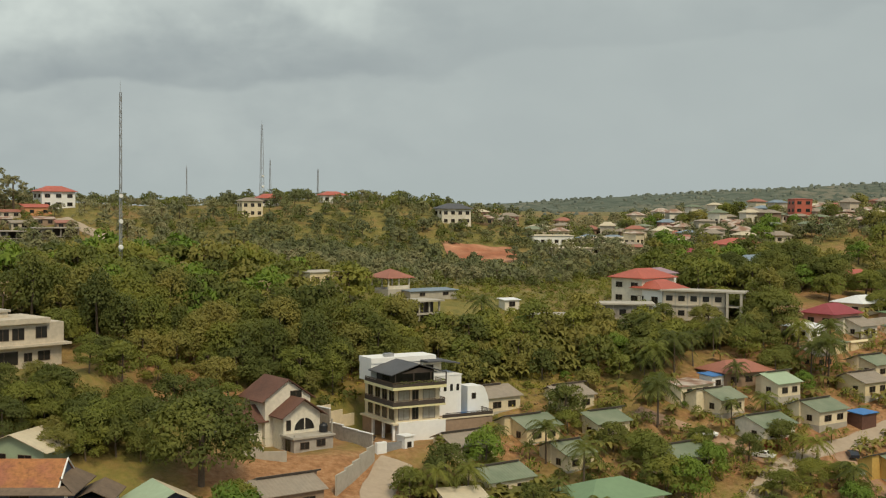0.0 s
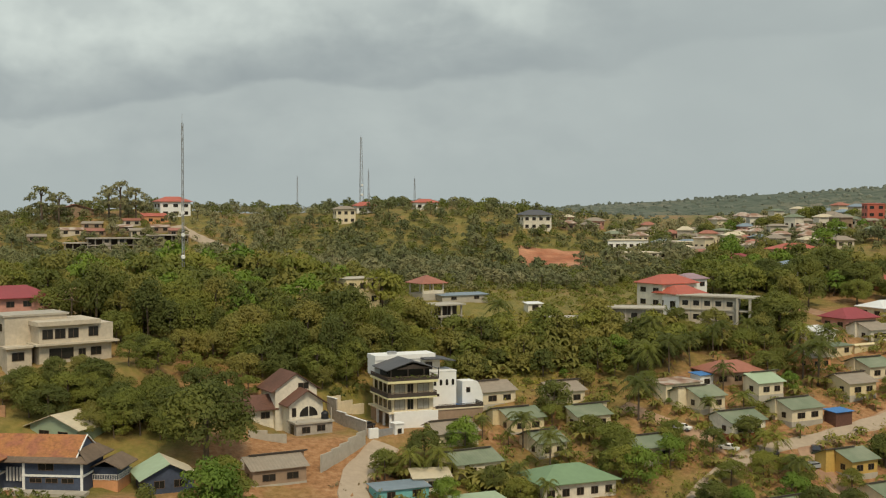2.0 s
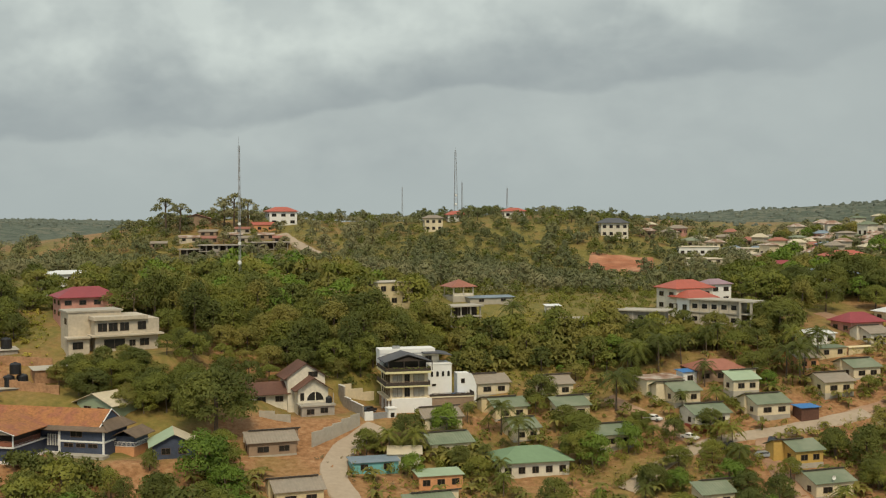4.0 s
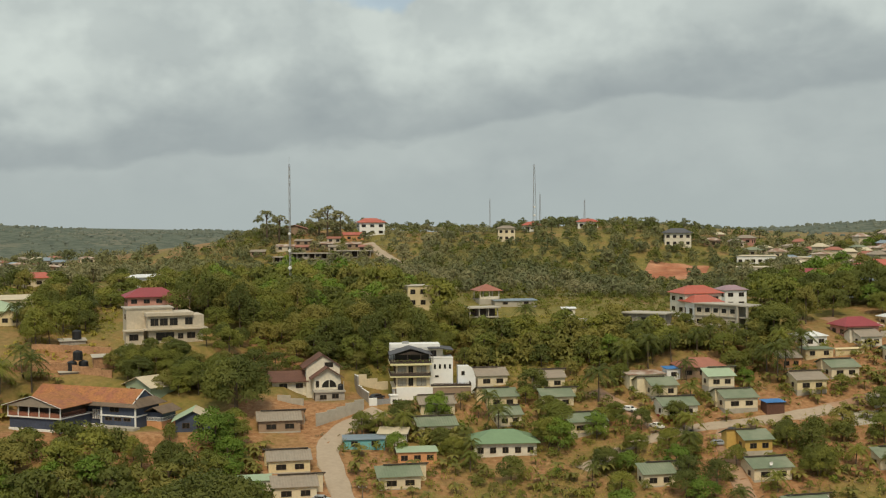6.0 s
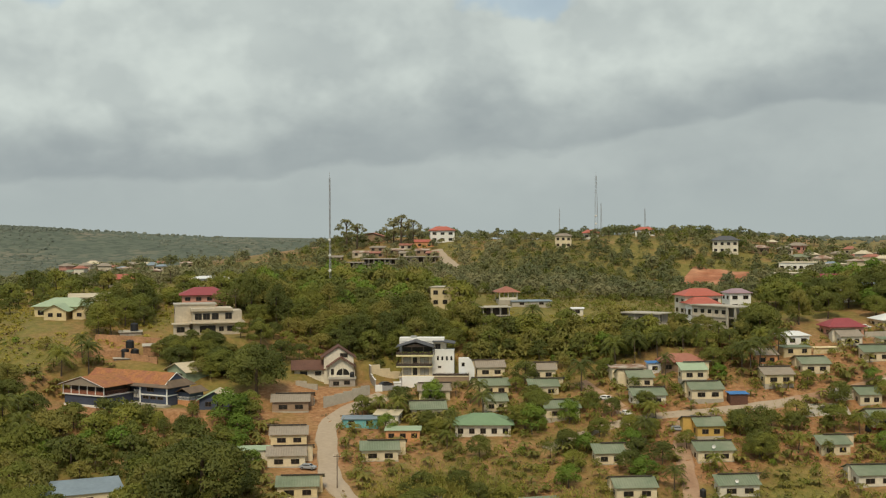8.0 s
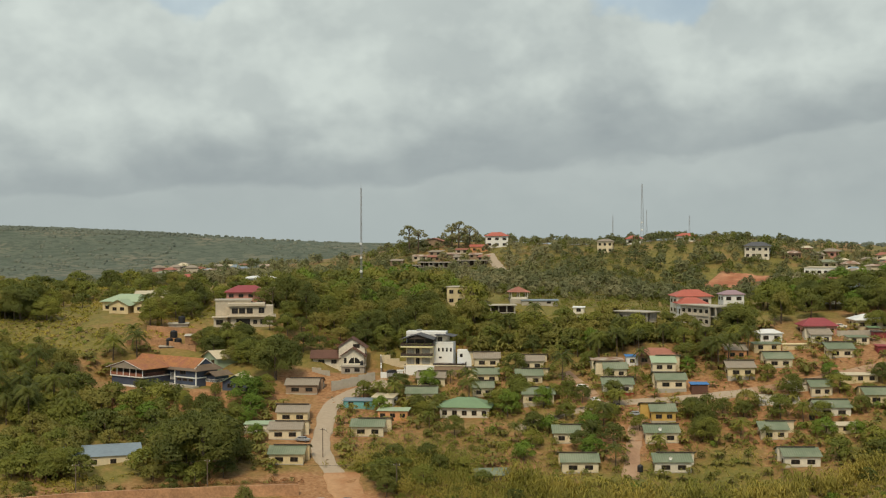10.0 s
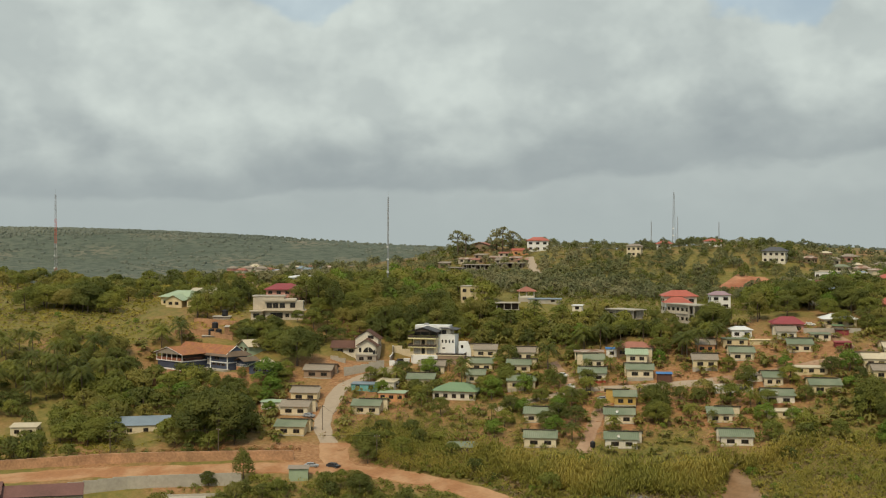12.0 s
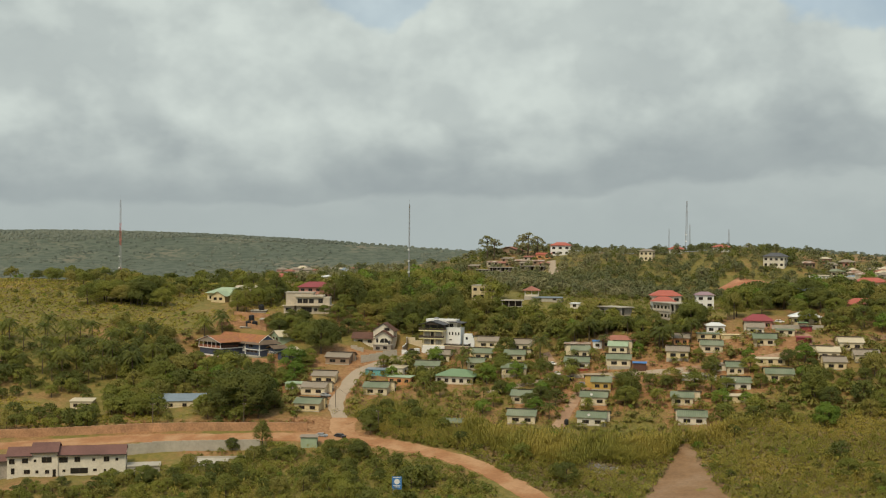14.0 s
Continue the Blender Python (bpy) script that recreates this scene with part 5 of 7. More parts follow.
# ---- ridge and far town ----
hip_house(-104, 252, 13, 10, 30, 6.4, WHITE, RED_ROOF, "white two-storey house with red roof on the ridge", 2.2, 0.8, 2, 3)
flat_house(-109, 240, 10, 6, 30, 3.0, ORANGE, RED_ROOF, "low house with orange-red roof on the ridge", 2, tilt=1.2)
tan_gable(-147, 252, 16, 12, 20, 3.4, 2.2, BROWN_WALL, "wide brown house on the ridge", left=BRICK_ROOF, right=BRICK_ROOF)
concrete_shell(-117, 207, 20, 8, 14, 1, "long raw grey concrete terrace on the hillside", z=29.2, bays=7, open_=0.5, fh=2.6)
concrete_shell(-97, 211, 15, 8, 16, 1, "unfinished grey block shell with open bays", z=30.0, bays=5, open_=0.6, fh=3.0)
concrete_shell(-131, 205, 9, 7, 14, 1, "bare block shell below the ridge", z=27.6, bays=3, open_=0.4, fh=2.4)
hip_house(-30, 237, 8, 7, 18, 6.0, CREAM, TAN_ROOF, "cream two-storey house with brown roof on the slope", 1.4, 0.6, 2, 3)
hip_house(-24, 262, 8, 7, 18, 3.0, WHITE, RED_ROOF, "white house with red roof below the towers", 1.8, 0.8, 1, 2)
hip_house(2, 272, 10, 7, 18, 3.2, WHITE, RED_ROOF, "white house with faded red roof on the ridge", 1.6, 0.7, 1, 3)
hip_house(49, 246, 12, 9, 12, 6.2, OFFWHITE, SLATE_ROOF, "two-storey house with grey hipped roof above the cutting", 2.2, 0.9, 2, 4)
flat_house(85, 233, 17, 6, 10, 3.6, WHITE, PALE_ROOF, "long white low block", 6)
flat_house(104, 229, 16, 6, 0, 3.4, CREAM, PALE_ROOF, "long cream low block", 6)
flat_house(88, 205, 18, 6, 8, 2.6, OFFWHITE, PALE_ROOF, "long pale shed roof among trees", 5)
hip_house(181, 222, 7, 7, 0, 8.6, RED_ROOF, RED_ROOF, "bright red three-storey block", 0.4, 0.2, 3, 2)


def far_town(seed, poly, n, gap):
    r = np.random.default_rng(seed)
    xs, ys = [p[0] for p in poly], [p[1] for p in poly]
    put = []
    roofs = (TAN_ROOF, TAN_ROOF, BRICK_ROOF, GREEN_ROOF, RUST_ROOF, RUST_ROOF, BRICK_ROOF, STEEL_ROOF, PALE_ROOF)
    words = ("brown", "brown", "red-brown", "green", "rusty", "rusty", "red-brown", "grey", "pale")
    walls = (CREAM, OFFWHITE, WEATHERED, WEATHERED, PINK, BROWN_WALL)
    for _ in range(n * 20):
        if len(put) >= n:
            return
        x, y = r.uniform(min(xs), max(xs)), r.uniform(min(ys), max(ys))
        c = False
        for (x0, y0), (x1, y1) in zip(poly, poly[1:] + poly[:1]):
            if (y0 > y) != (y1 > y) and x < (x1 - x0) * (y - y0) / (y1 - y0) + x0:
                c = not c
        if not c or any(math.hypot(x - a, y - b) < gap for a, b in put):
            continue
        put.append((x, y))
        k = int(r.integers(len(roofs)))
        hip_house(x, y, r.uniform(4.8, 7.8), r.uniform(4.2, 6), r.uniform(-20, 45), r.choice((2.8, 3.0, 5.6), p=(0.5, 0.35, 0.15)), walls[int(r.integers(6))], roofs[k], "hillside house with %s sheet roof" % words[k], r.uniform(0.9, 1.8), 0.6, 1, 2, name="house")


far_town(3, [(105, 190), (150, 180), (230, 190), (260, 260), (200, 285), (120, 275), (95, 230)], 105, 7.6)
far_town(8, [(185, 110), (240, 120), (300, 160), (290, 190), (210, 175)], 22, 10)
far_town(4, [(260, 200), (420, 260), (460, 420), (260, 330)], 45, 12)
for k, (x, y, w, turn, roof, word) in enumerate(((-140, 226, 9, 20, RUST_ROOF, "rusty"), (-129, 224, 7, 30, BRICK_ROOF, "red-brown"), (-120, 228, 8, 15, RUST_ROOF, "rusty"), (-112, 223, 6, 25, TAN_ROOF, "brown"), (-104, 227, 7, 20, RUST_ROOF, "rusty"), (-134, 233, 8, 10, TAN_ROOF, "brown"), (-118, 236, 7, 25, BRICK_ROOF, "red-brown"), (-96, 222, 6, 20, BRICK_ROOF, "red-brown"), (-152, 220, 7, 20, TAN_ROOF, "brown"))):
    flat_house(x, y, w, 5, turn, 2.4, BROWN_WALL if k % 3 else WEATHERED, roof, "low hillside house with %s sheet roof" % word, 2, tilt=0.9)
far_town(6, [(60, 250), (110, 255), (110, 290), (60, 280)], 10, 9)
far_town(9, [(-318, 196), (-292, 196), (-290, 222), (-322, 222)], 9, 8.5)
far_town(7, [(-330, 190), (-255, 170), (-240, 230), (-320, 250)], 16, 9)


def lattice_mast(x, y, z, high, w0, w1, label, bands=False, dishes=0):
    """A slender steel lattice tower in sections."""
    m = frame_of("mast", x, y, z, 20, label, "mast")
    n = max(8, int(high / 2.6))
    seg = 4
    for s in range(seg):
        bm = bmesh.new()
        for k in range(s * n // seg, (s + 1) * n // seg):
            z0, z1 = high * k / n, high * (k + 1) / n
            a, b = w0 + (w1 - w0) * k / n, w0 + (w1 - w0) * (k + 1) / n
            c0 = [(a * math.cos(2.0944 * i) / 2, a * math.sin(2.0944 * i) / 2, z0) for i in range(3)]
            c1 = [(b * math.cos(2.0944 * i) / 2, b * math.sin(2.0944 * i) / 2, z1) for i in range(3)]
            for i in range(3):
                tube(bm, c0[i], c1[i], 0.10 if high > 25 else 0.07, None, 4)
                tube(bm, c0[i], c1[(i + 1) % 3], 0.05, None, 3)
                tube(bm, c1[i], c1[(i + 1) % 3], 0.05, None, 3)
        part("section", bm, RED_PAINT if bands and s % 2 == 0 else STEEL, m, "red painted lattice section" if bands and s % 2 == 0 else "")
    for d in range(dishes):
        bm = bmesh.new()
        zz = high * (0.22 + 0.13 * d)
        tube(bm, (0, -w0 * 0.6, zz), (0, -w0 * 0.6 - 0.45, zz), 0.6 - 0.1 * d, 0.45, 12)
        part("dish", bm, WHITE, m, "white drum antenna")
    bm = bmesh.new()
    tube(bm, (0, 0, high), (0, 0, high * 1.06), 0.05, 0.03, 5)
    part("spike", bm, STEEL, m)
    return m


lattice_mast(-51.6, 45.2, 22.5, 43.5, 0.75, 0.5, "tall grey guyed radio mast rising from the wood", dishes=3)
lattice_mast(-28, 283, 42.0, 33, 2.6, 0.7, "tall tapering grey telecom tower on the ridge", dishes=2)
lattice_mast(-24.5, 281, 42.0, 18, 1.3, 0.4, "small grey telecom mast on the ridge")
lattice_mast(-4.6, 295, 42.0, 15, 1.2, 0.5, "distant slim telecom mast")
lattice_mast(-62, 320, 38.0, 20, 0.8, 0.4, "faint distant slim steel mast")
lattice_mast(-387, 107, 14, 62, 2.2, 1.0, "red and white lattice tower beyond the field", bands=True, dishes=2)


# ---- road-side things ----
BRICK_DARK = material("brown-red roof tile", (0.16, 0.075, 0.06), 0.8, 0.25, 1.5, 0.2, 0.03)


def long_block():
    v = frame_of("apartment_block", 4.7, -185.8, -30.6, 52, "unpainted pale grey two-storey terrace with brown-red roofs", "building")
    # lengths of the terrace: from, to, set forward, eave, rise
    for x0, x1, out, eave, rise in ((-31.0, -17.4, -1.6, 5.0, 1.6), (-17.4, -9.7, 0.0, 6.8, 2.2), (-9.7, -1.5, 0.5, 7.9, 2.4), (-1.5, 12.4, 0.0, 6.8, 2.2), (12.4, 20.0, 0.6, 6.8, 2.2)):
        box_part("wall", (x0, -out, -3), (x1 - 0.004, 10, eave), OFFWHITE if x1 > -15 else GREY_BLOCK, v)
        bm = bmesh.new()
        slab(bm, [(x0 - 0.3, -out - 0.9, eave), (x1 + 0.3, -out - 0.9, eave), (x1 + 0.3, 5, eave + rise), (x0 - 0.3, 5, eave + rise)], 0.2)
        slab(bm, [(x0 - 0.3, 5, eave + rise), (x1 + 0.3, 5, eave + rise), (x1 + 0.3, 11, eave), (x0 - 0.3, 11, eave)], 0.2)
        part("roof", bm, BRICK_DARK, v)
        box_part("fascia", (x0 - 0.3, -out - 0.98, eave - 0.32), (x1 + 0.3, -out - 0.9, eave + 0.02), FASCIA, v)
    for x, z, w, h, y in ((-15.9, 4.2, 1.6, 1.5, 0.0), (-11.8, 4.4, 1.7, 1.4, 0.0), (-5.0, 4.5, 3.0, 1.7, -0.5), (-8.6, 4.8, 0.7, 0.7, -0.5), (0.2, 4.3, 2.6, 1.6, 0.0), (4.6, 4.4, 1.7, 1.5, 0.0), (9.8, 4.6, 0.8, 0.7, 0.0), (13.9, 4.4, 1.7, 1.5, -0.6), (17.2, 4.6, 0.8, 0.8, -0.6),
                          (-15.6, 0.9, 1.0, 1.8, 0.0), (-11.2, 0.9, 1.8, 1.2, 0.0), (-8.0, 1.1, 0.8, 0.8, -0.5), (-4.8, 0.9, 1.2, 1.1, -0.5), (-2.6, -0.2, 0.9, 2.3, -0.5), (0.4, 1.2, 0.8, 0.7, 0.0), (5.2, 0.6, 5.4, 1.7, 0.0), (10.2, 1.2, 1.1, 0.7, 0.0), (13.4, 1.0, 0.6, 0.8, -0.6), (15.6, 0.1, 0.9, 1.9, -0.6)):
        window(v, x, z, w, h, y)
    for y in (2.5, 7.0):
        window(v, y, 4.4, 1.4, 1.4, -20.0, face=2)
    box_part("annexe", (20.5, -1, -3), (31.0, 6, 2.4), CONCRETE, v, "flat pale concrete annexe")
    box_part("annexe_roof", (20.3, -1.3, 2.4), (31.3, 6.3, 2.7), CONCRETE, v)
    return v


long_block()
compound_wall("boundary_wall", [(0.5, -163), (6, -156.5), (11.2, -150), (37.5, -129.5)], 3.6, 0.35, CONCRETE, "long pale concrete boundary wall")
ribbon("paved_yard", [(27, -151), (32, -147), (37, -143)], 7.0, CONCRETE, "pale concrete slab beside the lawn", "pavement", 0.4)
compound_wall("yard_wall", [(24, -150), (40, -138)], 0.9, 0.3, CONCRETE, "low concrete kerb of a paved yard")
compound_wall("retaining_wall", [(-70, -190), (-40, -164), (-13, -141.5), (13, -123.5), (36, -106)], 2.9, 0.9, STONE, "long rubble stone retaining wall above the road")
flat_house(49.0, -117.5, 5.6, 4.0, 40, 3.6, MINT_ROOF, TAN_ROOF, "pale green kiosk with brown flat roof by the road", 0, name="kiosk")
flat_house(-24.5, -117.5, 21, 9, 50, 3.0, CREAM, STEEL_ROOF, "long low house with blue-grey sheet roof", 4, z=-18.2, tilt=1.8)
flat_house(-57, -139, 8.5, 6, 42, 3.0, CREAM, PALE_ROOF, "small cream hut with pale roof by the road", 2, tilt=0.6)
flat_house(74.5, -69.0, 10.0, 5.5, 38, 1.6, WOOD, GREEN_ROOF, "low open shed with grey-green sheet roof", 0, tilt=1.0)
flat_house(-3.5, -76, 8.0, 5, 30, 2.4, OFFWHITE, MINT_ROOF, "small shed with pale sheet roof", 1, z=-12.5)
flat_house(104.5, 9.0, 5.0, 3.5, 30, 3.3, BROWN_ROOF, BLUE_ROOF, "brown shed under bright blue sheeting", 0, name="shed")
flat_house(76.5, 21.5, 4.0, 3.5, 30, 3.0, WHITE, BLUE_ROOF, "small white house under bright blue sheeting", 1, name="shed")


def car(x, y, turn, paint, label, truck=False):
    c = thing("car", x, y, turn, label, "car", "parked cars")
    bm = bmesh.new()
    prof = [(-2.1, 0.35), (2.1, 0.35), (2.15, 0.8), (1.2, 0.95), (0.6, 1.45), (-0.7 if truck else -1.3, 1.45), (-0.8 if truck else -1.9, 0.95), (-2.15, 0.9)]
    a = [bm.verts.new((px, -0.85 + (0.12 if pz > 1.2 else 0), pz)) for px, pz in prof]
    b = [bm.verts.new((px, 0.85 - (0.12 if pz > 1.2 else 0), pz)) for px, pz in prof]
    bm.faces.new(a)
    bm.faces.new(b[::-1])
    for i in range(len(prof)):
        j = (i + 1) % len(prof)
        bm.faces.new((a[i], b[i], b[j], a[j]))
    part("body", bm, paint, c)
    bm = bmesh.new()
    for s in (-1, 1):
        solid(bm, (-0.65 if truck else -1.3, s * 0.81 - 0.02, 0.98), (0.75, s * 0.81 + 0.02, 1.32))
    part("side_glass", bm, GLASS, c)
    bm = bmesh.new()
    slab(bm, [(0.68, -0.66, 1.38), (0.68, 0.66, 1.38), (1.16, 0.7, 1.0), (1.16, -0.7, 1.0)], -0.02)
    part("windscreen", bm, GLASS, c)
    for px in (-1.35, 1.35):
        for s in (-1, 1):
            bm = bmesh.new()
            tube(bm, (px, s * 0.72, 0.33), (px, s * 0.92, 0.33), 0.34, None, 12)
            w = part("wheel", bm, BLACK, c)
            bm = bmesh.new()
            tube(bm, (px, s * 0.90, 0.33), (px, s * 0.94, 0.33), 0.18, None, 10)
            part("rim", bm, STEEL, w)
    return c


SILVER = material("silver car paint", (0.42, 0.45, 0.48), 0.35, 0.05, 1.0, 0.3, 0, 0.3)
DARKCAR = material("dark car paint", (0.03, 0.035, 0.045), 0.3, 0.1)
car(75.8, -6.6, -40, WHITE, "white pickup truck parked on the earth track", True)
car(67.4, 1.8, -25, WHITE, "white car parked between bungalows")
car(92.1, -12.2, 20, SILVER, "silver saloon parked by the ochre bungalow")
car(94.5, -4.5, 80, DARKCAR, "dark car parked by the track")
car(11.8, -73.5, 10, SILVER, "silver car parked beside a bungalow")
car(130.9, 78.4, 15, WHITE, "white van parked by the yard wall")
car(-0.3, -8.2, 60, DARKCAR, "dark car standing in the villa drive")
car(49.8, -103.0, 10, DARKCAR, "dark car parked at the road junction")
car(44.5, -107.0, 35, SILVER, "silver car parked at the road junction")


def road_sign(x, y):
    g = thing("road_sign", x, y, 40, "blue roadside signboard with white emblem", "sign")
    for px in (-1.2, 1.2):
        bm = bmesh.new()
        tube(bm, (px, 0, -1), (px, 0, 6.2), 0.07)
        part("post", bm, STEEL, g)
    box_part("board", (-1.5, -0.12, 2.2), (1.5, -0.06, 6.2), BLUE_ROOF, g)
    bm = bmesh.new()
    tube(bm, (0, -0.13, 4.6), (0, -0.16, 4.6), 0.85, None, 20)
    part("emblem", bm, WHITE, g, "plain white round emblem")
    for z, w in ((3.3, 1.1), (2.9, 0.9), (5.8, 1.1)):
        box_part("bar", (-w, -0.16, z), (w, -0.13, z + 0.18), WHITE, g)


road_sign(103.5, -131.5)


def utility_pole(x, y, turn=0, high=8.5):
    g = thing("utility_pole", x, y, turn, "weathered wooden utility pole with cross-arm", "utility pole", "utility poles")
    bm = bmesh.new()
    tube(bm, (0, 0, -1), (0, 0, high), 0.16, 0.11)
    part("pole", bm, WOOD, g)
    box_part("cross_arm", (-0.9, -0.06, high - 0.6), (0.9, 0.06, high - 0.45), WOOD, g)
    for px in (-0.8, 0, 0.8):
        bm = bmesh.new()
        tube(bm, (px, 0, high - 0.45), (px, 0, high - 0.2), 0.05)
        part("insulator", bm, WHITE, g)
    return g


POLES = ((24.5, -80.5), (-15, -136), (14, -117), (57, -91))
for px, py in POLES:
    utility_pole(px, py, (px * 13) % 60)


def wire(a, b):
    pa = Vector((*a, float(height(*a)) + 8.3))
    pb = Vector((*b, float(height(*b)) + 8.3))
    bm = bmesh.new()
    last = pa
    for k in range(1, 9):
        u = k / 8
        q = pa.lerp(pb, u) - Vector((0, 0, 4 * 0.9 * u * (1 - u)))
        tube(bm, last, q, 0.025, None, 3)
        last = q
    ob = part("power_line", bm, BLACK)
    return tagged(ob, "thin black sagging overhead power line", "cable")


wire(POLES[1], POLES[2]); wire(POLES[2], POLES[3]); wire(POLES[0], POLES[3])


# ---- trees ----
def crown_mesh(name, seed, lobes, count, size, mat, squash=0.8):
    rng = np.random.default_rng(seed)
    me = quick_mesh(name, *leaf_cards(rng, lobes, count, size, squash))
    me.materials.append(mat)
    return me


def trunk_mesh(name, seed, high, r, lobes, lean=0.0):
    rng = np.random.default_rng(seed)
    bm = bmesh.new()
    mid = Vector((lean * high * 0.3 + rng.normal() * 0.2, rng.normal() * 0.2, high * 0.5))
    tube(bm, (0, 0, -0.8), mid, r, r * 0.72, 7)
    top = Vector((mid.x * 1.4, mid.y, high * 0.72))
    tube(bm, mid, top, r * 0.72, r * 0.5, 7)
    for cx, cy, cz, rr in lobes[:6]:
        tube(bm, mid.lerp(top, rng.uniform(0.2, 1)), (cx * 0.85, cy * 0.85, cz), r * 0.4, r * 0.12, 5)
    me = bpy.data.meshes.new(name)
    bmesh.ops.recalc_face_normals(bm, faces=bm.faces)
    bm.to_mesh(me)
    bm.free()
    me.materials.append(BARK)
    return me


def round_lobes(seed, spread, high, n, r):
    """Round masses of a crown: a domed top and a skirt of lower ones."""
    rng = np.random.default_rng(seed)
    out = []
    top = int(n * 0.62)
    for k in range(n):
        a = k * 2.4 + rng.uniform(-0.4, 0.4)
        if k < top:
            d = spread * math.sqrt((k + 0.3) / top)
            z = high - (d / spread) ** 2 * high * 0.30 + rng.uniform(-0.09, 0.09) * high
        else:
            d = spread * rng.uniform(0.75, 1.08)
            z = high * rng.uniform(0.36, 0.58)
        out.append((d * math.cos(a), d * math.sin(a), z, r * rng.uniform(0.7, 1.15)))
    return out


KINDS = {}


def tree_kind(key, seed, spread, high, n, r, count, size, leaf, squash=0.8, trunk=0.28):
    lobes = round_lobes(seed, spread, high * 0.8, n, r)
    KINDS[key] = (trunk_mesh("trunk", seed, high, trunk, lobes), crown_mesh("crown", seed + 1, lobes, count, size, LEAF[leaf], squash))


for i, leaf in enumerate(("deep", "mid", "olive", "bright", "deep", "mid", "olive", "dry")):
    tree_kind(("broad", i), 10 + i, 3.9, 9.5, 18, 1.95, 58, 0.275, leaf, 0.85)
    tree_kind(("massed", i), 10 + i, 3.9, 9.5, 16, 2.05, 17, 0.50, leaf, 0.85)
for i, leaf in enumerate(("deep", "mid", "olive", "deep")):
    tree_kind(("tall", i), 40 + i, 3.0, 12.0, 18, 1.8, 58, 0.275, leaf, 1.25)
for i, leaf in enumerate(("mid", "olive", "bright", "deep")):
    tree_kind(("bush", i), 60 + i, 1.3, 2.6, 7, 0.95, 90, 0.20, leaf, 0.9, 0.08)
for i in range(3):
    tree_kind(("umbrella", i), 80 + i, 4.6, 13.5, 22, 1.35, 22, 0.42, "far", 0.62, 0.4)
tree_kind(("huge", 0), 95, 4.0, 9.2, 34, 1.75, 100, 0.21, "deep", 0.85, 0.34)
tree_kind(("huge", 1), 97, 4.0, 9.2, 34, 1.75, 100, 0.21, "mid", 0.85, 0.34)
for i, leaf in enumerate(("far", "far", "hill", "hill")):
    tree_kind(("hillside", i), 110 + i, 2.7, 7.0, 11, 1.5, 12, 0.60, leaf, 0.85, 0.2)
for key, lobes in ((("clipped", 0), [(0, 0, 2.0, 2.0), (0, 0, 2.7, 1.7), (0.6, 0.3, 1.3, 1.6), (-0.5, -0.4, 1.3, 1.6)]), (("cone", 0), [(0.25 * math.cos(k * 2.2), 0.25 * math.sin(k * 2.2), 0.7 + 0.8 * k, 1.7 - 0.21 * k) for k in range(7)])):
    KINDS[key] = (trunk_mesh("trunk", 7, 2.4, 0.12, lobes[:2]), crown_mesh("crown", 8, lobes, 70, 0.22, LEAF["deep"], 0.95 if key[0] == "clipped" else 0.5))
tree_kind(("giant", 0), 99, 10.2, 17.5, 64, 2.9, 34, 0.36, "deep", 0.8, 0.7)
tree_kind(("bare", 0), 90, 3.4, 9, 12, 1.5, 7, 0.26, "dry", 0.9, 0.2)
TREE_WORDS = {"clipped": ("tree", "round clipped dark green tree"), "cone": ("tree", "small layered dark conifer"), "giant": ("tree", "huge spreading dark green tree"), "huge": ("tree", "large dense green tree with spreading crown"), "broad": ("tree", "broad leafy tree with uneven green crown"), "tall": ("tree", "tall dense green tree in the wood"), "bush": ("shrub", "low green shrub on dry ground"), "umbrella": ("tree", "tall umbrella-crowned tree standing on the ridge")}


def plant(key, x, y, size=1.0, label="", tall=1.0, group="", z=None):
    word, text = TREE_WORDS[key[0]]
    e = new(word)
    z = float(height(x, y)) if z is None else z
    e.matrix_world = Matrix.LocRotScale((x, y, z), Euler((0, 0, random.uniform(0, 6.28))), (size, size, size * tall))
    tagged(e, label or text, word, group)
    for name, me in zip(("trunk", "crown"), KINDS[key]):
        ob = new(name, me)
        ob.parent = e
    return e


def inside(x, y, poly):
    c = False
    for (x0, y0), (x1, y1) in zip(poly, poly[1:] + poly[:1]):
        if (y0 > y) != (y1 > y) and x < (x1 - x0) * (y - y0) / (y1 - y0) + x0:
            c = not c
    return c


BROAD = [("broad", i) for i in (0, 1, 2, 4, 5, 6)]
TALL = [("tall", i) for i in range(4)]
BUSH = [("bush", i) for i in range(4)]
HILLSIDE = [("hillside", i) for i in range(4)]
TREE_WORDS["bare"] = ("tree", "thinly leaved grey-branched tree in the wood")


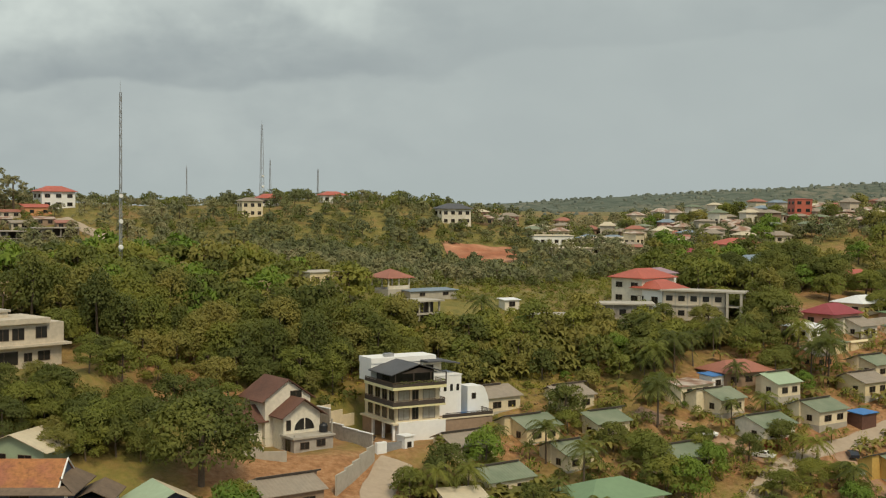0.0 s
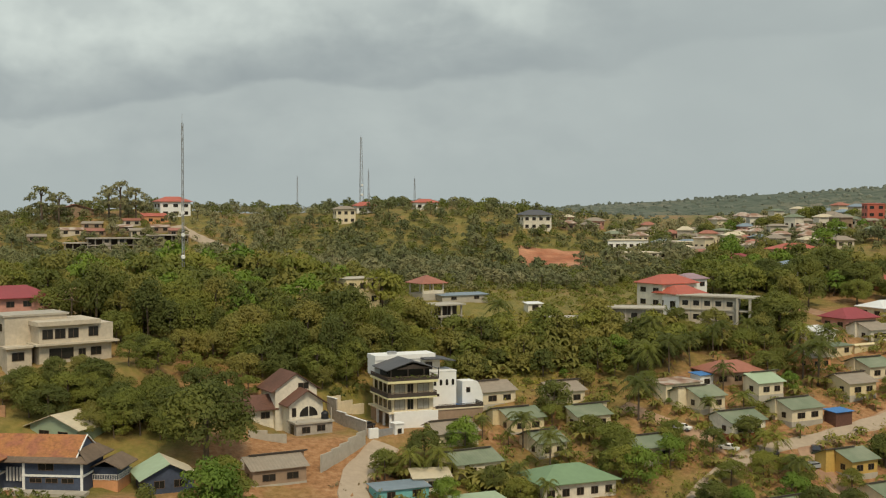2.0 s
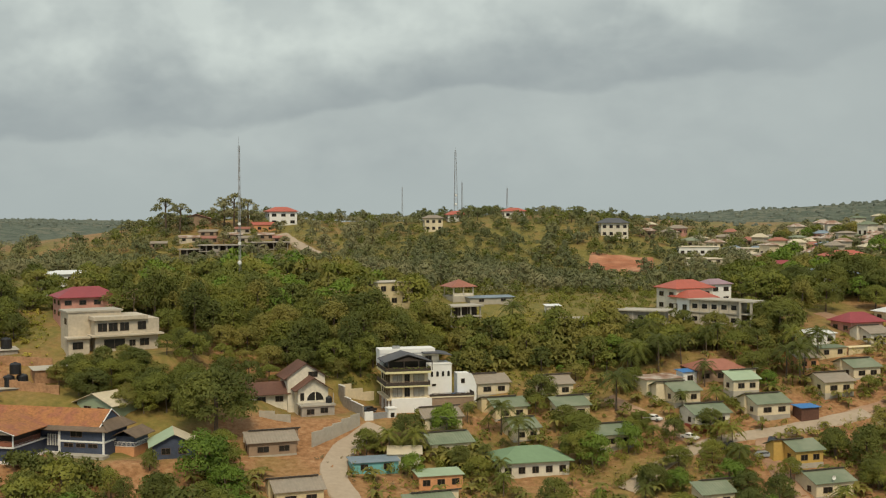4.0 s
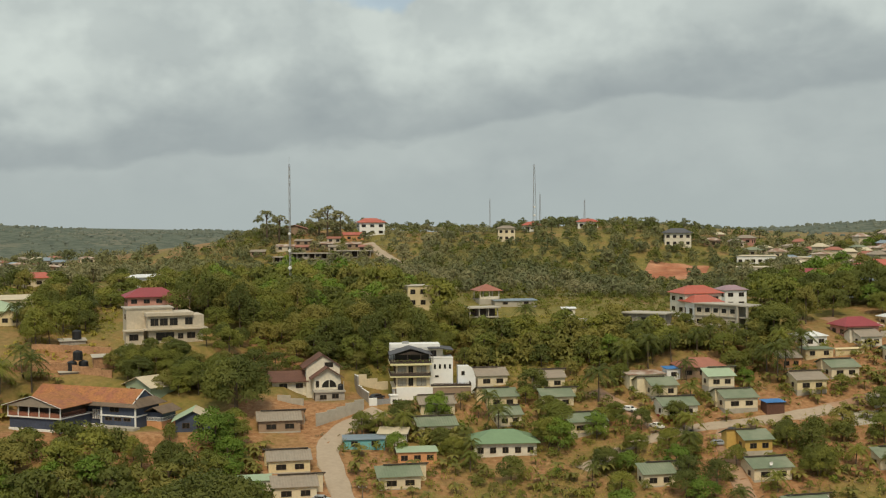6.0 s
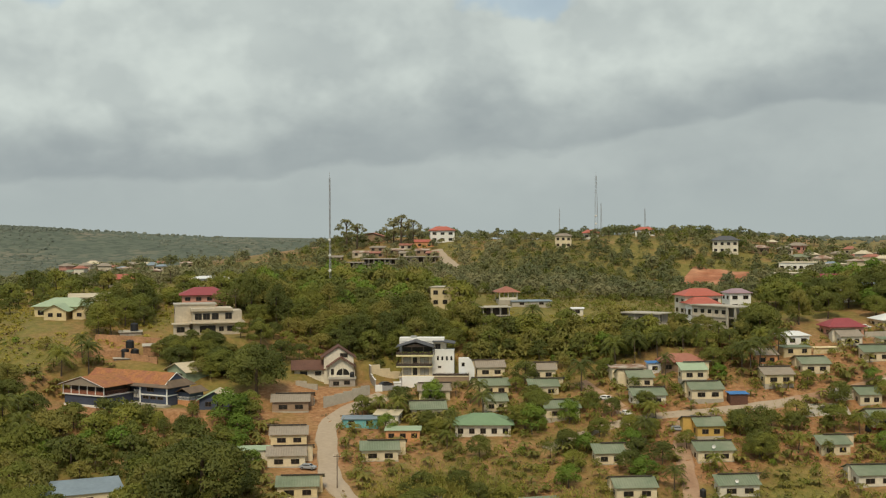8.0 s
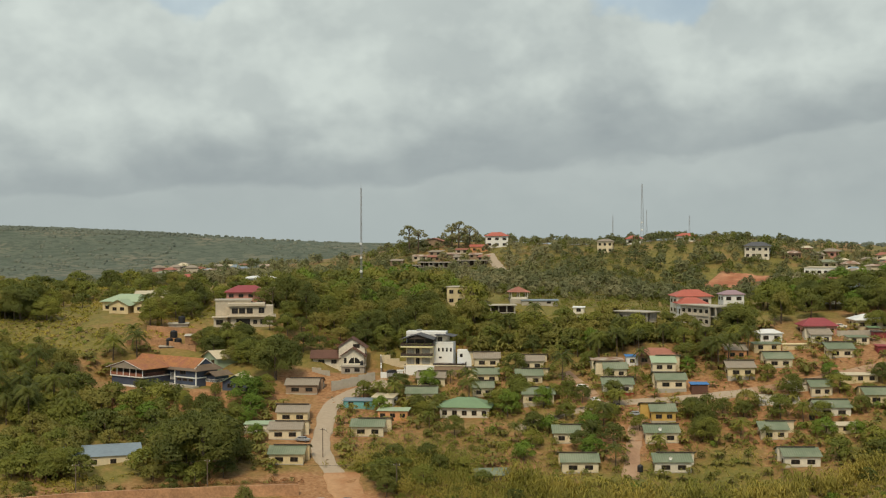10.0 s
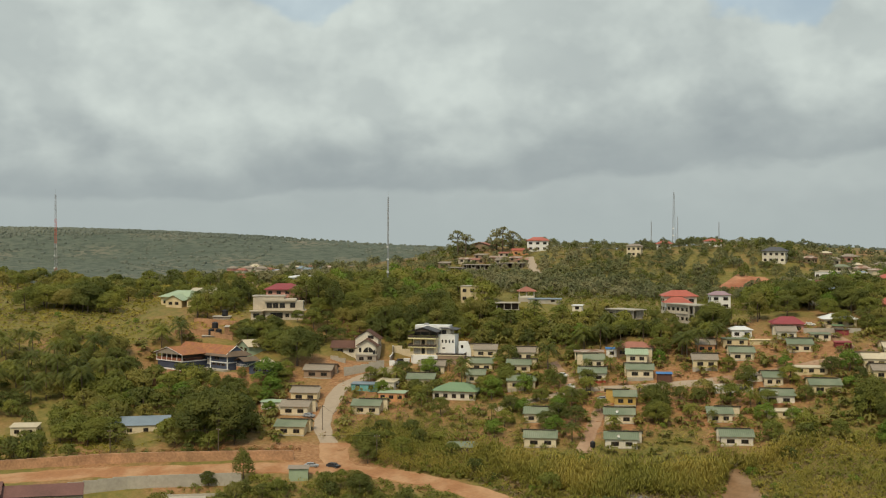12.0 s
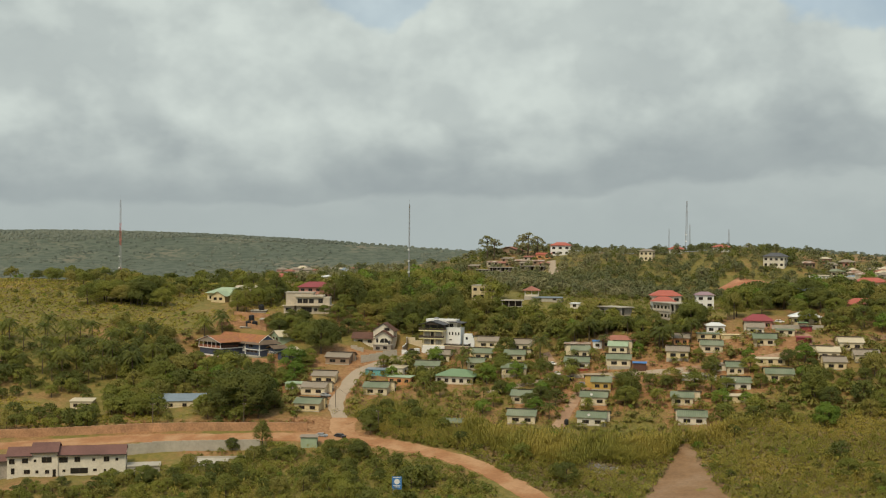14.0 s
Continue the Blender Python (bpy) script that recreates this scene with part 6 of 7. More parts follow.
def palm_mesh(seed, n=22, length=3.4, leaf="mid", high=6.5):
    """Arching feathered fronds round a leaning trunk."""
    r = np.random.default_rng(seed)
    vs, fs = [], []
    for f in range(n):
        a = f * 2.399 + r.uniform(-0.2, 0.2)
        up = 1.35 - 1.55 * f / n + r.uniform(-0.12, 0.12)
        out = np.array([math.cos(a), math.sin(a), 0])
        side = np.array([-math.sin(a), math.cos(a), 0])
        ln = length * r.uniform(0.85, 1.1)
        spine = [np.array([0, 0, high]) + out * ln * u * (0.95 - 0.22 * max(up, 0)) + np.array([0, 0, ln * (up * u - (0.62 + 0.32 * up) * u * u)]) for u in np.linspace(0, 1, 13)]
        for q in range(1, 13):
            p, d = spine[q], spine[q] - spine[q - 1]
            w = ln * 0.21 * math.sin(0.45 + 2.5 * q / 13)
            for s in (-1, 1):
                k = len(vs)
                tip = p + side * s * w + d * 1.1 - np.array([0, 0, w * r.uniform(0.4, 0.9)])
                vs += [p - d * 0.5, tip, p + d * 0.4] if s < 0 else [p + d * 0.4, tip, p - d * 0.5]
                fs.append((k, k + 1, k + 2))
    at = np.array(vs)
    ns = (at - (0, 0, high - 1.2)) * (0.3, 0.3, 0.3) + (0, 0, 0.35)
    me = quick_mesh("fronds", at, np.array(fs), ns / np.linalg.norm(ns, axis=1)[:, None])
    me.materials.append(LEAF[leaf])
    bm = bmesh.new()
    lean = r.uniform(-0.5, 0.5)
    for q in range(5):
        tube(bm, (lean * (1 - q / 5) ** 2, 0, high * q / 5 - (0.8 if q == 0 else 0)), (lean * (1 - (q + 1) / 5) ** 2, 0, high * (q + 1) / 5), 0.22 - 0.02 * q, 0.20 - 0.02 * q, 7)
    tr = bpy.data.meshes.new("trunk")
    bmesh.ops.recalc_face_normals(bm, faces=bm.faces)
    bm.to_mesh(tr)
    bm.free()
    tr.materials.append(BARK)
    return tr, me


for i, leaf in enumerate(("mid", "deep", "deep")):
    KINDS[("palm", i)] = palm_mesh(200 + i, 19, 4.6, leaf, 5.6 + i)
TREE_WORDS["palm"] = ("palm_tree", "palm with drooping feathered green fronds")

HOMES = []
for o in list(scene.objects):
    if o.parent is None and o.get("category") in ("house", "building", "kiosk", "shed", "pool house"):
        c = o.matrix_world @ Vector((0, 3.5, 0))
        HOMES.append((c.x, c.y, 6.4))
HOMES += [(3, -2, 12), (15, 2, 9), (-10, -12, 9), (-20, -10, 7), (-58, -12, 12), (-67, -61, 13), (-52, -55, 10), (-43, -54, 8), (-56, -36, 9), (-36, -68, 8), (-34, -76, 6), (-30, -52, 7), (-68, -74, 7), (-56, -70, 7), (-45, -69, 6), (85, 62, 10), (-129, -6, 14), (33, -147, 8), (20, -158, 7), (45, 206, 11), (56, 208, 13), (67, 208, 10), (52, 192, 11), (-1, 40, 9), (-3, 34, 6), (12, 58, 7), (24, 58, 8), (-24, -112, 9), (-20, -120, 7), (45, -38, 8), (41, -27, 9), (-122, -22, 10), (-112, -22, 9), (-118, -32, 8)]
HOMES = np.array(HOMES)
LANES = [((4, -20), (-1, -38)), ((-1, -38), (3, -50)), ((-20, -34), (-6, -28)), ((2, -46), (12, -64)), ((12, -64), (36, -89)), ((92, -3), (106, -50)), ((92, -3), (131, 31)), ((131, 31), (163, 80)), ((66, -28), (92, -3)), ((75, -6), (58, 13)), ((-70, -203), (-10, -149)), ((-10, -149), (50, -104)), ((50, -104), (102, -91)), ((102, -91), (200, -150)), ((36, -87), (54, -103)), ((-100, 236), (-30, 146)), ((132, -70), (142, -68)), ((0, -18), (4, -24)), ((40, 206), (66, 206)), ((-1, -9), (4, -15)), ((-22, -26), (-6, -26))]


def to_lane(x, y):
    d = 99
    for (x0, y0), (x1, y1) in LANES:
        u = max(0, min(1, ((x - x0) * (x1 - x0) + (y - y0) * (y1 - y0)) / ((x1 - x0) ** 2 + (y1 - y0) ** 2)))
        d = min(d, math.hypot(x - x0 - u * (x1 - x0), y - y0 - u * (y1 - y0)))
    return d


def free(x, y, r=0.0, lane=3.5):
    if (np.hypot(HOMES[:, 0] - x, HOMES[:, 1] - y) < HOMES[:, 2] + r).any():
        return False
    u = (-38 - y) / 62
    if -0.02 < u < 1.4 and abs(x - 151.5 - 37 * u) < 1.0 + 17.5 * u:
        return False
    return to_lane(x, y) > lane + r * 0.6


JOINED = []


def strew(poly, n, kinds, lo, hi, gap, group, seed, reach=1.2, label="", joined=False):
    """Plants over an area, clear of houses and lanes, no nearer than gap to one another."""
    r = np.random.default_rng(seed)
    xs, ys = [p[0] for p in poly], [p[1] for p in poly]
    put = []
    for _ in range(n * 15):
        if len(put) >= n:
            break
        x, y = r.uniform(min(xs), max(xs)), r.uniform(min(ys), max(ys))
        if not inside(x, y, poly) or any(math.hypot(x - a, y - b) < gap for a, b in put) or not free(x, y, reach):
            continue
        put.append((x, y))
        key, s, t = kinds[int(r.integers(len(kinds)))], r.uniform(lo, hi), r.uniform(0.85, 1.15)
        if joined:
            JOINED.append((("massed", key[1]) if key[0] in ("broad", "tall") else key, x, y, s, t))
        else:
            plant(key, x, y, s, tall=t, group=group, label=label)


PALM = [("palm", i) for i in range(3)]
# the wood behind the villa: the outer trees singly, the rest as one mass
WOOD = BROAD + TALL + TALL + [("bare", 0)]
strew([(-75, 10), (-52, 6), (-30, 4), (-14, 1), (-3, 15), (10, 20), (12, 34), (-30, 24), (-70, 24)], 62, WOOD, 0.8, 1.15, 4.0, "trees of the wood", 1, -1.5)
strew([(-70, 24), (-30, 24), (12, 34), (4, 52), (-20, 66), (-50, 76), (-85, 50)], 85, WOOD, 0.85, 1.2, 4.0, "trees of the wood", 10, 0.3, joined=True)
strew([(-50, -6), (-38, -24), (-26, -12), (-16, 1), (-30, 8), (-48, 6)], 13, BROAD, 0.5, 0.85, 4.6, "trees above the brown-roofed house", 11, -2.0)
# behind the estate
strew([(18, 14), (60, 20), (75, 40), (60, 60), (15, 34)], 80, BROAD + BUSH, 0.42, 0.85, 3.2, "trees behind the estate", 2, 0, joined=True)
strew([(60, 20), (105, 48), (110, 75), (70, 62)], 44, BROAD + PALM + BUSH, 0.5, 0.85, 3.4, "trees behind the estate", 12, 0)
# round the upper houses
strew([(-125, -34), (-92, -30), (-86, 0), (-112, 28), (-128, 8)], 24, BROAD + TALL + PALM, 0.65, 1.05, 4.2, "trees by the upper houses", 13, 0)
strew([(-76, -30), (-48, -24), (-38, -22), (-34, -34), (-52, -40)], 20, BROAD, 0.5, 0.75, 3.4, "trees below the cream block", 14, -3.0)
strew([(-98, 10), (-70, 22), (-90, 60), (-120, 50)], 26, BROAD, 0.6, 0.95, 4.5, "trees by the upper houses", 15, joined=True)
strew([(-172, -66), (-142, -48), (-148, -26), (-185, -42)], 16, BROAD, 0.9, 1.3, 4.5, "clump of trees in the field", 16)
# below the navy house
strew([(-100, -92), (-76, -82), (-56, -76), (-25, -72), (-12, -82), (-6, -98), (-22, -106), (-48, -116), (-80, -108)], 58, BROAD + BROAD + TALL, 0.6, 0.95, 3.8, "trees below the navy house", 17, -0.5, joined=True)
strew([(-150, -124), (-100, -80), (-62, -90), (-56, -104), (-80, -124), (-112, -142)], 46, PALM, 1.0, 1.3, 5.6, "palms of the grove", 18, 0)
strew([(-150, -124), (-100, -80), (-62, -90), (-56, -104), (-80, -124), (-112, -142)], 22, BROAD, 0.4, 0.65, 3.8, "trees of the palm grove", 19, 0, joined=True)
strew([(-150, -160), (-84, -120), (-66, -130), (-110, -172)], 40, BROAD + BUSH, 0.45, 0.8, 3.6, "trees of the palm grove", 29, 0, joined=True)
strew([(-128, -72), (-96, -70), (-84, -74), (-92, -86), (-118, -88)], 16, BROAD, 0.45, 0.75, 4, "trees beside the navy house", 71, 0)
strew([(-44, -62), (-34, -64), (-12, -72), (-14, -80), (-44, -74)], 14, BROAD + TALL, 0.45, 0.7, 3.4, "trees below the navy house", 72, 0)
strew([(-60, -118), (-30, -110), (8, -100), (16, -108), (-8, -122), (-50, -140)], 34, BROAD, 0.5, 0.85, 3.8, "trees above the stone wall", 73, 0, joined=True)
strew([(-36, -48), (-24, -46), (-20, -50), (-28, -56)], 6, BUSH + [("broad", 1)], 0.5, 0.8, 3.0, "trees by the lane", 74, -2.0)
# beside the lane and above the road
strew([(-26, -52), (-14, -54), (-6, -70), (10, -90), (24, -100), (8, -104), (-10, -88)], 34, BUSH + BUSH + [("broad", 1), ("broad", 3)], 0.5, 0.8, 3.0, "trees by the lane", 81, -1.0)
strew([(-120, -168), (-60, -150), (-24, -118), (10, -112), (14, -120), (-14, -136), (-44, -160), (-80, -190)], 44, BUSH + BROAD, 0.4, 0.75, 3.4, "trees above the stone wall", 82, 0, joined=True)
strew([(-330, 30), (-160, -26), (-112, -30), (-100, 20), (-160, 60), (-330, 90)], 60, BROAD + BROAD + BUSH, 0.6, 1.1, 5.0, "trees by the upper houses", 83, 0, joined=True)
strew([(0, -219), (21, -181), (33, -160), (46, -168), (32, -197), (10, -231)], 70, BROAD + [("bush", 1), ("bush", 3)], 0.36, 0.5, 2.4, "trees below the terrace", 87, -1.0, joined=True)
strew([(-125, -185), (-62, -146), (-30, -134), (-44, -158), (-80, -188)], 40, BROAD + BUSH + BUSH, 0.35, 0.6, 3.4, "trees above the stone wall", 88, -0.5, joined=True)
strew([(150, -18), (172, -4), (215, 20), (215, 50), (185, 34), (160, 5)], 40, BUSH + [("broad", 1), ("broad", 0)], 0.6, 0.9, 3.6, "trees at the estate edge", 89, -0.5, joined=True)
# the far hillside and the ridge
strew([(-170, 60), (-110, 78), (-60, 84), (0, 76), (60, 112), (100, 160), (150, 170), (110, 235), (-20, 250), (-160, 230)], 560, HILLSIDE, 0.4, 0.9, 3.4, "hillside trees", 91, -1.0, joined=True)
strew([(-60, 84), (0, 80), (50, 120), (40, 160), (-40, 150)], 110, HILLSIDE, 0.5, 0.95, 4.0, "hillside trees", 92, -1.0, joined=True)
strew([(-190, 228), (-20, 254), (110, 244), (260, 258), (300, 305), (100, 310), (-60, 310), (-190, 290)], 320, HILLSIDE + [("hillside", 2)], 0.35, 0.8, 3.8, "ridge trees", 93, -1.5, joined=True)
strew([(-330, 60), (-190, 60), (-120, 80), (-160, 230), (-330, 260)], 190, HILLSIDE, 0.6, 1.1, 5.0, "hillside trees", 94, -1.0, joined=True)
strew([(105, 170), (300, 190), (330, 300), (110, 285)], 150, HILLSIDE, 0.45, 0.9, 5.0, "trees of the far town", 95, -1.5, joined=True)
strew([(-330, -30), (-240, -14), (-170, -14), (-150, 6), (-200, 24), (-330, 20)], 46, BROAD + BUSH, 0.5, 1.0, 5.0, "trees along the field crest", 96, 0, joined=True)
strew([(38, -84), (60, -93), (84, -88), (95, -84), (78, -64), (44, -64)], 26, BUSH + [("broad", 1), ("broad", 0)], 0.5, 0.85, 4.0, "bushes above the junction", 97, 0)
# field shrubs
strew([(-240, -100), (-110, -75), (-100, -40), (-230, -10)], 40, BUSH, 0.6, 1.5, 8, "shrubs in the field", 20)
# front scrub
strew([(28, -152), (44, -132), (60, -114), (90, -104), (112, -110), (130, -128), (95, -150), (60, -178), (30, -188)], 60, BROAD + BUSH + BUSH, 0.4, 0.75, 3.2, "scrub trees below the road", 21)
strew([(28, -152), (44, -132), (60, -114), (90, -104), (112, -110), (130, -128), (95, -150), (60, -178), (30, -188)], 70, BROAD + BUSH, 0.35, 0.6, 2.6, "scrub trees below the road", 30, joined=True)
strew([(70, -62), (95, -64), (118, -52), (160, -36), (230, -30), (235, -80), (190, -78), (150, -84), (118, -84), (90, -82)], 40, BUSH, 0.6, 1.2, 5, "bushes in the fallow field", 22)
# estate
strew([(-5, -45), (40, -60), (70, -60), (120, -30), (165, 10), (175, 45), (110, 45), (60, 20), (15, -8)], 105, BUSH + [("broad", 3), ("broad", 1), ("broad", 0), ("palm", 0), ("palm", 1)], 0.5, 0.85, 4, "yard trees and bushes", 23, -1.2)
strew([(70, -104), (112, -101), (150, -120), (185, -148), (150, -172), (100, -160)], 60, BUSH + BUSH + [("broad", 1), ("broad", 0)], 0.5, 0.95, 3.2, "bushes below the road", 84, 0.0, joined=True)
strew([(170, 90), (230, 110), (300, 150), (300, 200), (220, 190), (165, 150)], 70, BROAD + TALL, 0.6, 1.0, 4.5, "trees of the far town", 85, 0.0, joined=True)
strew([(105, 180), (260, 190), (280, 270), (110, 270)], 150, HILLSIDE + HILLSIDE + TALL, 0.45, 0.85, 3.6, "trees of the far town", 86, 0.0, joined=True)
# beyond the estate
strew([(95, 95), (132, 100), (156, 128), (150, 152), (108, 160), (88, 128)], 60, BROAD + TALL, 0.7, 1.05, 4.3, "dark trees below the town", 24, joined=True)
strew([(146, 78), (185, 95), (190, 135), (150, 112)], 36, BROAD + PALM, 0.6, 0.95, 4.6, "trees by the upper track", 25, 0)
strew([(160, -5), (200, 5), (205, 60), (182, 48), (172, 22)], 26, BROAD + BUSH, 0.5, 0.9, 4.6, "trees at the estate edge", 26)


def triangles(me):
    co, tri = np.empty(len(me.vertices) * 3), np.empty(len(me.loop_triangles) * 3, int) if len(me.loop_triangles) else None
    me.vertices.foreach_get("co", co)
    if tri is None:
        me.calc_loop_triangles()
        tri = np.empty(len(me.loop_triangles) * 3, int)
    me.loop_triangles.foreach_get("vertices", tri)
    nor = np.empty(len(me.vertices) * 3)
    me.vertices.foreach_get("normal", nor)
    if me.name.startswith("crown"):
        corner = np.empty(len(me.loops) * 3, np.float32)
        me.corner_normals.foreach_get("vector", corner)
        nor = corner.reshape(-1, 3)
    return co.reshape(-1, 3), tri.reshape(-1, 3), me.materials[0], nor.reshape(-1, 3)


SHAPES = {key: [triangles(me) for me in pair] for key, pair in KINDS.items()}


def join_trees():
    """The trees that cannot be told apart, as ONE mass."""
    vs, fs, ms, ns, k = [], [], [], [], 0
    mats = []
    r = np.random.default_rng(5)
    for key, x, y, s, t in JOINED:
        a = r.uniform(0, 6.28)
        c, d = math.cos(a), math.sin(a)
        z = float(height(x, y))
        for co, faces, mat, nor in SHAPES[key]:
            co = co * (s, s, s * t)
            vs.append(np.stack([co[:, 0] * c - co[:, 1] * d + x, co[:, 0] * d + co[:, 1] * c + y, co[:, 2] + z], 1))
            ns.append(np.stack([nor[:, 0] * c - nor[:, 1] * d, nor[:, 0] * d + nor[:, 1] * c, nor[:, 2]], 1))
            if mat not in mats:
                mats.append(mat)
            fs.append(faces + k)
            ms += [mats.index(mat)] * len(faces)
            k += len(co)
    me = quick_mesh("wood_trees", np.concatenate(vs), np.concatenate(fs), np.concatenate(ns))
    for m in mats:
        me.materials.append(m)
    me.polygons.foreach_set("material_index", ms)
    return tagged(new("wood_trees", me), "close-grown green trees with merging crowns", "trees", kind="stuff")


join_trees()
# single trees
ONE = ((("huge", 0), -27.5, -38.5, 1.7, "large dense dark green tree beside the brown-roofed house"), (("broad", 3), -21.8, -60.5, 1.15, "rounded fresh green tree near the lane"),
       (("clipped", 0), -32.3, -63.0, 1.0, "round clipped dark green tree in the navy house yard"), (("cone", 0), -35.8, -77.4, 1.0, "small layered dark conifer below the yard"), (("cone", 0), -37.2, -86.0, 0.9, "small layered dark conifer below the yard"), (("cone", 0), -29.0, -84.5, 1.0, "small layered dark conifer below the yard"), (("cone", 0), -33.0, -81.5, 0.8, "small layered dark conifer below the yard"),
       (("giant", 0), 4.5, -108.5, 1.05, "huge spreading dark tree above the road"),
       (("huge", 1), 51.5, -23, 0.9, "leafy green tree between bungalows"), (("broad", 5), 62.5, -7.8, 0.55, "small leafy tree by the track"),
       (("tall", 0), 114.3, -12.8, 0.95, "tall dark tree by the bungalows"), (("broad", 4), 108, -7, 0.75, "dark tree behind the ochre bungalow"), (("broad", 0), 121, 1, 0.6, "dark tree by the track"),
       (("tall", 3), 172.6, 15.5, 1.0, "tall dark tree at the field edge"), (("broad", 3), 186.9, -5.5, 0.85, "fresh green tree in the field"), (("huge", 0), 98, 57, 1.0, "broad dark tree beside the concrete house"),
       (("broad", 4), 87.5, -41, 0.7, "dark tree beside the lower bungalow"), (("broad", 4), 93.5, -33, 0.7, "dark tree between two bungalows"), (("broad", 0), 55.4, -93.5, 0.6, "dark tree by the road junction"),
       (("palm", 1), 58.5, 5.5, 1.25, "tall palm behind the bungalows"), (("palm", 1), 32.4, -11.3, 1.0, "palm standing between bungalows"), (("palm", 0), 83, -8, 0.75, "small palm by the track"), (("palm", 2), 106, 33, 1.1, "tall palm behind a bungalow"),
       (("palm", 1), 28.5, 43, 1.0, "lone palm on the grassy slope"), (("palm", 2), 66, 38, 1.0, "palm growing among banana plants"), (("palm", 0), -8, 14, 1.0, "palm at the edge of the wood"), (("palm", 1), 100, -46, 0.85, "palm by the lower bungalows"),
       (("palm", 0), -92, -51.7, 0.95, "palm standing above the navy house"), (("palm", 2), -88, -45.4, 0.95, "palm standing above the navy house"), (("tall", 1), -36, -73, 0.55, "slim dark conifer below the house"), (("tall", 0), -32, -76, 0.55, "slim dark conifer below the house"), (("tall", 3), -41, -79, 0.5, "slim dark conifer below the house"),
       (("broad", 0), 87.0, -33.5, 0.7, "dark tree beside the bungalow wing"), (("broad", 5), 97, -21.5, 0.55, "leafy tree by the earth track"), (("huge", 0), 115.5, -19.0, 0.85, "broad dark tree between bungalows"), (("broad", 6), 121, 5.5, 0.75, "olive tree behind the white shop"),
       (("tall", 2), 110, 78, 1.0, "tall brownish tree by the red house"), (("huge", 0), 105, 120, 1.1, "broad dark tree below the town"), (("huge", 0), 113, 112, 1.0, "broad dark tree below the town"), (("huge", 1), 142.5, 81, 0.8, "rounded tree above the track"), (("huge", 1), 147, 99, 0.95, "rounded tree above the track"),
       (("bush", 3), 163, -26, 1.6, "dark bush at the field edge"), (("huge", 0), 131, -85, 0.55, "dark bushy tree by the laterite road"), (("bush", 3), 204.5, -36, 2.4, "dark bush in the fallow field"), (("huge", 1), -29.6, -130, 0.95, "spreading tree over the grass yard"),
       (("tall", 0), 36.2, -127.6, 0.8, "dark upright tree beside the laterite road"), (("huge", 0), 30, -135.5, 0.5, "dark bushy tree behind the boundary wall"), (("huge", 1), -44.5, -33, 0.95, "tall leafy tree below the cream block"), (("huge", 0), -58, -35.5, 0.85, "dense dark tree below the cream block"), (("huge", 0), -52, -26, 0.8, "dense dark tree below the cream block"), (("huge", 1), -40, -24, 0.85, "leafy tree below the cream block"),
       (("huge", 0), -146, -47, 1.5, "great dark tree in the grassy field"), (("huge", 0), -156, -42, 1.35, "great dark tree in the grassy field"), (("huge", 1), -137, -42, 1.1, "broad tree in the grassy field"), (("palm", 0), -87, -55, 1.25, "palm standing above the navy house"), (("palm", 2), -82, -49, 1.2, "palm standing above the navy house"),
       (("palm", 1), 37.5, -20, 1.05, "tall palm between bungalows"), (("palm", 0), 15.5, -30.5, 0.95, "palm behind the villa gate"), (("palm", 0), 63, 24, 1.25, "tall palm behind the bungalows"), (("palm", 1), 68.5, 27, 1.2, "tall palm behind the bungalows"), (("palm", 0), 104, 44, 1.15, "tall palm beside the yellow bungalow"), (("palm", 2), 110, 40.5, 1.1, "tall palm beside the yellow bungalow"), (("palm", 1), 86, -23, 0.9, "palm beside the earth track"), (("palm", 0), 10, -31.5, 0.85, "palm by the lane"),
       (("broad", 1), -50, -4, 0.6, "leafy tree beside the cream block"), (("broad", 4), -46.5, -10, 0.6, "dark tree beside the cream block"), (("broad", 2), -55, -24.5, 0.45, "olive tree under the cream block"), (("broad", 0), -61, -27, 0.45, "dark tree under the cream block"), (("broad", 1), -48, -17, 0.55, "leafy tree under the cream block"), (("broad", 5), -57, 5, 0.8, "leafy tree behind the cream block"),
       (("tall", 1), -6, 7, 0.7, "slim tree behind the white villa"), (("tall", 0), -4, 12, 0.75, "slim tree behind the white villa"), (("broad", 0), 2, 15, 0.7, "dark tree behind the white villa"), (("broad", 6), -11, 3, 0.6, "olive tree behind the white villa"), (("broad", 1), 9, 18, 0.7, "leafy tree behind the white villa"), (("broad", 4), 17, 17, 0.6, "dark tree behind the pool house"),
       (("palm", 2), 104, 27.5, 1.2, "tall palm beside the yellow bungalow"), (("palm", 1), 101, 30, 1.1, "tall palm beside the yellow bungalow"), (("palm", 0), 85.2, -9.3, 0.8, "palm beside the concrete lane"), (("huge", 1), 80.5, -17.5, 0.6, "leafy tree below the concrete lane"), (("huge", 1), 86, -17, 0.55, "leafy tree below the concrete lane"), (("huge", 1), 52.3, -12.5, 0.75, "leafy tree among the bungalows"), (("huge", 1), 64.6, -2.6, 0.5, "leafy tree by the dirt path"), (("broad", 3), 56.7, 32, 0.7, "fresh green tree behind the bungalows"),
       (("huge", 1), 73, -22, 0.6, "leafy bush-like tree by the bungalow"), (("huge", 0), 67.5, -33, 0.65, "dense tree below the bungalows"), (("huge", 1), 31, -37, 0.6, "leafy tree beside the green-roofed house"), (("huge", 1), 62, 18, 0.6, "leafy tree behind the bungalows"))
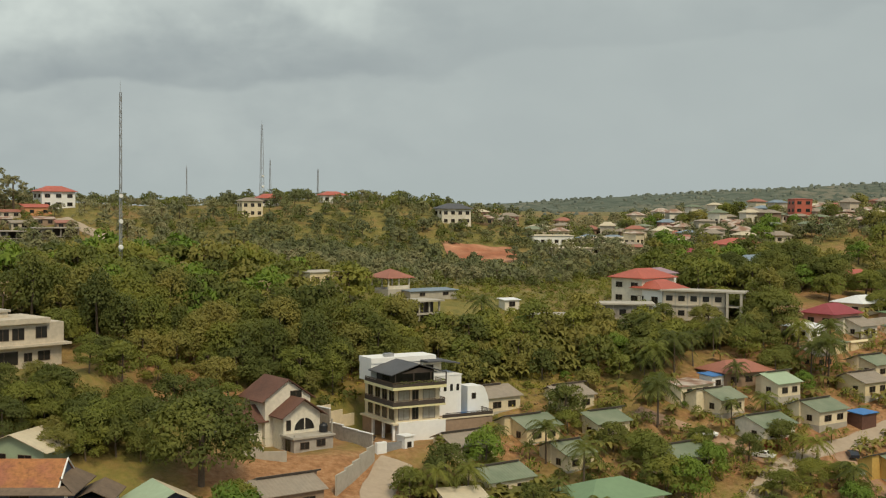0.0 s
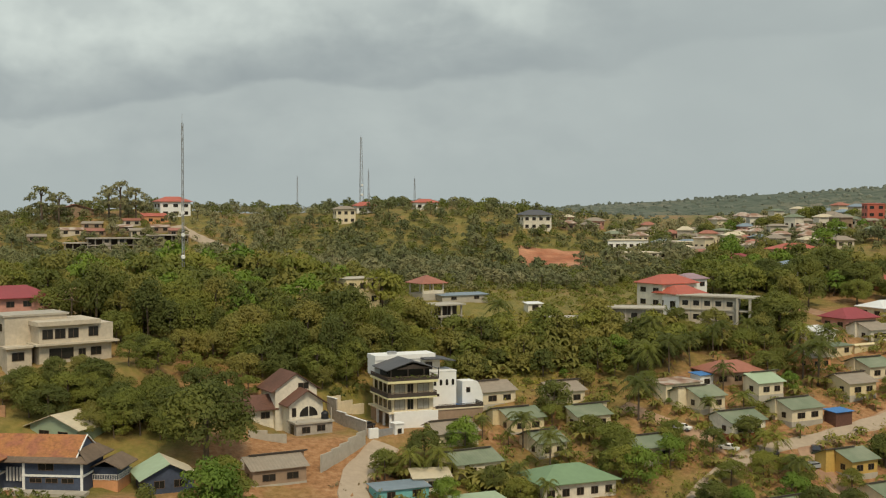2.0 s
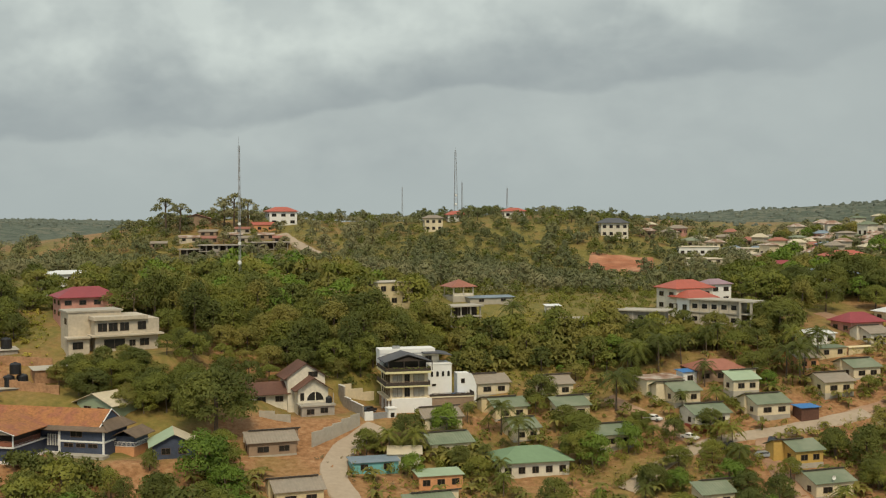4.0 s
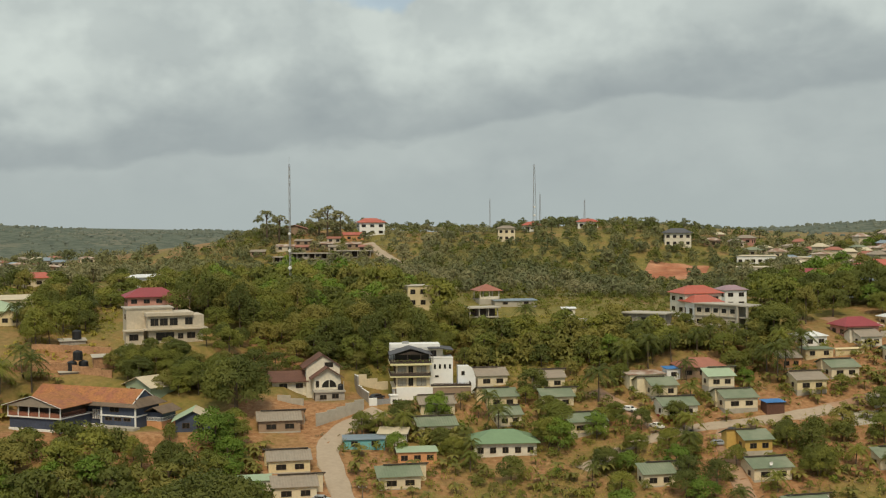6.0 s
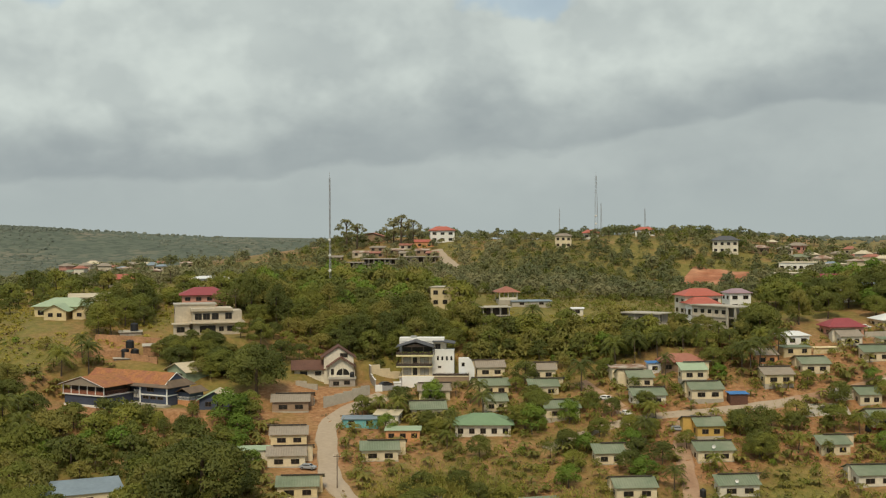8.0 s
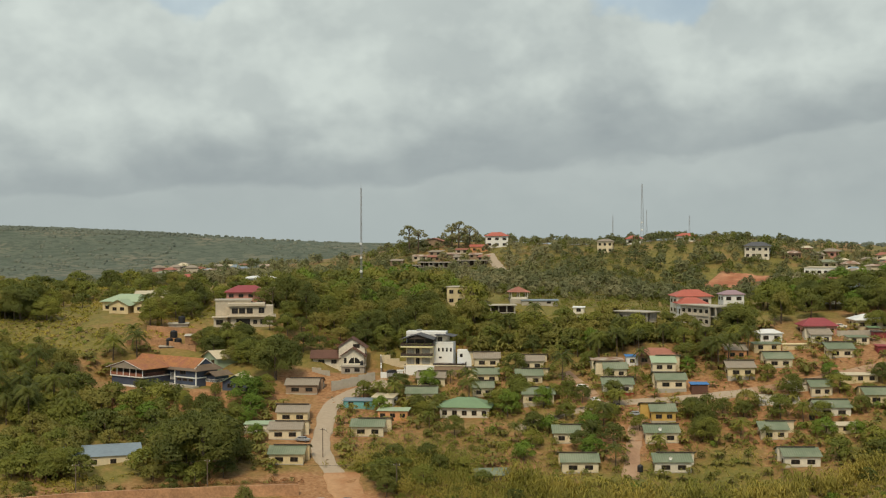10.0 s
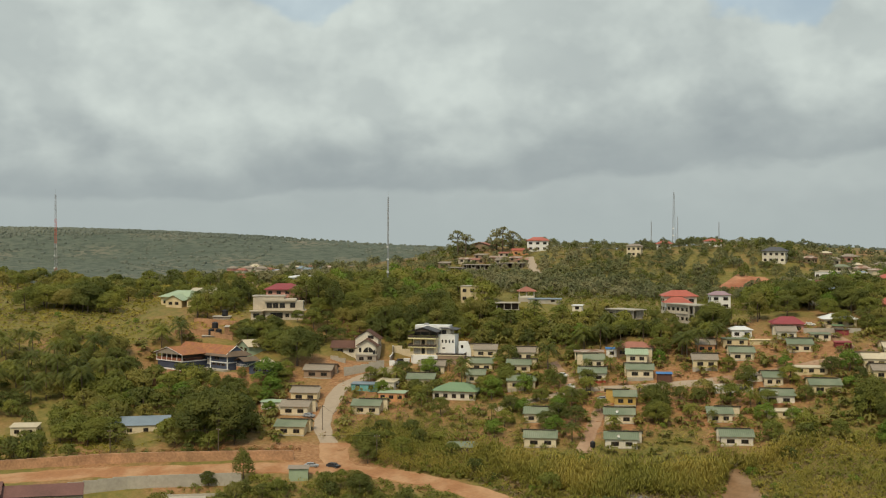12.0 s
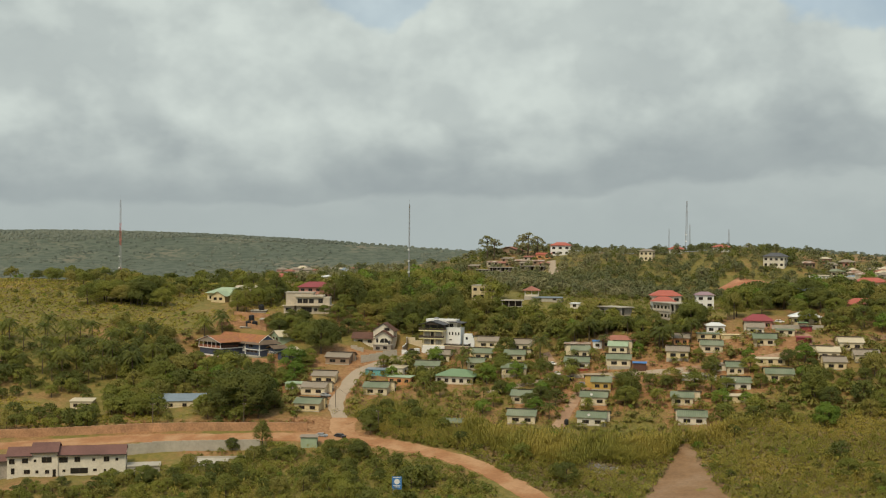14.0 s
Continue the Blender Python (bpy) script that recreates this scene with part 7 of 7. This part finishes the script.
ONE += ((("huge", 0), -65.0, -30.0, 0.8, "dense dark tree below the cream block"), (("huge", 0), -46.0, -31.0, 0.9, "dense dark tree above the navy house"), (("huge", 1), -52.5, -27.5, 0.75, "leafy tree below the cream block"),
        (("huge", 0), 101.5, 55.0, 1.35, "broad dark tree beside the concrete house"), (("huge", 0), 130.0, 110.0, 1.5, "great dark tree below the town"), (("huge", 0), 121.0, 104.0, 1.3, "great dark tree below the town"), (("huge", 0), 138.5, 103.0, 1.2, "broad dark tree below the town"), (("huge", 0), 112.0, 112.0, 1.1, "broad dark tree below the town"), (("huge", 1), 133.0, 92.0, 0.9, "leafy tree by the brown-roofed house"), (("broad", 0), 118.0, 88.0, 1.0, "dark tree above the estate"), (("broad", 1), 109.0, 82.0, 0.9, "leafy tree above the estate"),
        (("broad", 4), -84.0, -80.0, 0.9, "dark tree below the navy house"), (("broad", 0), -72.0, -82.0, 0.85, "dark tree below the navy house"), (("broad", 1), -60.0, -80.0, 0.8, "leafy tree below the navy house"), (("broad", 4), -50.0, -80.0, 0.75, "dark tree below the navy house"), (("broad", 6), -92.0, -72.0, 0.9, "olive tree beside the navy house"))
ONE += ((("broad", 4), 137.3, -88.5, 0.8, "dark rounded tree beside the dirt road"), (("broad", 1), 113.1, -80.5, 0.75, "leafy tree above the dirt road"), (("huge", 1), 116.2, -18.9, 0.85, "leafy green tree below the ochre bungalow"),
        (("broad", 5), 213.5, -51, 0.75, "rounded green tree in the fallow field"), (("broad", 1), 219, -48, 0.6, "rounded green tree in the fallow field"), (("broad", 3), 188.5, -6.7, 0.9, "fresh green tree at the field edge"), (("tall", 0), 175, 13.5, 1.1, "tall dark tree at the field edge"), (("broad", 0), 226, -58, 0.6, "dark green tree in the fallow field"))
for key, x, y, s, text in ONE:
    plant(key, x, y, s, text)
for x, y, s in ((-158, 243, 1.4), (-150, 240, 1.2), (-131, 247, 1.2), (-126, 246, 1.4), (-120, 249, 1.1)):
    plant(("umbrella", int(s * 20) % 3), x, y, s)


def thicket(name, make, spots, mat, label, category, tall=1.0):
    """ONE object of very many small growths: copies of a few sprays, turned and scaled."""
    vs, fs, ns, k = [], [], [], 0
    r = np.random.default_rng(len(spots))
    at = np.array(spots)
    level = height(at[:, 0], at[:, 1])
    for n, (x, y, s) in enumerate(spots):
        v, f, *nor = make[n % len(make)]
        a = r.uniform(0, 6.28)
        c, d = math.cos(a), math.sin(a)
        w = v * s
        q = np.stack([w[:, 0] * c - w[:, 1] * d + x, w[:, 0] * d + w[:, 1] * c + y, w[:, 2] * r.uniform(0.8, 1.2) * tall + level[n] - 0.1], 1)
        vs.append(q)
        if nor:
            g = nor[0]
            ns.append(np.stack([g[:, 0] * c - g[:, 1] * d, g[:, 0] * d + g[:, 1] * c, g[:, 2]], 1))
        fs.append(f + k)
        k += len(v)
    me = quick_mesh(name, np.concatenate(vs), np.concatenate(fs), np.concatenate(ns) if ns else None)
    me.materials.append(mat)
    return tagged(new(name, me), label, category, kind="stuff")


def sprays(seed, lobes, count, size, squash=0.8, up=0.34):
    return leaf_cards(np.random.default_rng(seed), lobes, count, size, squash, up)


def spots(poly, n, lo, hi, seed, reach=0.3, lane=2.5, keep=True, power=1.0):
    r = np.random.default_rng(seed)
    xs, ys = [p[0] for p in poly], [p[1] for p in poly]
    out = []
    for _ in range(n * 6):
        if len(out) >= n:
            break
        x, y = r.uniform(min(xs), max(xs)), r.uniform(min(ys), max(ys))
        if inside(x, y, poly) and (not keep or free(x, y, reach, lane)):
            out.append((x, y, lo + (hi - lo) * r.random() ** power))
    return out


CLUMP = [sprays(300 + i, [(0, 0, 1.6, 1.5), (0.9, 0.5, 1.1, 1.1), (-0.8, 0.7, 1.2, 1.1), (0.1, -1.0, 1.0, 1.1)], 19, 0.33) for i in range(4)]
MASS = [sprays(310 + i, [(0, 0, 1.7, 1.5), (0.9, 0.6, 1.2, 1.1), (-0.7, -0.6, 1.1, 1.2)], 13, 0.37) for i in range(4)]
TUFT = [sprays(320 + i, [(0, 0, 0.25, 0.5), (0.4, 0.3, 0.2, 0.4)], 22, 0.22, 0.7, 1.2) for i in range(4)]


def banana(seed):
    r = np.random.default_rng(seed)
    vs, fs = [], []
    for f in range(8):
        a = f * 2.4 + r.uniform(-0.3, 0.3)
        o, s = np.array([math.cos(a), math.sin(a), 0]), np.array([-math.sin(a), math.cos(a), 0])
        ln, up = r.uniform(1.5, 2.3), r.uniform(0.5, 1.4)
        k = len(vs)
        for q in range(5):
            u = q / 4
            p = np.array([0, 0, 1.3]) + o * ln * u * 0.8 + np.array([0, 0, ln * (up * u - up * 1.05 * u * u)])
            w = 0.34 * math.sin(0.25 + 2.7 * u)
            vs += [p - s * w - np.array([0, 0, 0.1]), p + s * w - np.array([0, 0, 0.1])]
        for q in range(4):
            fs += [(k + 2 * q, k + 2 * q + 3, k + 2 * q + 1), (k + 2 * q, k + 2 * q + 2, k + 2 * q + 3)]
    k = len(vs)
    for q in range(4):
        vs += [np.array([0.12 * math.cos(q * 1.57), 0.12 * math.sin(q * 1.57), -0.2]), np.array([0.09 * math.cos(q * 1.57), 0.09 * math.sin(q * 1.57), 1.35])]
    for q in range(4):
        b, c = k + 2 * q, k + 2 * ((q + 1) % 4)
        fs += [(b, c, c + 1), (b, c + 1, b + 1)]
    vs = np.array(vs)
    ns = vs * (0.35, 0.35, 0) + (0, 0, 0.8)
    ns[k:] = vs[k:] * (9, 9, 0) + (0, 0, 0.1)
    return vs, np.array(fs), ns / np.linalg.norm(ns, axis=1)[:, None]


BANANA = [banana(400 + i) for i in range(4)]


def stalk(seed):
    """A tall stem with narrow drooping blades."""
    r = np.random.default_rng(seed)
    vs, fs, ns = [], [], []
    for f in range(9):
        a, z = f * 2.4 + r.uniform(-0.4, 0.4), r.uniform(0.4, 2.3)
        o, s = np.array([math.cos(a), math.sin(a), 0]), np.array([-math.sin(a), math.cos(a), 0])
        ln = r.uniform(0.6, 1.15)
        k = len(vs)
        p, q = np.array([0, 0, z]), np.array([0, 0, z]) + o * ln * 0.55 + (0, 0, ln * 0.55)
        vs += [p - s * 0.05, q - s * 0.11, q + s * 0.11, q + o * ln * 0.5 - (0, 0, ln * 0.35)]
        fs += [(k, k + 1, k + 2), (k + 1, k + 3, k + 2)]
        ns += [(o * 0.3 + (0, 0, 1)) / 1.05] * 4
    return np.array(vs), np.array(fs), np.array(ns)


STALK = [stalk(500 + i) for i in range(5)]
ESTATE = [(-5, -40), (10, -52), (30, -88), (70, -66), (100, -66), (150, -30), (175, 10), (190, 60), (150, 92), (105, 50), (60, 22), (20, 12), (10, -22)]
FALLOW = [(62, -84), (75, -62), (100, -66), (118, -54), (150, -32), (168, -6), (200, 12), (270, 0), (260, -110), (190, -112), (150, -92), (118, -88), (90, -86)]
FRONT = [(22, -150), (44, -131), (62, -114), (92, -103), (112, -108), (150, -130), (120, -170), (60, -200), (25, -195)]
FIELD = [(-330, -120), (-150, -125), (-100, -90), (-95, -45), (-120, -30), (-150, -30), (-300, 20)]
VERGE = [(98, -86), (140, -100), (200, -146), (240, -150), (230, -118), (190, -108), (150, -90), (118, -84)]
SLOPE = [(20, 36), (60, 62), (110, 96), (100, 150), (30, 160), (-30, 120), (0, 70)]
HILL = [(-170, 60), (-110, 75), (-60, 72), (0, 70), (60, 110), (100, 160), (150, 165), (110, 235), (-20, 250), (-160, 230)]
RIDGE = [(-190, 225), (-20, 252), (110, 240), (260, 255), (300, 300), (100, 300), (-60, 300), (-190, 285)]
thicket("banana_plants", BANANA, spots(ESTATE, 380, 0.9, 1.6, 31, -2.0, 2.6) + spots([(0, -30), (8, -28), (30, -20), (32, -32), (12, -34)], 60, 1.0, 1.6, 131, -2.5, 2.5) + spots([(18, 14), (100, 48), (110, 72), (60, 60), (18, 30)], 620, 1.0, 1.7, 32, -1.5) + spots([(150, 80), (190, 92), (200, 60), (175, 60)], 90, 0.9, 1.4, 34, -1) + spots([(150, -20), (172, -6), (215, 15), (215, 50), (185, 34), (160, 5)], 200, 0.9, 1.5, 134, -1), LEAF["olive"], "broad-leaved banana plants growing among the houses", "banana plants")
thicket("banana_field", BANANA, spots([(75, -64), (118, -54), (150, -34), (150, -60), (118, -80), (85, -78)], 170, 0.8, 1.4, 33, -1) + spots(FALLOW, 420, 0.6, 1.2, 133, -1), LEAF["straw"], "yellowing banana plants and tall stalks in fallow ground", "banana plants")
thicket("crop_stalks", STALK, spots(FALLOW, 5200, 0.6, 1.25, 333, -1, 2.5) + spots([(72, -66), (100, -68), (118, -58), (136, -52), (150, -36), (168, -12), (150, -62), (128, -78), (96, -80)], 1500, 1.1, 1.9, 337, -1, 2.5) + spots(FRONT, 900, 0.7, 1.2, 334, -1, 4) + spots([(34, -82), (60, -93), (84, -88), (95, -84), (78, -64), (40, -62)], 900, 0.7, 1.3, 336, -1, 2.8) + spots(ESTATE, 900, 0.6, 1.1, 335, -1, 3), LEAF["straw"], "tall thin stalks with drooping yellow-green blades", "crops", 1.35)
thicket("scrub", CLUMP, spots(VERGE, 150, 0.3, 0.9, 150, -0.5, 3.4) + spots(ESTATE, 620, 0.35, 0.95, 35, -1.8, 3.0) + spots(FRONT, 420, 0.35, 1.0, 37, -0.5, 4.0) + spots([(28, -136), (48, -112), (66, -101), (90, -98), (112, -99), (150, -118), (190, -150), (150, -175), (60, -200), (20, -170)], 520, 0.4, 1.0, 137, -0.5, 3.2) + spots([(34, -82), (60, -93), (84, -88), (95, -84), (78, -64), (40, -62)], 110, 0.3, 0.9, 138, -0.5, 2.6) + spots(SLOPE, 560, 0.25, 0.8, 38, -0.5), LEAF["mid"], "low green scrub and weeds on dry ground", "scrub")
thicket("fallow_growth", CLUMP, spots(FALLOW, 500, 0.2, 0.6, 36, -0.5, 3.0, True, 1.6) + spots(FIELD, 300, 0.2, 0.5, 56, -0.5, 3.0, True, 1.8), LEAF["bright"], "yellow-green weeds over fallow ground", "weeds")
thicket("undergrowth", CLUMP, spots([(-75, 8), (-10, -1), (12, 18), (14, 45), (-45, 78), (-88, 50)], 260, 0.5, 1.2, 39, -1) + spots([(-100, -88), (-30, -75), (-4, -84), (0, -108), (-40, -128), (-110, -145), (-150, -125)], 330, 0.5, 1.2, 40, -0.5) + spots(HILL, 700, 0.5, 1.5, 41, -0.5, 3) + spots(RIDGE, 160, 0.9, 2.0, 241, -0.5, 3), LEAF["deep"], "dense dark green undergrowth beneath the trees", "undergrowth")
thicket("dry_weeds", TUFT, spots(VERGE, 900, 0.8, 1.8, 149, -1, 3.0) + spots(FALLOW, 3600, 0.8, 1.9, 42, -1, 2.5) + spots([(72, -66), (100, -68), (118, -58), (136, -52), (150, -36), (150, -62), (128, -78), (96, -80)], 900, 1.2, 2.4, 343, -1, 2.5) + spots(FIELD, 2500, 0.7, 1.6, 142, -1, 2.5) + spots(ESTATE, 1200, 0.5, 1.2, 43, -1, 2.0), LEAF["dry"], "dry brown weeds and old stalks", "weeds")
thicket("field_grass", TUFT, spots(FALLOW, 4200, 0.7, 1.7, 44, -1, 2.5) + spots(FIELD, 5200, 0.8, 2.0, 45, -1, 2.5) + spots([(-330, 30), (-160, -30), (-100, -40), (-70, -30), (-100, 20), (-160, 60), (-330, 90)], 3600, 0.8, 2.0, 245, -1, 2.5) + spots([(-30, -158), (-110, -175), (-90, -150), (-50, -140), (-10, -118)], 900, 0.7, 1.6, 246, -1, 2.5) + spots([(-30, 2), (0, 6), (30, 14), (60, 30), (60, 62), (10, 60), (-10, 30)], 1500, 0.6, 1.4, 247, -1, 2.5), LEAF["straw"], "yellow-green rough grass of the fields", "grass")
thicket("grass_tufts", TUFT, spots(VERGE, 1900, 0.8, 1.8, 148, -1, 3.0) + spots(FALLOW, 900, 0.8, 1.6, 144, -1, 2.5) + spots([(24, -140), (46, -112), (64, -101), (90, -97), (112, -98), (150, -117), (200, -158), (150, -180), (60, -205), (15, -180)], 3000, 0.8, 1.9, 46, -1, 2.6) + spots([(34, -82), (60, -94), (84, -88), (95, -84), (78, -64), (40, -62)], 700, 0.7, 1.5, 146, -1, 2.4) + spots(ESTATE, 1500, 0.5, 1.2, 47, -1, 2.5) + spots(SLOPE, 1600, 0.7, 1.8, 48, -1), LEAF["olive"], "tufts of rough grass", "grass")
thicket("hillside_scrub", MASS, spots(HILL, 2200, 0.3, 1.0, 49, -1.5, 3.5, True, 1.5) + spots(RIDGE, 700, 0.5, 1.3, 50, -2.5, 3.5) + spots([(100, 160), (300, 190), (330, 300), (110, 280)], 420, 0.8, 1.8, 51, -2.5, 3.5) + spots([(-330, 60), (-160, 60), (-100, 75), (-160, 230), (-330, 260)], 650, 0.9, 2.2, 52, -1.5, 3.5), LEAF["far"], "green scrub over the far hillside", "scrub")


def far_crown(seed):
    """A lumpy closed crown, for woods too far off to show leaves."""
    r = np.random.default_rng(seed)
    vs, fs = [], []
    for ring, (w, z) in enumerate(((3.2, -0.8), (3.5, 2.0))):
        for k in range(6):
            q = w * r.uniform(0.65, 1.25)
            vs.append((q * math.cos(k * 1.0472 + ring * 0.5), q * math.sin(k * 1.0472 + ring * 0.5), z + r.uniform(-0.7, 0.7)))
    vs.append((0.5 * r.normal(), 0.5 * r.normal(), 3.5 + r.uniform(-0.5, 0.6)))
    for k in range(6):
        a, b, c, d = k, (k + 1) % 6, 6 + k, 6 + (k + 1) % 6
        fs += [(a, b, d), (a, d, c), (c, d, 12)]
    at = np.array(vs)
    ns = at * (0.25, 0.25, 0.18) + (0, 0, 0.35)
    return at, np.array(fs), ns / np.linalg.norm(ns, axis=1)[:, None]


HAZE = [far_crown(340 + i) for i in range(6)]


def far_spots(n, seed, az0, az1, d0, d1, lo, hi, open_=0.0, along=2.4):
    """Crowns gathered into woods; the crests are wooded all along."""
    r = np.random.default_rng(seed)
    a, d = np.radians(r.uniform(az0, az1, n)), np.sqrt(r.uniform(d0 * d0, d1 * d1, n))
    x, y = 100 + d * np.sin(a), -200 + d * np.cos(a)
    patch = np.sin(x / 61 + 2.0 * np.sin(y / 140)) + np.sin(y / 47 + 1.7 * np.sin(x / 118)) + 0.6 * np.sin((x + y) / 29)
    crest = np.maximum(bump(x, y, -1500, 760, 900, 260, 32), bump(x, y, 800, 1150, 900, 260, -12))
    keep = patch + along * (crest - 0.45) + r.normal(0, 0.45, n) > open_
    return [(float(p), float(q), float(w)) for p, q, w in zip(x[keep], y[keep], r.uniform(lo, hi, n)[keep])]


# these crowns carry the haze in their pale grey-green colour
thicket("distant_woods", HAZE, far_spots(34000, 61, -82, 40, 520, 1300, 0.22, 0.55, -0.4) + far_spots(18000, 62, -82, 45, 1250, 2600, 0.45, 0.95, -0.9) + far_spots(42000, 63, -82, -30, 1200, 2300, 0.5, 0.95, 6.0, 18.0), LEAF["horizon"], "woods on the distant hills, haze put into their colour", "woods")


def rubbish_heap():
    """A low spread of pale bags and scraps."""
    r = np.random.default_rng(77)
    vs, fs = [], []
    for n in range(260):
        x, y = 137 + r.normal() * 3.6, -69 + r.normal() * 2.2
        z, s = float(height(x, y)) + 0.9 * math.exp(-((x - 137) / 4) ** 2 - ((y + 69) / 3) ** 2), r.uniform(0.15, 0.45)
        k = len(vs)
        for sx, sy, sz in ((-1, -1, -0.6), (1, -1, -0.6), (1, 1, -0.6), (-1, 1, -0.6), (0, 0, 0.9)):
            vs.append((x + sx * s * r.uniform(0.5, 1), y + sy * s * r.uniform(0.5, 1), z + sz * s * r.uniform(0.4, 1)))
        fs += [(k, k + 1, k + 4), (k + 1, k + 2, k + 4), (k + 2, k + 3, k + 4), (k + 3, k, k + 4)]
    me = quick_mesh("rubbish_heap", np.array(vs), np.array(fs))
    me.materials.append(material("mixed pale refuse", (0.36, 0.33, 0.30), 0.85, 0.3, 2.0, 0.5, 0, 0, (0.22, 0.20, 0.18), 0.6))
    return tagged(new("rubbish_heap", me), "heap of pale refuse in the fallow field", "rubbish", kind="stuff")


rubbish_heap()

thicket("lane_bananas", BANANA, spots([(-30, -50), (-12, -52), (-6, -70), (10, -88), (24, -98), (4, -100), (-14, -84)], 120, 0.9, 1.5, 601, -2, 3.0) + spots([(-100, -60), (-84, -44), (-78, -40), (-70, -46), (-88, -66)], 50, 0.9, 1.4, 602, -1, 2.5), LEAF["olive"], "banana plants along the lane and yard walls", "banana plants")
thicket("clipped_hedge", CLUMP, [(-58.5 + 19.5 * k / 40 + 0.7 * math.sin(k * 1.9), -70.6 + 0.9 * math.cos(k * 2.7), 1.05 + 0.25 * math.sin(k * 1.3)) for k in range(41)], LEAF["deep"], "dense clipped dark green hedge before the navy house", "hedge")
thicket("flowering_hedge", CLUMP, [(-30 + 62 * k / 60 + 0.6 * math.sin(k), -150.5 + 49 * k / 60 + 3.2 + 0.5 * math.cos(k * 2), 0.5 + 0.2 * math.sin(k * 1.7)) for k in range(60)], material("orange flowering hedge", (0.32, 0.15, 0.06), 0.8, 0.35, 0.7, 0.3, 0, 0, (0.16, 0.17, 0.04), 0.35, 0, 0.25), "orange flowering hedge on top of the stone wall", "hedge")
